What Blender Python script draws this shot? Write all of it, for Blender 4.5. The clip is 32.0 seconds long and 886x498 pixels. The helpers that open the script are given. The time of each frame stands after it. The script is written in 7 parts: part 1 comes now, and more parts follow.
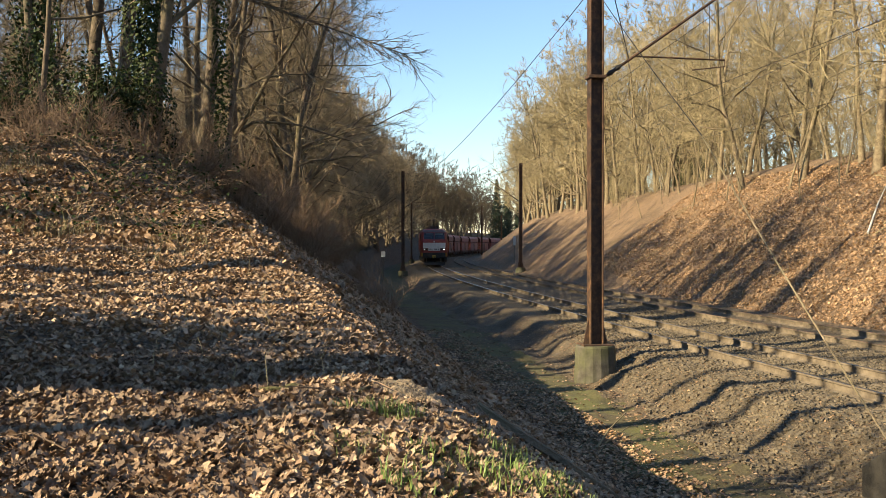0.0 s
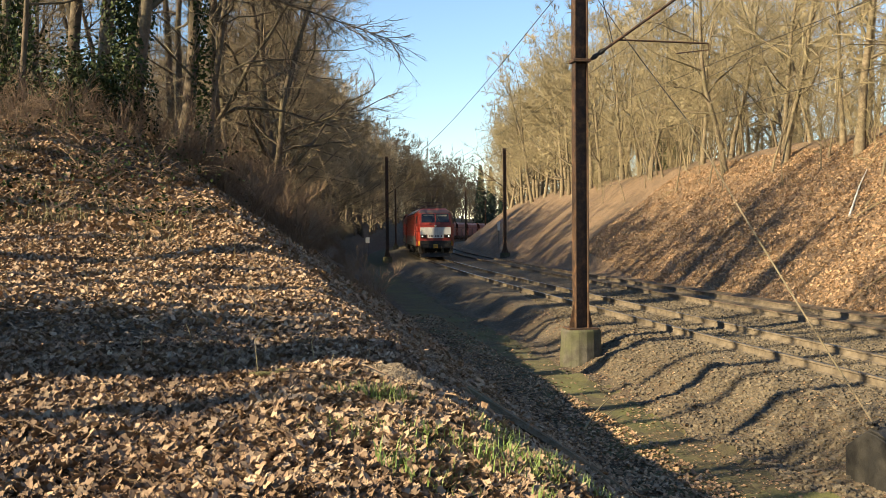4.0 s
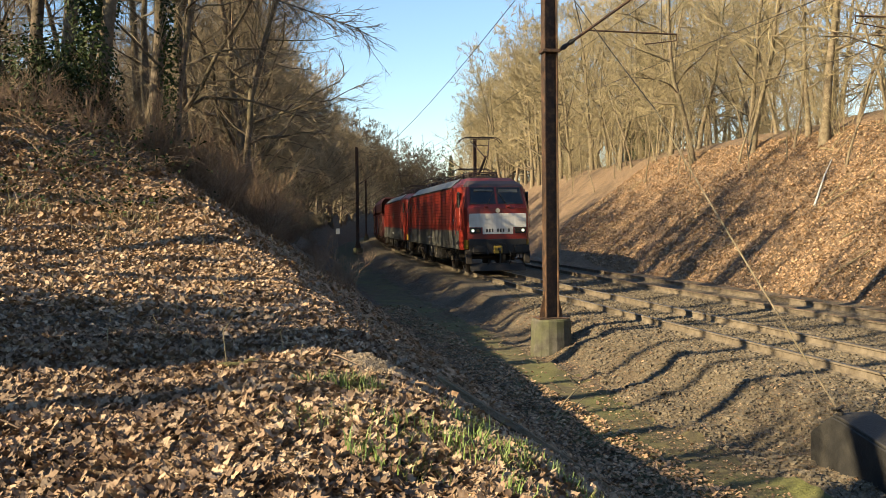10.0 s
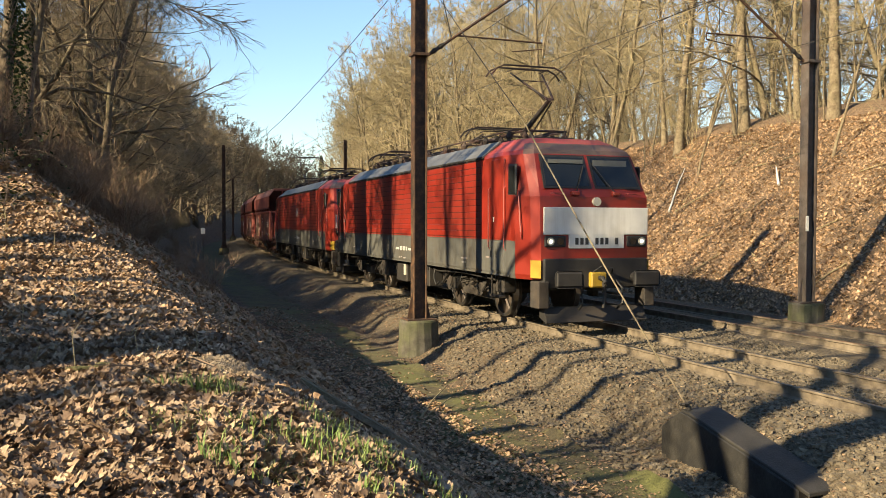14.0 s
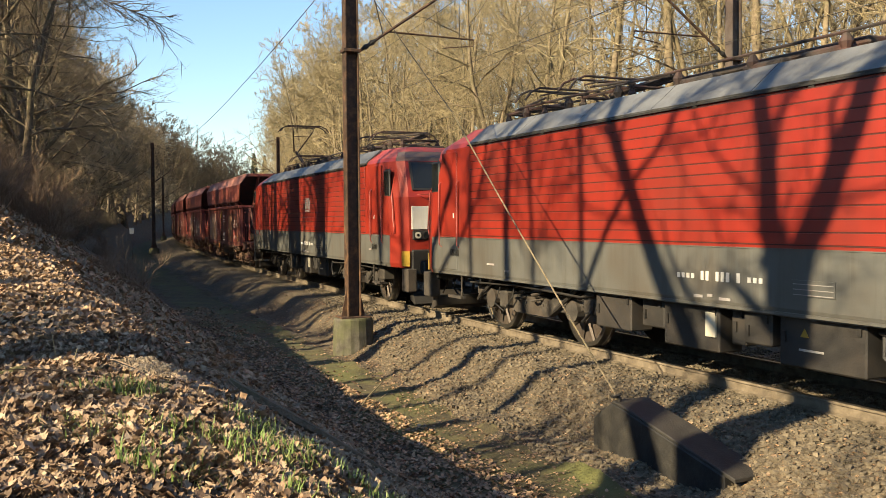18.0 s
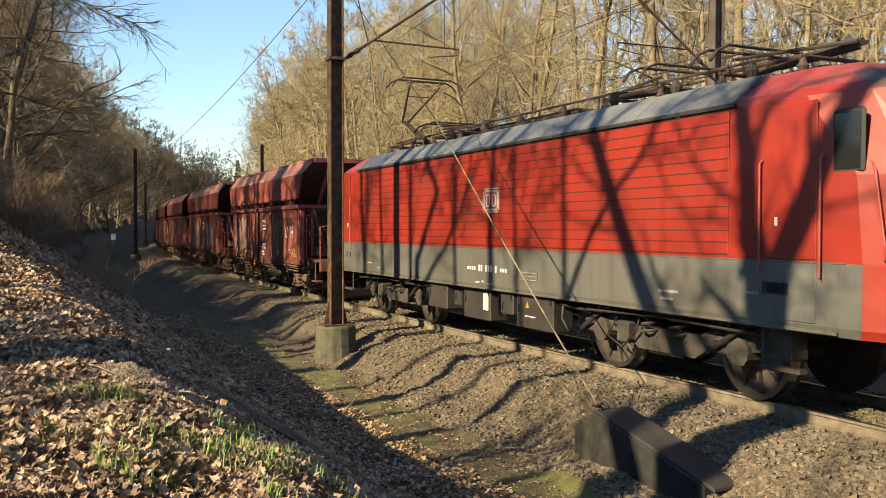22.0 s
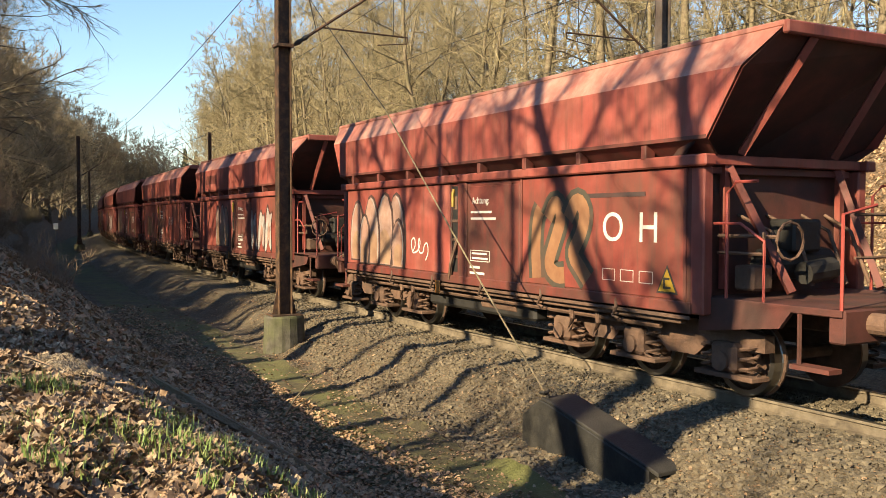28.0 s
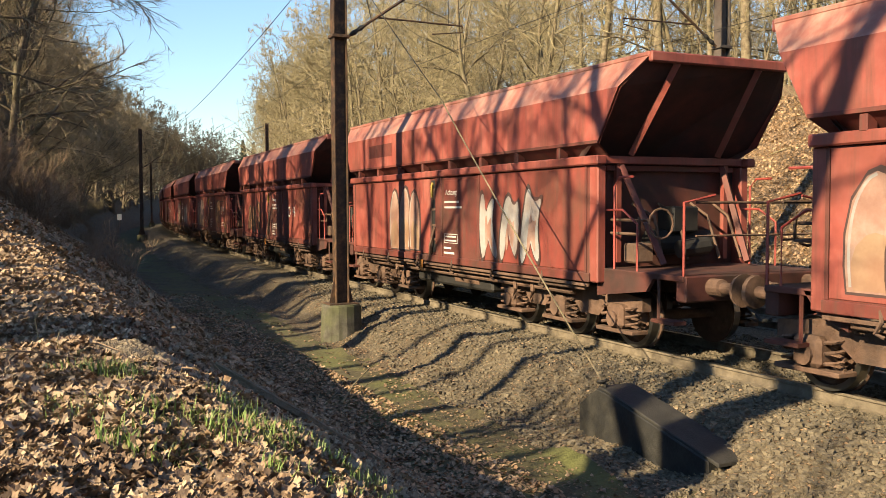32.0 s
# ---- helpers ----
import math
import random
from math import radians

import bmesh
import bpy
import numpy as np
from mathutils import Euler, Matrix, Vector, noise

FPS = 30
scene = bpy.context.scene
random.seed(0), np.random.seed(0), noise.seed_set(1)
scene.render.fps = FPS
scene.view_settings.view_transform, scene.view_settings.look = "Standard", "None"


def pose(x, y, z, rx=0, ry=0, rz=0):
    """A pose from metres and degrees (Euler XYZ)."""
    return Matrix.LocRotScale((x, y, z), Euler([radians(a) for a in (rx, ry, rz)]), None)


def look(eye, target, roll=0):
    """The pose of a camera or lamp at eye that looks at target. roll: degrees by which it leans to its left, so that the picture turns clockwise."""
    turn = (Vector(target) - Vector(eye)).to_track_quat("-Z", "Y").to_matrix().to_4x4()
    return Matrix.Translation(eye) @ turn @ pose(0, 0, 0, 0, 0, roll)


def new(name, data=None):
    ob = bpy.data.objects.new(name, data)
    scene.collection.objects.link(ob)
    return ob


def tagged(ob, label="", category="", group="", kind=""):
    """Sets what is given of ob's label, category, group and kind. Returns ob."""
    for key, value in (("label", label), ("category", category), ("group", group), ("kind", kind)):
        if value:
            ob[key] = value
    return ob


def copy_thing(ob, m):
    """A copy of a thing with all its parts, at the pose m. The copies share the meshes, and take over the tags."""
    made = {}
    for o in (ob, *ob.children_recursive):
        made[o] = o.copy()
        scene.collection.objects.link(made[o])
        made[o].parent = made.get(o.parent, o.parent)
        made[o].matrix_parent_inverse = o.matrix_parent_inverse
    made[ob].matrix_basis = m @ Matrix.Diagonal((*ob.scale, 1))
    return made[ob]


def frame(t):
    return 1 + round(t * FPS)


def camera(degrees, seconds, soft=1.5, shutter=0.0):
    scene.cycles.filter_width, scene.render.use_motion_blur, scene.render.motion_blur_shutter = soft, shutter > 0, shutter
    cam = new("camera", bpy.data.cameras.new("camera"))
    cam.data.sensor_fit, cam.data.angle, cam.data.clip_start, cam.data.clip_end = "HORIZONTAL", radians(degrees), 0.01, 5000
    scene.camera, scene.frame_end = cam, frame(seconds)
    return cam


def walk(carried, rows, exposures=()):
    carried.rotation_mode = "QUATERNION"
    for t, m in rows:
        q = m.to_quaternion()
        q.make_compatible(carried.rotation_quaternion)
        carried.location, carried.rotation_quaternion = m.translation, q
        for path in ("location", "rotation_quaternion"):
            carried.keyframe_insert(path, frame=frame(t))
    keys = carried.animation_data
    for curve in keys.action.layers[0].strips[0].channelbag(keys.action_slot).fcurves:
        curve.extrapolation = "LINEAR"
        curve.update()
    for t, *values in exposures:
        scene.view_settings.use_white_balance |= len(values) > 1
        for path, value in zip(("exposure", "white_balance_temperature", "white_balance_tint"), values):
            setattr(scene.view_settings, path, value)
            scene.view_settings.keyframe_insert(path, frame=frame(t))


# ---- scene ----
# ==== camera ====
cam = camera(53.42, 32.0, soft=0.6)
EYE = 2.2
ROWS = [
    (0, 0.000, 0.000, 0.000, -0.220, -0.000, 0.000),
    (0.5, -0.000, -0.003, 0.000, 0.211, 0.515, 0.504),
    (1, -0.014, 0.019, -0.006, 0.076, 0.818, 0.970),
    (1.5, -0.029, 0.021, -0.009, -0.209, 0.683, 0.781),
    (2, -0.042, 0.010, -0.004, -0.397, 0.341, 0.197),
    (2.5, -0.047, 0.012, -0.008, -0.533, 0.335, -0.373),
    (3, -0.039, -0.000, -0.009, -0.862, 0.391, -0.700),
    (3.5, -0.029, 0.012, -0.012, -1.179, 0.385, -0.951),
    (5.5, -0.034, 0.006, -0.015, -0.998, 0.508, -1.179),
    (6, -0.036, -0.001, -0.015, -1.073, 0.484, -1.338),
    (6.5, -0.040, 0.006, -0.018, -1.102, 0.386, -1.440),
    (7, -0.044, 0.012, -0.020, -1.178, 0.285, -1.608),
    (7.5, -0.044, 0.014, -0.022, -1.292, 0.308, -1.843),
    (8, -0.035, 0.015, -0.023, -1.444, 0.497, -1.995),
    (8.5, -0.018, 0.009, -0.024, -1.501, 0.715, -2.350),
    (9, -0.015, 0.021, -0.026, -1.515, 0.730, -2.751),
    (9.5, -0.020, 0.020, -0.026, -1.607, 0.659, -2.803),
    (10, -0.024, 0.023, -0.025, -1.759, 0.584, -2.947),
    (10.5, -0.018, 0.024, -0.028, -1.889, 0.566, -3.704),
    (11, -0.013, 0.021, -0.026, -2.066, 0.567, -4.880),
    (11.5, -0.008, 0.028, -0.027, -2.127, 0.568, -5.948),
    (12, -0.006, 0.019, -0.024, -2.085, 0.582, -6.821),
    (12.5, 0.002, 0.010, -0.025, -1.876, 0.418, -7.813),
    (13, 0.017, 0.004, -0.024, -1.841, 0.310, -9.027),
    (13.5, 0.018, 0.005, -0.023, -1.806, 0.071, -10.191),
    (14, 0.011, -0.000, -0.026, -1.692, -0.147, -11.352),
    (14.5, 0.016, 0.013, -0.026, -1.728, 0.012, -12.389),
    (16.5, 0.036, 0.003, -0.026, -1.803, 0.485, -13.972),
    (17, 0.042, 0.006, -0.026, -1.909, 0.474, -14.558),
    (17.5, 0.049, -0.001, -0.028, -1.942, 0.426, -15.026),
    (18, 0.056, 0.003, -0.032, -1.899, 0.420, -15.542),
    (18.5, 0.060, -0.007, -0.030, -1.689, 0.439, -15.474),
    (19, 0.053, -0.004, -0.029, -1.567, 0.384, -14.796),
    (19.5, 0.045, -0.010, -0.029, -1.684, 0.338, -14.417),
    (20, 0.044, -0.002, -0.032, -1.785, 0.177, -14.347),
    (20.5, 0.043, -0.000, -0.036, -1.831, 0.150, -14.147),
    (21, 0.040, -0.005, -0.036, -1.662, 0.139, -14.110),
    (21.5, 0.042, -0.011, -0.037, -1.281, -0.027, -14.591),
    (22, 0.061, -0.011, -0.039, -1.319, -0.086, -16.586),
    (22.5, 0.082, -0.005, -0.041, -1.442, -0.299, -18.882),
    (23, 0.081, -0.003, -0.043, -1.508, -0.537, -19.610),
    (23.5, 0.087, -0.004, -0.043, -1.626, -0.467, -19.961),
    (24, 0.101, -0.010, -0.042, -1.700, -0.313, -20.342),
    (24.5, 0.104, -0.009, -0.046, -1.718, -0.223, -20.447),
    (26.5, 0.099, -0.008, -0.046, -1.787, -0.266, -20.177),
    (27, 0.098, -0.017, -0.045, -1.881, -0.161, -20.090),
    (27.5, 0.097, -0.015, -0.048, -1.944, -0.103, -19.873),
    (28, 0.102, -0.005, -0.047, -1.997, -0.098, -19.763),
    (28.5, 0.102, -0.010, -0.051, -2.044, -0.087, -19.711),
    (29, 0.106, -0.011, -0.050, -2.070, -0.062, -19.664),
    (29.5, 0.110, -0.004, -0.052, -2.145, -0.136, -19.713),
    (30, 0.106, -0.009, -0.050, -2.175, -0.237, -19.680),
    (30.5, 0.095, -0.005, -0.052, -2.147, -0.308, -19.369),
    (31, 0.091, -0.011, -0.051, -2.175, -0.259, -19.317),
    (31.5, 0.094, -0.001, -0.053, -2.336, -0.116, -18.376),
    (32, 0.082, -0.009, -0.054, -2.696, 0.219, -16.217),
]
walk(cam, [(t, pose(x, y, EYE + z, 90 + p, r, w)) for t, x, y, z, p, r, w in ROWS])

# ==== light ====
SUN_AZ = (-0.898, -0.44)            # horizontal way to the sun
SUN_EL = radians(28)
world = bpy.data.worlds.new("world")
scene.world = world
world.use_nodes = True
wn = world.node_tree
sky = wn.nodes.new("ShaderNodeTexSky")
sky.sky_type = "NISHITA"
sky.sun_disc = False
sky.sun_elevation = SUN_EL
sky.sun_rotation = math.atan2(SUN_AZ[0], SUN_AZ[1])
sky.air_density, sky.dust_density, sky.ozone_density = 1.25, 0.0, 4.5
back = wn.nodes["Background"]
wn.links.new(sky.outputs[0], back.inputs[0])
back.inputs[1].default_value = 0.074
sun_way = Vector((SUN_AZ[0] * math.cos(SUN_EL), SUN_AZ[1] * math.cos(SUN_EL), math.sin(SUN_EL)))
sun = new("sun", bpy.data.lights.new("sun", "SUN"))
sun.data.energy, sun.data.angle, sun.data.color = 5.0, radians(0.53), (1.0, 0.82, 0.53)
sun.matrix_world = look(sun_way * 100, (0, 0, 0))
scene.view_settings.exposure = 1.62
scene.view_settings.use_white_balance = True
scene.view_settings.white_balance_temperature = 6750


# ==== materials ====
def material(name, colors, scale=4.0, rough=0.8, metal=0.0, bump=0.2, bump_scale=40.0, detail=6.0, stain=None, coords="Object", vary=0.0, spec=0.5, distance=0.02, tone=0.66, streak=None):
    """Colour from a noise ramp of two or more tints, a broader stain and upright streaks over it, and fine relief; tone scales all tints."""
    m = bpy.data.materials.new(name)
    m.use_nodes = True
    tone *= 0.80
    nt = m.node_tree
    n, l = nt.nodes, nt.links
    p = n["Principled BSDF"]
    p.inputs["Roughness"].default_value, p.inputs["Metallic"].default_value = rough, metal
    p.inputs["Specular IOR Level"].default_value = spec
    if coords == "World":
        where = n.new("ShaderNodeNewGeometry").outputs["Position"]
    else:
        where = n.new("ShaderNodeTexCoord").outputs[coords]
    tex = n.new("ShaderNodeTexNoise")
    tex.inputs["Scale"].default_value, tex.inputs["Detail"].default_value, tex.inputs["Roughness"].default_value = scale, detail, 0.65
    l.new(where, tex.inputs["Vector"])
    ramp = n.new("ShaderNodeValToRGB")
    l.new(tex.outputs["Fac"], ramp.inputs[0])
    els = ramp.color_ramp.elements
    while len(els) < len(colors):
        els.new(0.5)
    for i, c in enumerate(colors):
        els[i].position = 0.30 + 0.40 * i / max(1, len(colors) - 1)
        els[i].color = (c[0] * tone, c[1] * tone, c[2] * tone, 1)
    out = ramp.outputs[0]
    if stain:
        tint, s_scale, amount = stain
        t2 = n.new("ShaderNodeTexNoise")
        t2.inputs["Scale"].default_value, t2.inputs["Detail"].default_value = s_scale, 5
        l.new(where, t2.inputs["Vector"])
        r2 = n.new("ShaderNodeMapRange")
        r2.inputs[1].default_value, r2.inputs[2].default_value, r2.inputs[4].default_value = 0.45, 0.70, amount
        l.new(t2.outputs["Fac"], r2.inputs[0])
        mix = n.new("ShaderNodeMix")
        mix.data_type = "RGBA"
        l.new(r2.outputs[0], mix.inputs[0])
        l.new(out, mix.inputs[6])
        mix.inputs[7].default_value = (tint[0] * tone, tint[1] * tone, tint[2] * tone, 1)
        out = mix.outputs[2]
    if streak:
        tint, amount = streak
        squash = n.new("ShaderNodeMapping")
        squash.inputs["Scale"].default_value = (4.5, 4.5, 0.35)
        l.new(where, squash.inputs["Vector"])
        t4 = n.new("ShaderNodeTexNoise")
        t4.inputs["Scale"].default_value, t4.inputs["Detail"].default_value, t4.inputs["Roughness"].default_value = 1.6, 7, 0.7
        l.new(squash.outputs[0], t4.inputs["Vector"])
        r4 = n.new("ShaderNodeMapRange")
        r4.inputs[1].default_value, r4.inputs[2].default_value, r4.inputs[4].default_value = 0.47, 0.72, amount
        l.new(t4.outputs["Fac"], r4.inputs[0])
        mix4 = n.new("ShaderNodeMix")
        mix4.data_type = "RGBA"
        l.new(r4.outputs[0], mix4.inputs[0])
        l.new(out, mix4.inputs[6])
        mix4.inputs[7].default_value = (tint[0] * tone, tint[1] * tone, tint[2] * tone, 1)
        out = mix4.outputs[2]
    if vary:
        oi = n.new("ShaderNodeObjectInfo")
        geo = n.new("ShaderNodeNewGeometry")
        add = n.new("ShaderNodeMath")
        add.operation = "ADD"
        l.new(oi.outputs["Random"], add.inputs[0])
        l.new(geo.outputs["Random Per Island"], add.inputs[1])
        mr = n.new("ShaderNodeMapRange")
        mr.inputs[2].default_value = 2.0
        mr.inputs[3].default_value, mr.inputs[4].default_value = 1 - vary, 1 + vary
        l.new(add.outputs[0], mr.inputs[0])
        hsv = n.new("ShaderNodeHueSaturation")
        l.new(mr.outputs[0], hsv.inputs["Value"])
        l.new(out, hsv.inputs["Color"])
        out = hsv.outputs[0]
    l.new(out, p.inputs["Base Color"])
    if bump:
        t3 = n.new("ShaderNodeTexNoise")
        t3.inputs["Scale"].default_value, t3.inputs["Detail"].default_value = bump_scale, 4
        l.new(where, t3.inputs["Vector"])
        b = n.new("ShaderNodeBump")
        b.inputs["Strength"].default_value, b.inputs["Distance"].default_value = bump, distance
        l.new(t3.outputs["Fac"], b.inputs["Height"])
        l.new(b.outputs[0], p.inputs["Normal"])
    return m


def glow(name, color, strength):
    m = bpy.data.materials.new(name)
    m.use_nodes = True
    p = m.node_tree.nodes["Principled BSDF"]
    p.inputs["Base Color"].default_value = (*color, 1)
    p.inputs["Emission Color"].default_value = (*color, 1)
    p.inputs["Emission Strength"].default_value = strength
    return m


M = {}
M["litter"] = material("leaf_litter", [(0.022, 0.014, 0.008), (0.07, 0.043, 0.022), (0.15, 0.095, 0.05), (0.27, 0.185, 0.10)], scale=14, rough=0.9, bump=1.0, bump_scale=22, stain=((0.06, 0.05, 0.02), 0.5, 0.3), coords="World", distance=0.06, tone=0.85)
M["bank"] = material("bank_litter", [(0.045, 0.03, 0.018), (0.14, 0.09, 0.052), (0.25, 0.167, 0.10), (0.38, 0.275, 0.175)], scale=13, rough=0.9, bump=1.0, bump_scale=34, stain=((0.055, 0.04, 0.022), 0.55, 0.6), coords="World", distance=0.06, tone=0.95)
M["ballast"] = material("ballast", [(0.035, 0.027, 0.018), (0.105, 0.082, 0.052), (0.18, 0.142, 0.092), (0.27, 0.218, 0.148)], scale=18, rough=0.95, bump=1.0, bump_scale=26, stain=((0.12, 0.075, 0.04), 0.8, 0.5), coords="World", distance=0.05, tone=0.78)
M["ditch"] = material("ditch_soil", [(0.04, 0.032, 0.018), (0.09, 0.075, 0.035), (0.15, 0.13, 0.05)], scale=7, rough=0.95, bump=0.7, bump_scale=30, stain=((0.13, 0.14, 0.035), 0.9, 0.8), coords="World", distance=0.03, tone=0.85)
M["rust"] = material("rusty_rail_side", [(0.11, 0.085, 0.06), (0.23, 0.185, 0.13), (0.34, 0.28, 0.205)], scale=5, rough=0.85, bump=0.3, bump_scale=60, coords="World")
M["railtop"] = material("rail_running_surface", [(0.33, 0.31, 0.28), (0.46, 0.44, 0.40)], scale=6, rough=0.35, metal=0.9, bump=0.05, coords="World")
M["rusttop"] = material("rusty_rail_head", [(0.20, 0.11, 0.06), (0.32, 0.19, 0.11)], scale=6, rough=0.7, metal=0.2, bump=0.1, coords="World")
M["mast"] = material("rusty_mast_steel", [(0.03, 0.018, 0.013), (0.10, 0.052, 0.028), (0.27, 0.14, 0.065)], scale=6, rough=0.75, metal=0.1, bump=0.35, bump_scale=50, stain=((0.05, 0.035, 0.03), 1.3, 0.6))
M["mast_grey"] = material("weathered_mast_steel", [(0.10, 0.08, 0.07), (0.20, 0.17, 0.15)], scale=5, rough=0.7, metal=0.2, bump=0.3, bump_scale=50, stain=((0.12, 0.06, 0.03), 1.2, 0.6))
M["concrete"] = material("mossy_concrete", [(0.11, 0.10, 0.075), (0.19, 0.175, 0.14), (0.28, 0.26, 0.21)], scale=6, rough=0.92, bump=0.5, bump_scale=30, stain=((0.16, 0.19, 0.04), 1.6, 0.8), tone=0.45, streak=((0.08, 0.09, 0.03), 0.6))
M["wire"] = material("wire_copper", [(0.05, 0.045, 0.04), (0.09, 0.08, 0.07)], rough=0.6, metal=0.5, bump=0)
M["bark"] = material("bark", [(0.14, 0.105, 0.065), (0.28, 0.22, 0.14), (0.40, 0.33, 0.22)], scale=6, rough=0.95, bump=0.8, bump_scale=25, stain=((0.17, 0.17, 0.07), 0.7, 0.5), vary=0.25, distance=0.03)
# bark_dark and twig_dark: darker copies with the left bank's shade in the tint
M["bark_dark"] = material("shade_toned_bark", [(0.06, 0.045, 0.03), (0.13, 0.10, 0.07), (0.20, 0.155, 0.11)], scale=6, rough=0.95, bump=0.8, bump_scale=25, stain=((0.10, 0.11, 0.04), 0.7, 0.5), vary=0.25, distance=0.03, tone=0.95)
M["twig"] = material("twig_bark", [(0.24, 0.195, 0.105), (0.42, 0.35, 0.205)], scale=2, rough=0.9, bump=0, vary=0.3, tone=0.86)
M["twig_dark"] = material("shade_toned_twig_bark", [(0.15, 0.118, 0.075), (0.30, 0.24, 0.155)], scale=2, rough=0.9, bump=0, vary=0.3, tone=1.08)
M["twig_red"] = material("red_brown_twig_bark", [(0.15, 0.095, 0.06), (0.30, 0.21, 0.135)], scale=2, rough=0.9, bump=0, vary=0.35, tone=1.0)
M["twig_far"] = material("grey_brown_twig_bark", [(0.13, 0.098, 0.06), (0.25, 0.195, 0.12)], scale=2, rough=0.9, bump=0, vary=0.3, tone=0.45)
M["ivy"] = material("ivy_leaf", [(0.016, 0.03, 0.008), (0.04, 0.065, 0.016), (0.11, 0.145, 0.04)], scale=3, rough=0.6, bump=0.1, vary=0.5, spec=0.15)
M["needle"] = material("conifer_needles", [(0.012, 0.03, 0.012), (0.03, 0.06, 0.02)], scale=3, rough=0.7, bump=0, vary=0.3)
M["pine"] = material("pine_needles", [(0.06, 0.085, 0.03), (0.12, 0.14, 0.05)], scale=3, rough=0.7, bump=0, vary=0.3)
M["straw"] = material("pale_grass_blade", [(0.12, 0.12, 0.04), (0.24, 0.21, 0.09), (0.34, 0.27, 0.14)], scale=4, rough=0.7, bump=0, vary=0.35)
M["roofbrown"] = material("loco_cab_brow", [(0.09, 0.065, 0.055), (0.17, 0.12, 0.10)], scale=2, rough=0.6, bump=0.1, stain=((0.26, 0.07, 0.05), 1.2, 0.3))
M["grass"] = material("grass_blade", [(0.13, 0.23, 0.035), (0.25, 0.36, 0.08), (0.42, 0.46, 0.17)], scale=4, rough=0.6, bump=0, vary=0.3)
M["leaf_pale"] = material("pale_oak_leaf", [(0.28, 0.18, 0.105), (0.44, 0.31, 0.20), (0.58, 0.45, 0.32)], scale=9, rough=0.75, bump=0.2, bump_scale=90, vary=0.35, tone=0.92)
M["leaf_bank"] = material("orange_dry_leaf", [(0.13, 0.073, 0.036), (0.34, 0.215, 0.12), (0.56, 0.40, 0.25)], scale=9, rough=0.75, bump=0.2, bump_scale=90, vary=0.55, tone=1.0)
M["leaf"] = material("dry_oak_leaf", [(0.07, 0.039, 0.025), (0.29, 0.183, 0.108), (0.62, 0.465, 0.31)], scale=9, rough=0.75, bump=0.2, bump_scale=90, vary=0.6, tone=0.92)
M["red"] = material("loco_red_paint", [(0.31, 0.023, 0.012), (0.40, 0.032, 0.015)], scale=1.2, rough=0.45, bump=0.03, bump_scale=8, stain=((0.22, 0.035, 0.022), 0.8, 0.65), streak=((0.24, 0.03, 0.018), 0.5))
M["seam"] = material("shaded_panel_joint", [(0.05, 0.012, 0.009), (0.09, 0.018, 0.012)], rough=0.7, bump=0)
M["redroof"] = material("loco_cab_roof_red", [(0.40, 0.045, 0.035), (0.52, 0.075, 0.055)], scale=2, rough=0.55, bump=0.05, stain=((0.16, 0.07, 0.05), 1.4, 0.6))
M["skirt"] = material("loco_grey_skirt", [(0.15, 0.153, 0.142), (0.21, 0.213, 0.20)], scale=2.2, rough=0.55, bump=0.05, stain=((0.11, 0.085, 0.06), 1.1, 0.6), tone=0.56, streak=((0.10, 0.085, 0.065), 0.6))
M["roofgrey"] = material("loco_roof_grey", [(0.15, 0.16, 0.17), (0.25, 0.26, 0.27)], scale=1.8, rough=0.55, bump=0.1, stain=((0.07, 0.065, 0.06), 1.2, 0.7), streak=((0.09, 0.085, 0.08), 0.6))
M["white"] = material("white_panel", [(0.72, 0.71, 0.67), (0.80, 0.79, 0.75)], scale=3, rough=0.5, bump=0.02, stain=((0.50, 0.46, 0.40), 2.0, 0.4), tone=0.85, streak=((0.42, 0.39, 0.34), 0.4))
M["yellow"] = material("yellow_paint", [(0.50, 0.31, 0.03), (0.62, 0.40, 0.04)], scale=5, rough=0.5, bump=0.03, stain=((0.25, 0.16, 0.03), 4, 0.6))
M["under"] = material("brake_dust_steel", [(0.026, 0.023, 0.02), (0.055, 0.048, 0.041), (0.10, 0.087, 0.073)], scale=5, rough=0.85, bump=0.4, bump_scale=30, stain=((0.09, 0.06, 0.04), 2.2, 0.5))
M["boxdark"] = material("dark_equipment_steel", [(0.018, 0.017, 0.016), (0.035, 0.032, 0.03)], scale=3, rough=0.7, bump=0.15, stain=((0.085, 0.065, 0.05), 2.0, 0.5))
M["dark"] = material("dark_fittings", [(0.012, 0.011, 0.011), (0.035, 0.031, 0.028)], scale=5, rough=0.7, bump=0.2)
M["roofgear"] = material("sooty_roof_gear", [(0.028, 0.023, 0.02), (0.065, 0.05, 0.042)], scale=6, rough=0.75, bump=0.2, stain=((0.20, 0.06, 0.04), 2.5, 0.4))
M["black"] = material("black_rubber", [(0.012, 0.012, 0.013), (0.03, 0.03, 0.03)], rough=0.6, bump=0)
M["wheel"] = material("wheel_steel", [(0.07, 0.055, 0.045), (0.15, 0.12, 0.10)], scale=4, rough=0.6, metal=0.3, bump=0.2)
M["tread"] = material("wheel_tread", [(0.42, 0.40, 0.37), (0.55, 0.53, 0.50)], rough=0.3, metal=0.95, bump=0)
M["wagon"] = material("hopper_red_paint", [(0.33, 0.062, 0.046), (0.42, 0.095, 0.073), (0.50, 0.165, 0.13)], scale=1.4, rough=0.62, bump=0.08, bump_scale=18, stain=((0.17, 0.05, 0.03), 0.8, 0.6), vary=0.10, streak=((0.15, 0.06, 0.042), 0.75))
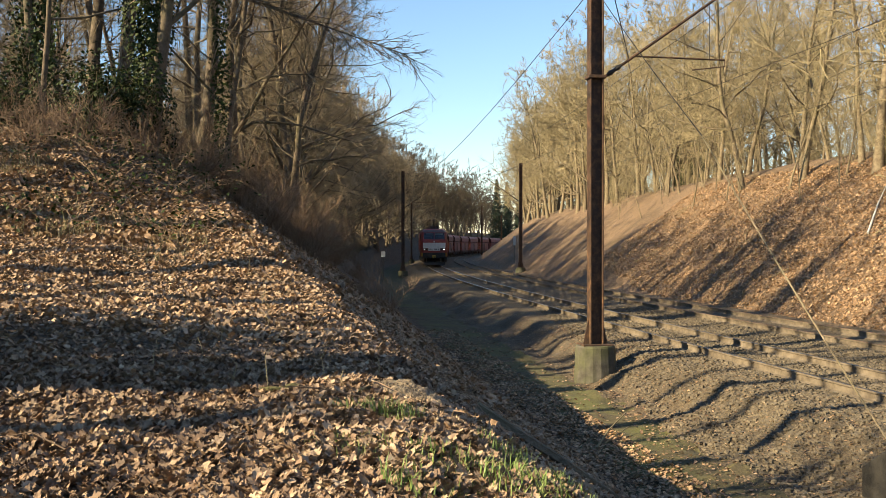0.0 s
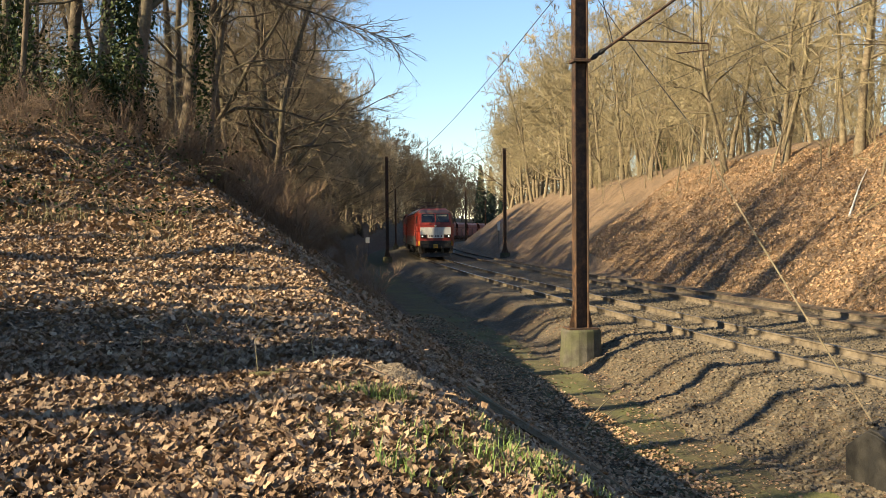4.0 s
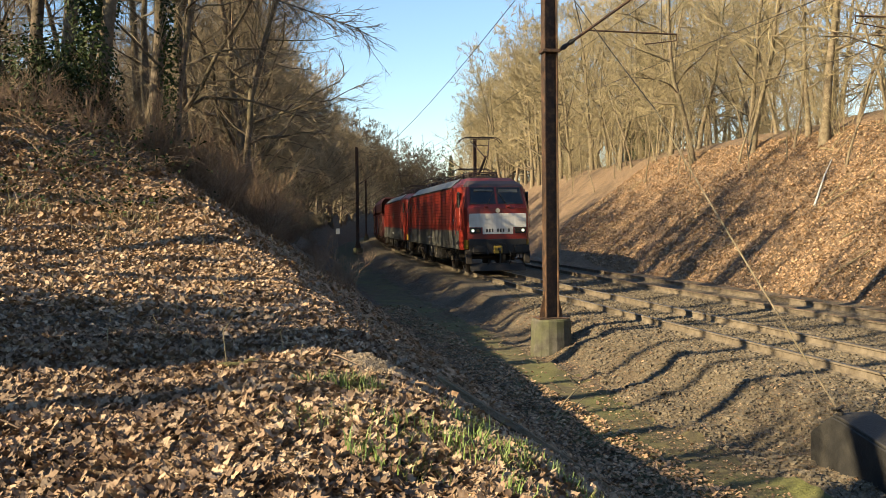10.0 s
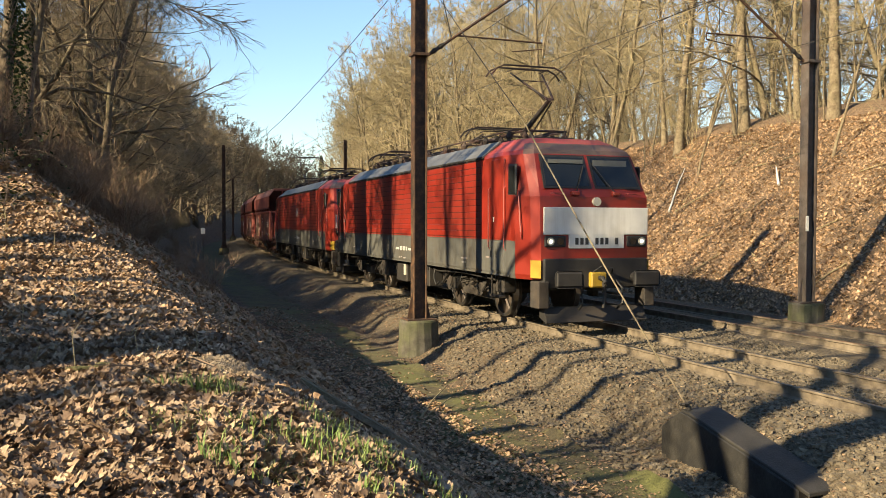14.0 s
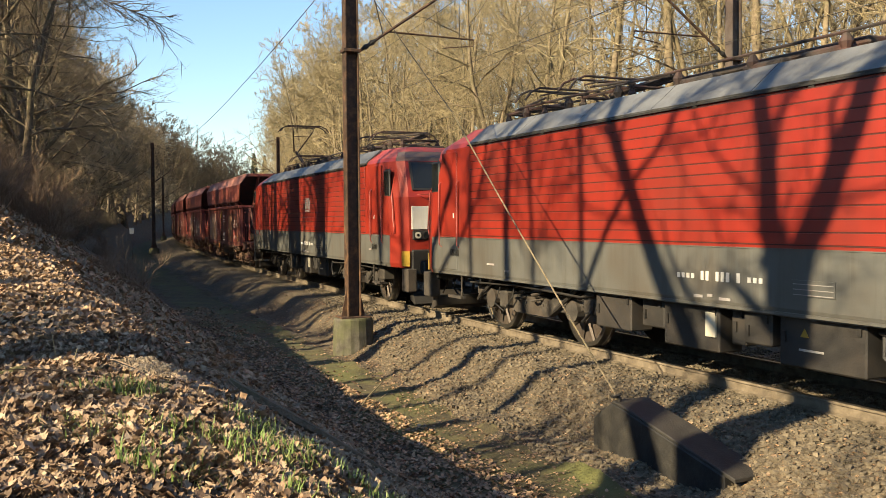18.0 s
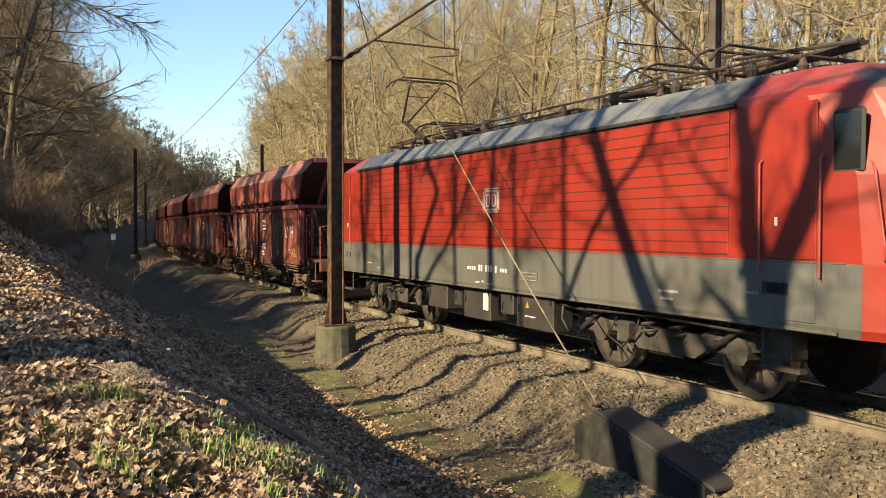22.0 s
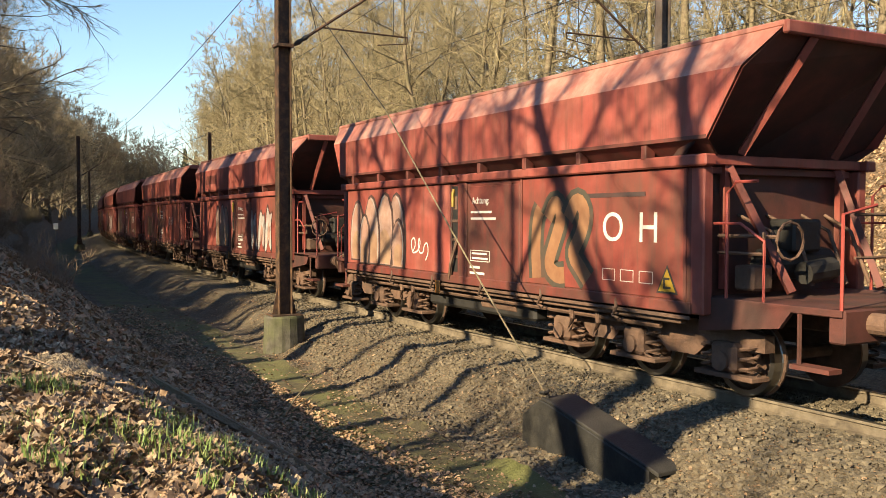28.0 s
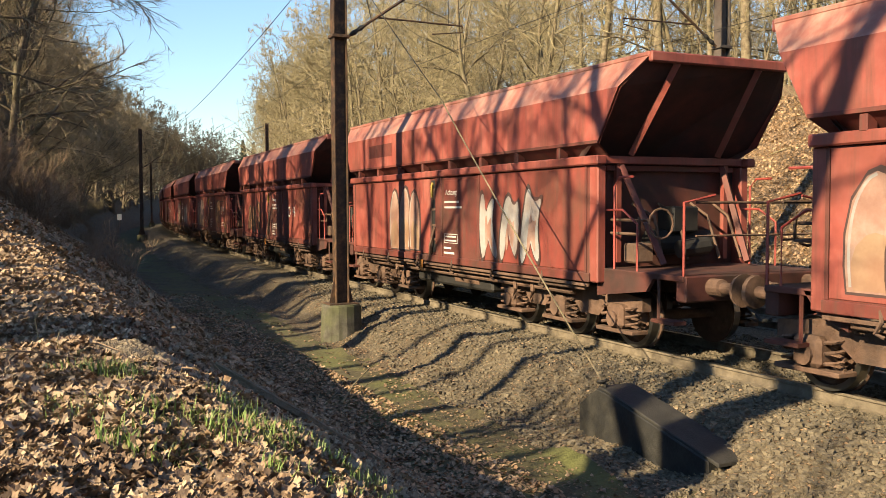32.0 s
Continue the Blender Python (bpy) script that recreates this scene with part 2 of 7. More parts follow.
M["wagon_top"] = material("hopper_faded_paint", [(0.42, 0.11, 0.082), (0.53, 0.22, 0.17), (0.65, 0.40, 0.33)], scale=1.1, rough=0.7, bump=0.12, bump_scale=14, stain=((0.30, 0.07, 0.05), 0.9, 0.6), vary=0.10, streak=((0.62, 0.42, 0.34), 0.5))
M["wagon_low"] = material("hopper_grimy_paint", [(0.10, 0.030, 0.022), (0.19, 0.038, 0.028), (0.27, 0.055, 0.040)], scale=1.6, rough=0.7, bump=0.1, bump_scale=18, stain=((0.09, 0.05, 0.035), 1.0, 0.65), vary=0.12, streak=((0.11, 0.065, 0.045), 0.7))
M["wagon_mid"] = material("hopper_browned_paint", [(0.19, 0.042, 0.03), (0.30, 0.055, 0.04), (0.40, 0.09, 0.068)], scale=1.2, rough=0.66, bump=0.08, bump_scale=18, stain=((0.16, 0.065, 0.04), 0.9, 0.75), vary=0.10, streak=((0.13, 0.07, 0.05), 0.7))
# base darkened for shade below the hopper ends, with grime patches over it
M["wagon_end"] = material("hopper_end_shade_and_grime", [(0.055, 0.022, 0.017), (0.11, 0.032, 0.024), (0.17, 0.045, 0.034)], scale=2, rough=0.75, bump=0.1, stain=((0.05, 0.035, 0.028), 1.2, 0.6), vary=0.1)
M["wagon_under"] = material("hopper_bogie_grime", [(0.10, 0.055, 0.035), (0.19, 0.105, 0.07), (0.27, 0.16, 0.11)], scale=5, rough=0.85, bump=0.4, bump_scale=26, stain=((0.07, 0.05, 0.04), 1.8, 0.6))
M["glass"] = material("cab_glass", [(0.015, 0.018, 0.02), (0.02, 0.024, 0.027)], rough=0.06, bump=0)
# black puts the block's shaded side into the colour; cover paled for glancing sun
M["slab"] = material("shade_black_anchor_block", [(0.012, 0.012, 0.012), (0.035, 0.033, 0.03)], scale=6, rough=0.7, bump=0.5, bump_scale=25, stain=((0.10, 0.09, 0.07), 3, 0.35))
M["cover"] = material("worn_sun_paled_cover", [(0.03, 0.028, 0.025), (0.06, 0.056, 0.05)], scale=7, rough=0.65, bump=0.4, bump_scale=40, stain=((0.11, 0.10, 0.085), 2.5, 0.5))
M["sawdust"] = material("pale_sawdust", [(0.16, 0.115, 0.07), (0.42, 0.33, 0.22), (0.58, 0.48, 0.35)], scale=55, rough=0.95, bump=1.0, bump_scale=70, stain=((0.14, 0.09, 0.05), 9, 0.7), coords="World", distance=0.04, tone=0.85)
M["plate"] = material("white_sign", [(0.65, 0.64, 0.60), (0.75, 0.74, 0.70)], rough=0.6, bump=0, tone=0.85)
M["spray_dark"] = material("dark_spray_paint", [(0.04, 0.03, 0.03), (0.10, 0.05, 0.045)], scale=5, rough=0.7, bump=0, stain=((0.12, 0.04, 0.03), 2, 0.5))
M["spray_pink"] = material("faded_pink_spray_paint", [(0.34, 0.17, 0.13), (0.46, 0.28, 0.22), (0.58, 0.42, 0.36)], scale=2.5, rough=0.7, bump=0, stain=((0.30, 0.10, 0.07), 1.5, 0.5))
M["spray_tan"] = material("faded_tan_spray_paint", [(0.36, 0.20, 0.12), (0.52, 0.34, 0.22)], scale=2.5, rough=0.7, bump=0, stain=((0.30, 0.10, 0.07), 1.5, 0.5))
M["spray_olive"] = material("dark_olive_spray_paint", [(0.05, 0.05, 0.035), (0.10, 0.085, 0.06)], scale=4, rough=0.7, bump=0, stain=((0.16, 0.06, 0.04), 2, 0.4))
M["spray_tag"] = material("orange_tag_paint", [(0.55, 0.20, 0.03), (0.68, 0.28, 0.05)], scale=4, rough=0.6, bump=0)
M["spray_white"] = material("grey_white_spray_paint", [(0.38, 0.36, 0.35), (0.58, 0.56, 0.54)], scale=3, rough=0.7, bump=0, stain=((0.25, 0.10, 0.08), 2, 0.5))
M["spray_orange"] = material("dull_orange_spray_paint", [(0.30, 0.13, 0.06), (0.42, 0.22, 0.11)], scale=3, rough=0.7, bump=0, stain=((0.15, 0.06, 0.04), 2, 0.5))
M["lamp"] = glow("headlamp_lit", (1.0, 0.93, 0.75), 6.0)
M["lens"] = material("lamp_lens", [(0.55, 0.52, 0.42), (0.70, 0.66, 0.55)], rough=0.2, bump=0, tone=0.85)
M["blind"] = material("grey_sun_blind", [(0.16, 0.17, 0.16), (0.24, 0.25, 0.23)], rough=0.5, bump=0)
M["number"] = material("dark_lettering", [(0.03, 0.03, 0.03), (0.05, 0.05, 0.05)], rough=0.6, bump=0)
M["letter"] = material("white_lettering", [(0.60, 0.58, 0.54), (0.74, 0.72, 0.68)], scale=8, rough=0.6, bump=0, tone=0.85)
M["stone"] = material("ballast_stone", [(0.08, 0.066, 0.046), (0.22, 0.18, 0.125)], scale=9, rough=0.95, bump=0.3, vary=0.45, tone=0.86)
M["handrail"] = material("handrail_red", [(0.42, 0.06, 0.045), (0.5, 0.10, 0.08)], rough=0.5, bump=0.03)


# ==== mesh helpers ====
def finish(name, bm, mat, parent=None, label="", smooth=False):
    me = bpy.data.meshes.new(name)
    bm.to_mesh(me)
    bm.free()
    for mm in (mat if isinstance(mat, (list, tuple)) else [mat]):
        me.materials.append(mm)
    if smooth:
        me.shade_smooth()
    ob = new(name, me)
    if parent is not None:
        ob.parent = parent
    if label:
        ob["label"] = label
    return ob


def part(name, bm, mat, parent, label="", smooth=False):
    return finish(name, bm, mat, parent, label, smooth)


def box(bm, x0, x1, y0, y1, z0, z1, bevel=0.0, mat=0):
    vs = [bm.verts.new((x, y, z)) for x in (x0, x1) for y in (y0, y1) for z in (z0, z1)]
    fs = []
    for idx in ((0, 1, 3, 2), (4, 6, 7, 5), (0, 4, 5, 1), (2, 3, 7, 6), (0, 2, 6, 4), (1, 5, 7, 3)):
        f = bm.faces.new([vs[i] for i in idx])
        f.material_index = mat
        fs.append(f)
    if bevel:
        r = bmesh.ops.bevel(bm, geom=list({e for f in fs for e in f.edges}), offset=bevel, segments=1, affect="EDGES")
        for f in r["faces"]:
            f.material_index = mat
    return vs


def boxed(*a, **k):
    bm = bmesh.new()
    box(bm, *a, **k)
    return bm


def tube(bm, pts, radius, sides=6, mat=0, caps=True):
    """A tube along points; radius is one number or one for each point."""
    rs = radius if isinstance(radius, (list, tuple)) else [radius] * len(pts)
    pts = [Vector(p) for p in pts]
    rings = []
    for i, p in enumerate(pts):
        d = (pts[min(i + 1, len(pts) - 1)] - pts[max(i - 1, 0)]).normalized()
        a = d.orthogonal().normalized() if abs(d.z) > 0.95 else d.cross(Vector((0, 0, 1))).normalized()
        b = d.cross(a)
        rings.append([bm.verts.new(p + (a * math.cos(k * 2 * math.pi / sides) + b * math.sin(k * 2 * math.pi / sides)) * rs[i]) for k in range(sides)])
    for r0, r1 in zip(rings, rings[1:]):
        for k in range(sides):
            f = bm.faces.new((r0[k], r0[(k + 1) % sides], r1[(k + 1) % sides], r1[k]))
            f.material_index = mat
    if caps and sides > 2:
        bm.faces.new(rings[0][::-1]).material_index = mat
        bm.faces.new(rings[-1]).material_index = mat


def tubed(pts, radius, sides=6, **k):
    bm = bmesh.new()
    tube(bm, pts, radius, sides, **k)
    return bm


def disc(bm, centre, axis, radius, depth, sides=16, mat=0):
    c, a = Vector(centre), Vector(axis).normalized()
    tube(bm, [c - a * depth / 2, c + a * depth / 2], radius, sides, mat)


def prism(bm, outline, y0, y1, mat=0):
    """An outline in x and z, carried from y0 to y1."""
    a = [bm.verts.new((x, y0, z)) for x, z in outline]
    b = [bm.verts.new((x, y1, z)) for x, z in outline]
    n = len(outline)
    for i in range(n):
        bm.faces.new((a[i], a[(i + 1) % n], b[(i + 1) % n], b[i])).material_index = mat
    bm.faces.new(a[::-1]).material_index = mat
    bm.faces.new(b).material_index = mat
    bmesh.ops.recalc_face_normals(bm, faces=bm.faces)


def raw(name, verts, faces, mats, parent=None, smooth=False, index=None):
    me = bpy.data.meshes.new(name)
    me.from_pydata(verts, [], faces)
    for mm in (mats if isinstance(mats, (list, tuple)) else [mats]):
        me.materials.append(mm)
    if index is not None:
        me.polygons.foreach_set("material_index", index)
    if smooth:
        me.shade_smooth()
    ob = new(name, me)
    if parent is not None:
        ob.parent = parent
    return ob


def words(name, text, size, mat, parent, place, label="", shear=0.0):
    """Lettering as a thin mesh; place is a pose in the parent's space, text faces its z."""
    cu = bpy.data.curves.new(name, "FONT")
    cu.body, cu.size, cu.extrude, cu.align_x, cu.align_y, cu.shear = text, size, 0.002, "CENTER", "CENTER", shear
    cu.resolution_u = 5
    tmp = bpy.data.objects.new(name, cu)
    scene.collection.objects.link(tmp)
    dg = bpy.context.evaluated_depsgraph_get()
    me = bpy.data.meshes.new_from_object(tmp.evaluated_get(dg))
    bpy.data.objects.remove(tmp)
    me.transform(place)
    me.materials.clear()
    me.materials.append(mat)
    ob = new(name, me)
    ob.parent = parent
    if label:
        ob["label"] = label
    return ob


# ==== plan: the line of the tracks and the lie of the land ====
C4, C3, C2, C1, C0 = 5.7014e-09, -1.41355e-06, 7.86711e-04, -0.177016, 9.51887
Y_LO, Y_HI = -60.0, 260.0


def track_x(y):
    """x of the near track's centre line at y; straight beyond the ends. Works on arrays."""
    y = np.asarray(y, float)
    yc = np.clip(y, Y_LO, Y_HI)
    x = (((C4 * yc + C3) * yc + C2) * yc + C1) * yc + C0
    return x + (4 * C4 * yc ** 3 + 3 * C3 * yc * yc + 2 * C2 * yc + C1) * (y - yc)


_ys = np.linspace(-200, 420, 6201)
_xs = track_x(_ys)
_ss = np.concatenate([[0], np.cumsum(np.hypot(np.diff(_xs), np.diff(_ys)))])
_ss -= np.interp(0, _ys, _ss)


def along(s, off=0.0):
    """Point and heading at the length s from abreast of the eye; off metres to the right of the way ahead."""
    y = float(np.interp(s, _ss, _ys))
    x = float(track_x(y))
    h = math.atan2(float(track_x(y + 0.05)) - float(track_x(y - 0.05)), 0.1)
    return x + off * math.cos(h), y - off * math.sin(h), h


def smooth_step(v, a, b):
    v = np.clip((v - a) / (b - a), 0, 1)
    return v * v * (3 - 2 * v)


def soft_min(a, b, k):
    h = np.clip(0.5 + 0.5 * (b - a) / k, 0, 1)
    return b * (1 - h) + a * h - k * h * (1 - h)


WAVE_SETS = {}


def waves(x, y, seed, size):
    """Cheap uneven relief, about -1 to 1."""
    if (seed, size) not in WAVE_SETS:
        r = np.random.RandomState(seed)
        a, ph, k = r.uniform(0, 6.28, 7), r.uniform(0, 6.28, 7), 2 * math.pi / size * r.uniform(0.6, 1.9, 7)
        WAVE_SETS[(seed, size)] = (np.cos(a) * k, np.sin(a) * k, ph)
    out = 0
    for kx, ky, ph in zip(*WAVE_SETS[(seed, size)]):
        out = out + np.sin(x * kx + y * ky + ph)
    return out / 3.5


def land(x, y):
    """Height of the ground."""
    x, y = np.asarray(x, float), np.asarray(y, float)
    u = x - track_x(y)
    # track bed
    bed = -0.17 + 0 * u
    bed = bed - 0.05 * np.exp(-((u - 2.05) / 0.5) ** 2)
    # ballast shoulder to the ditch, then the cutting's near slope
    left = -0.17 - 0.50 * smooth_step(-u, 1.9, 3.5) + (0.085 * waves(x, y, 3, 1.7) + 0.035 * waves(x, y, 4, 0.55)) * smooth_step(-u, 1.6, 2.6)
    slope = -0.64 + (0.70 - 0.03 * smooth_step(y, 3, 5.5) * (1 - smooth_step(y, 10, 18))) * np.maximum(0, -5.75 - u) + 0.05 * waves(x, y, 5, 2.2)
    bench = 1.30 + 0.025 * np.clip(y, -6, 40) + 0.135 * np.maximum(0, y - 9.5) * smooth_step(y, 7, 12) + 0.07 * np.maximum(0, -x - 1.0) + 0.95 * smooth_step(y, 11, 19) * smooth_step(-x, 4.6, 7.2) + 0.05 * waves(x, y, 7, 3.1) + 0.018 * waves(x, y, 8, 0.7)
    bench = soft_min(bench, 6.2 + 0.02 * np.maximum(0, -u - 14) + 0.3 * waves(x, y, 9, 11), 1.5)
    hill = soft_min(slope, bench, 0.22)
    left = np.where(u < -5.75, hill, np.where(u < -3.9, -0.66 + 0.05 * waves(x, y, 5, 2.2) * smooth_step(-u, 4.6, 5.75) + 0.02 * smooth_step(-u, 5.0, 5.75), left))
    # far bank
    toe = 6.7
    bank = -0.20 + 0.74 * np.maximum(0, u - toe) + 0.07 * waves(x, y, 11, 2.8)
    top = 6.75 + 0.03 * np.clip(u - 14, 0, 30) + 0.22 * waves(x, y, 12, 12)
    bank = soft_min(bank, top, 1.2)
    z = np.where(u < -1.9, left, np.where(u > toe, np.maximum(bank, -0.22), bed))
    far = smooth_step(np.abs(u), 120, 400) + smooth_step(np.abs(y), 420, 700)
    return z * (1 - np.clip(far, 0, 1)) + 3.0 * np.clip(far, 0, 1) + 0.012 * waves(x, y, 13, 0.45)


def ground_at(x, y):
    return float(land(np.array([x]), np.array([y]))[0])


def spread(stops):
    """Grid lines: rows of (from, to, step)."""
    out = []
    for a, b, step in stops:
        n = max(1, int(round((b - a) / step)))
        out += [a + (b - a) * i / n for i in range(n)]
    return np.array(out + [stops[-1][1]])


def build_ground():
    us = spread([(-1600, -200, 200), (-200, -60, 10), (-60, -24, 1.5), (-24, -13, 0.4), (-13, -1.8, 0.12), (-1.8, 6.2, 0.4), (6.2, 18, 0.3), (18, 40, 1.0), (40, 200, 10), (200, 1600, 200)])
    ys = spread([(-1500, -200, 200), (-200, -30, 10), (-30, 1, 1.0), (1, 22, 0.13), (22, 60, 0.35), (60, 130, 1.0), (130, 320, 4), (320, 500, 20), (500, 3000, 250)])
    U, Y = np.meshgrid(us, ys)
    X = track_x(np.clip(Y, -200, 420)) + U
    Z = land(X, Y)
    nv, nu = U.shape
    verts = np.stack([X, Y, Z], -1).reshape(-1, 3)
    i = np.arange(nv - 1)[:, None] * nu + np.arange(nu - 1)[None]
    faces = np.stack([i, i + 1, i + nu + 1, i + nu], -1).reshape(-1, 4)
    uc = (U[:-1, :-1] + U[1:, 1:]) / 2
    xc, yc = (X[:-1, :-1] + X[1:, 1:]) / 2, (Y[:-1, :-1] + Y[1:, 1:]) / 2
    j = uc + 0.22 * waves(xc, yc, 21, 1.1) + 0.12 * waves(xc, yc, 22, 0.35)
    index = np.where(j < -5.5, 0, np.where(j < -3.75, 3, np.where(j < 6.4, 2, 1)))
    ob = raw("ground", verts.tolist(), faces.tolist(), [M["litter"], M["bank"], M["ballast"], M["ditch"]], smooth=True, index=index.ravel().astype(np.int32))
    tagged(ob, "railway cutting floor with banks covered in dry brown leaves", "ground", kind="structure")


build_ground()


def build_rail(off, top, name):
    """One rail: head, web and foot swept along the line."""
    prof = [(-0.075, -0.172), (0.075, -0.172), (0.075, -0.160), (0.012, -0.140), (0.010, -0.045), (0.036, -0.035), (0.036, -0.004), (0.028, 0.0), (-0.028, 0.0), (-0.036, -0.004), (-0.036, -0.035), (-0.010, -0.045), (-0.012, -0.140), (-0.075, -0.160)]
    verts, faces, index = [], [], []
    ss = list(np.arange(-60, 60, 2.0)) + list(np.arange(60, 330, 6.0))
    n = len(prof)
    for s in ss:
        x, y, h = along(s, off)
        for a, z in prof:
            verts.append((x + a * math.cos(h), y - a * math.sin(h), z))
    for r in range(len(ss) - 1):
        for k in range(n):
            faces.append((r * n + k, r * n + (k + 1) % n, (r + 1) * n + (k + 1) % n, (r + 1) * n + k))
            index.append(1 if k in (6, 7, 8) else 0)
    ob = raw(name, verts, faces, [M["rust"], top], index=index)
    return ob


for o, top, label in ((-0.7525, M["railtop"], "worn steel rail with a bright running surface"), (0.7525, M["railtop"], "worn steel rail with a bright running surface"), (3.3475, M["rusttop"], "rusty brown steel rail of the second track"), (4.8525, M["rusttop"], "rusty brown steel rail of the second track")):
    tagged(build_rail(o, top, "rail"), label, "rail", kind="structure")


# ==== masts and wires ====
def build_mast(x, y, base_z, height, heading, arm, mats, label, plinth=True):
    """A steel H-section mast on a concrete block, with a raking cantilever. arm is +1 or -1: the side that the arm reaches to."""
    top = new("catenary_mast")
    w, d, t = 0.145, 0.13, 0.018
    part("flange", boxed(-w, -w + t, -d, d, 0, height), mats, top)
    part("flange", boxed(w - t, w, -d, d, 0, height), mats, top)
    part("web", boxed(-w + t, w - t, -0.007, 0.007, 0, height), mats, top)
    for sx in (-1, 1):
        bm = bmesh.new()
        prism(bm, [(sx * w, 0.02), (sx * 0.27, 0.02), (sx * w, 0.62)], -0.012, 0.012)
        part("gusset", bm, mats, top)
    part("base_plate", boxed(-0.33, 0.33, -0.24, 0.24, 0, 0.03), mats, top)
    if plinth:
        bm = bmesh.new()
        ring = [(0.43 * math.cos(k * math.pi / 8), 0.38 * math.sin(k * math.pi / 8)) for k in range(16)]
        levels = [[bm.verts.new((a * f, b * f, z)) for a, b in ring] for f, z in ((1.08, -0.9), (1.0, -0.04), (0.95, 0.0))]
        for lo, hi in zip(levels, levels[1:]):
            for i in range(16):
                bm.faces.new((lo[i], lo[(i + 1) % 16], hi[(i + 1) % 16], hi[i]))
        bm.faces.new(hi)
        part("plinth", bm, M["concrete"], top, "mossy concrete foundation block")
    z = 5.72
    part("collar", boxed(-w - 0.05, w + 0.05, -d - 0.03, d + 0.03, z, z + 0.07, bevel=0.01), mats, top)
    a = arm
    part("arm_tube", tubed([(a * 0.17, 0, z + 0.03), (a * 2.9, 0, z + 1.95)], 0.032, 8), M["mast"], top)
    part("insulator", tubed([(a * 0.25, 0, z + 0.085), (a * 0.34, 0, z + 0.15), (a * 0.42, 0, z + 0.205), (a * 0.5, 0, z + 0.262), (a * 0.58, 0, z + 0.32)], [0.03, 0.06, 0.035, 0.06, 0.03], 8), M["dark"], top)
    part("steady_tube", tubed([(a * 0.85, 0, z + 0.52), (a * 2.95, 0, z + 0.5)], 0.02, 6), M["mast"], top)
    part("stay_wire", tubed([(a * 0.14, 0, height - 0.35), (a * 0.75, 0, z + 0.45)], 0.012, 5), M["wire"], top)
    part("top_stay", tubed([(a * 0.14, 0, height - 0.2), (a * 2.9, 0, z + 1.97)], 0.014, 5), M["wire"], top)
    part("dropper", tubed([(a * 2.6, 0, z + 1.72), (a * 2.6, 0, z + 0.52)], 0.008, 5), M["wire"], top)
    part("registration_arm", tubed([(a * 2.95, 0, z + 0.5), (a * 2.95, 0, z + 0.36), (a * 2.2, 0, z + 0.26)], 0.014, 5), M["mast"], top)
    top.matrix_world = pose(x, y, base_z, 0, 0, math.degrees(-heading))
    tagged(top, label, "catenary mast", "masts along the line")
    return top


NEAR_MAST = (3.28, 18.95)
RIGHT_MAST = (12.75, 19.0)
build_mast(*NEAR_MAST, 0.06, 9.0, math.atan(-0.15), 1, M["mast"], "rusty steel H-beam catenary mast on a mossy concrete block")
build_mast(*RIGHT_MAST, 0.28, 9.0, math.atan(-0.15), -1, M["mast_grey"], "weathered grey steel catenary mast at the foot of the bank")
build_mast(-3.64, 80, -0.1, 9.1, math.atan(-0.055), 1, M["mast"], "dark steel catenary mast beside the ditch")
build_mast(6.7, 76, 0.3, 9.0, math.atan(-0.05), -1, M["mast"], "dark steel catenary mast at the foot of the bank")
build_mast(-5.0, 140, 0.0, 9.0, math.atan(0.04), 1, M["mast"], "distant steel catenary mast beside the ditch")
build_mast(6.6, 150, 0.2, 9.0, math.atan(0.06), -1, M["mast"], "distant steel catenary mast at the foot of the bank")
build_mast(13.6, 205, 0.2, 9.0, math.atan(0.14), -1, M["mast"], "distant steel catenary mast at the foot of the bank")


def wire(name, pts, radius, label):
    ob = finish(name, tubed(pts, radius, 5), M["wire"])
    tagged(ob, label, "overhead wire")


def span(s0, s1, off0, off1, z0, z1, sag, n=10):
    out = []
    for i in range(n + 1):
        f = i / n
        x, y, _ = along(s0 + (s1 - s0) * f, off0 + (off1 - off0) * f)
        out.append((x, y, z0 + (z1 - z0) * f - sag * 4 * f * (1 - f)))
    return out


MASTS = (-44, 19.2, 81, 143, 206, 270)
for c in (0.0, 4.1):
    for k, (a, b) in enumerate(zip(MASTS, MASTS[1:])):
        zig = 0.25 if k % 2 else -0.25
        wire("contact_wire", span(a, b, c + zig, c - zig, 5.97, 5.97, 0.02, 4), 0.007, "thin dark copper contact wire above the track")
        wire("messenger_wire", span(a, b, c, c, 7.6, 7.6, 0.9, 10), 0.007, "thin dark messenger wire sagging between masts")
for a, b in zip(MASTS, MASTS[1:]):
    wire("feeder_wire", span(a, b, -2.3, -2.3, 8.9, 8.9, 1.7, 12), 0.012, "thick dark feeder wire strung along the mast tops")


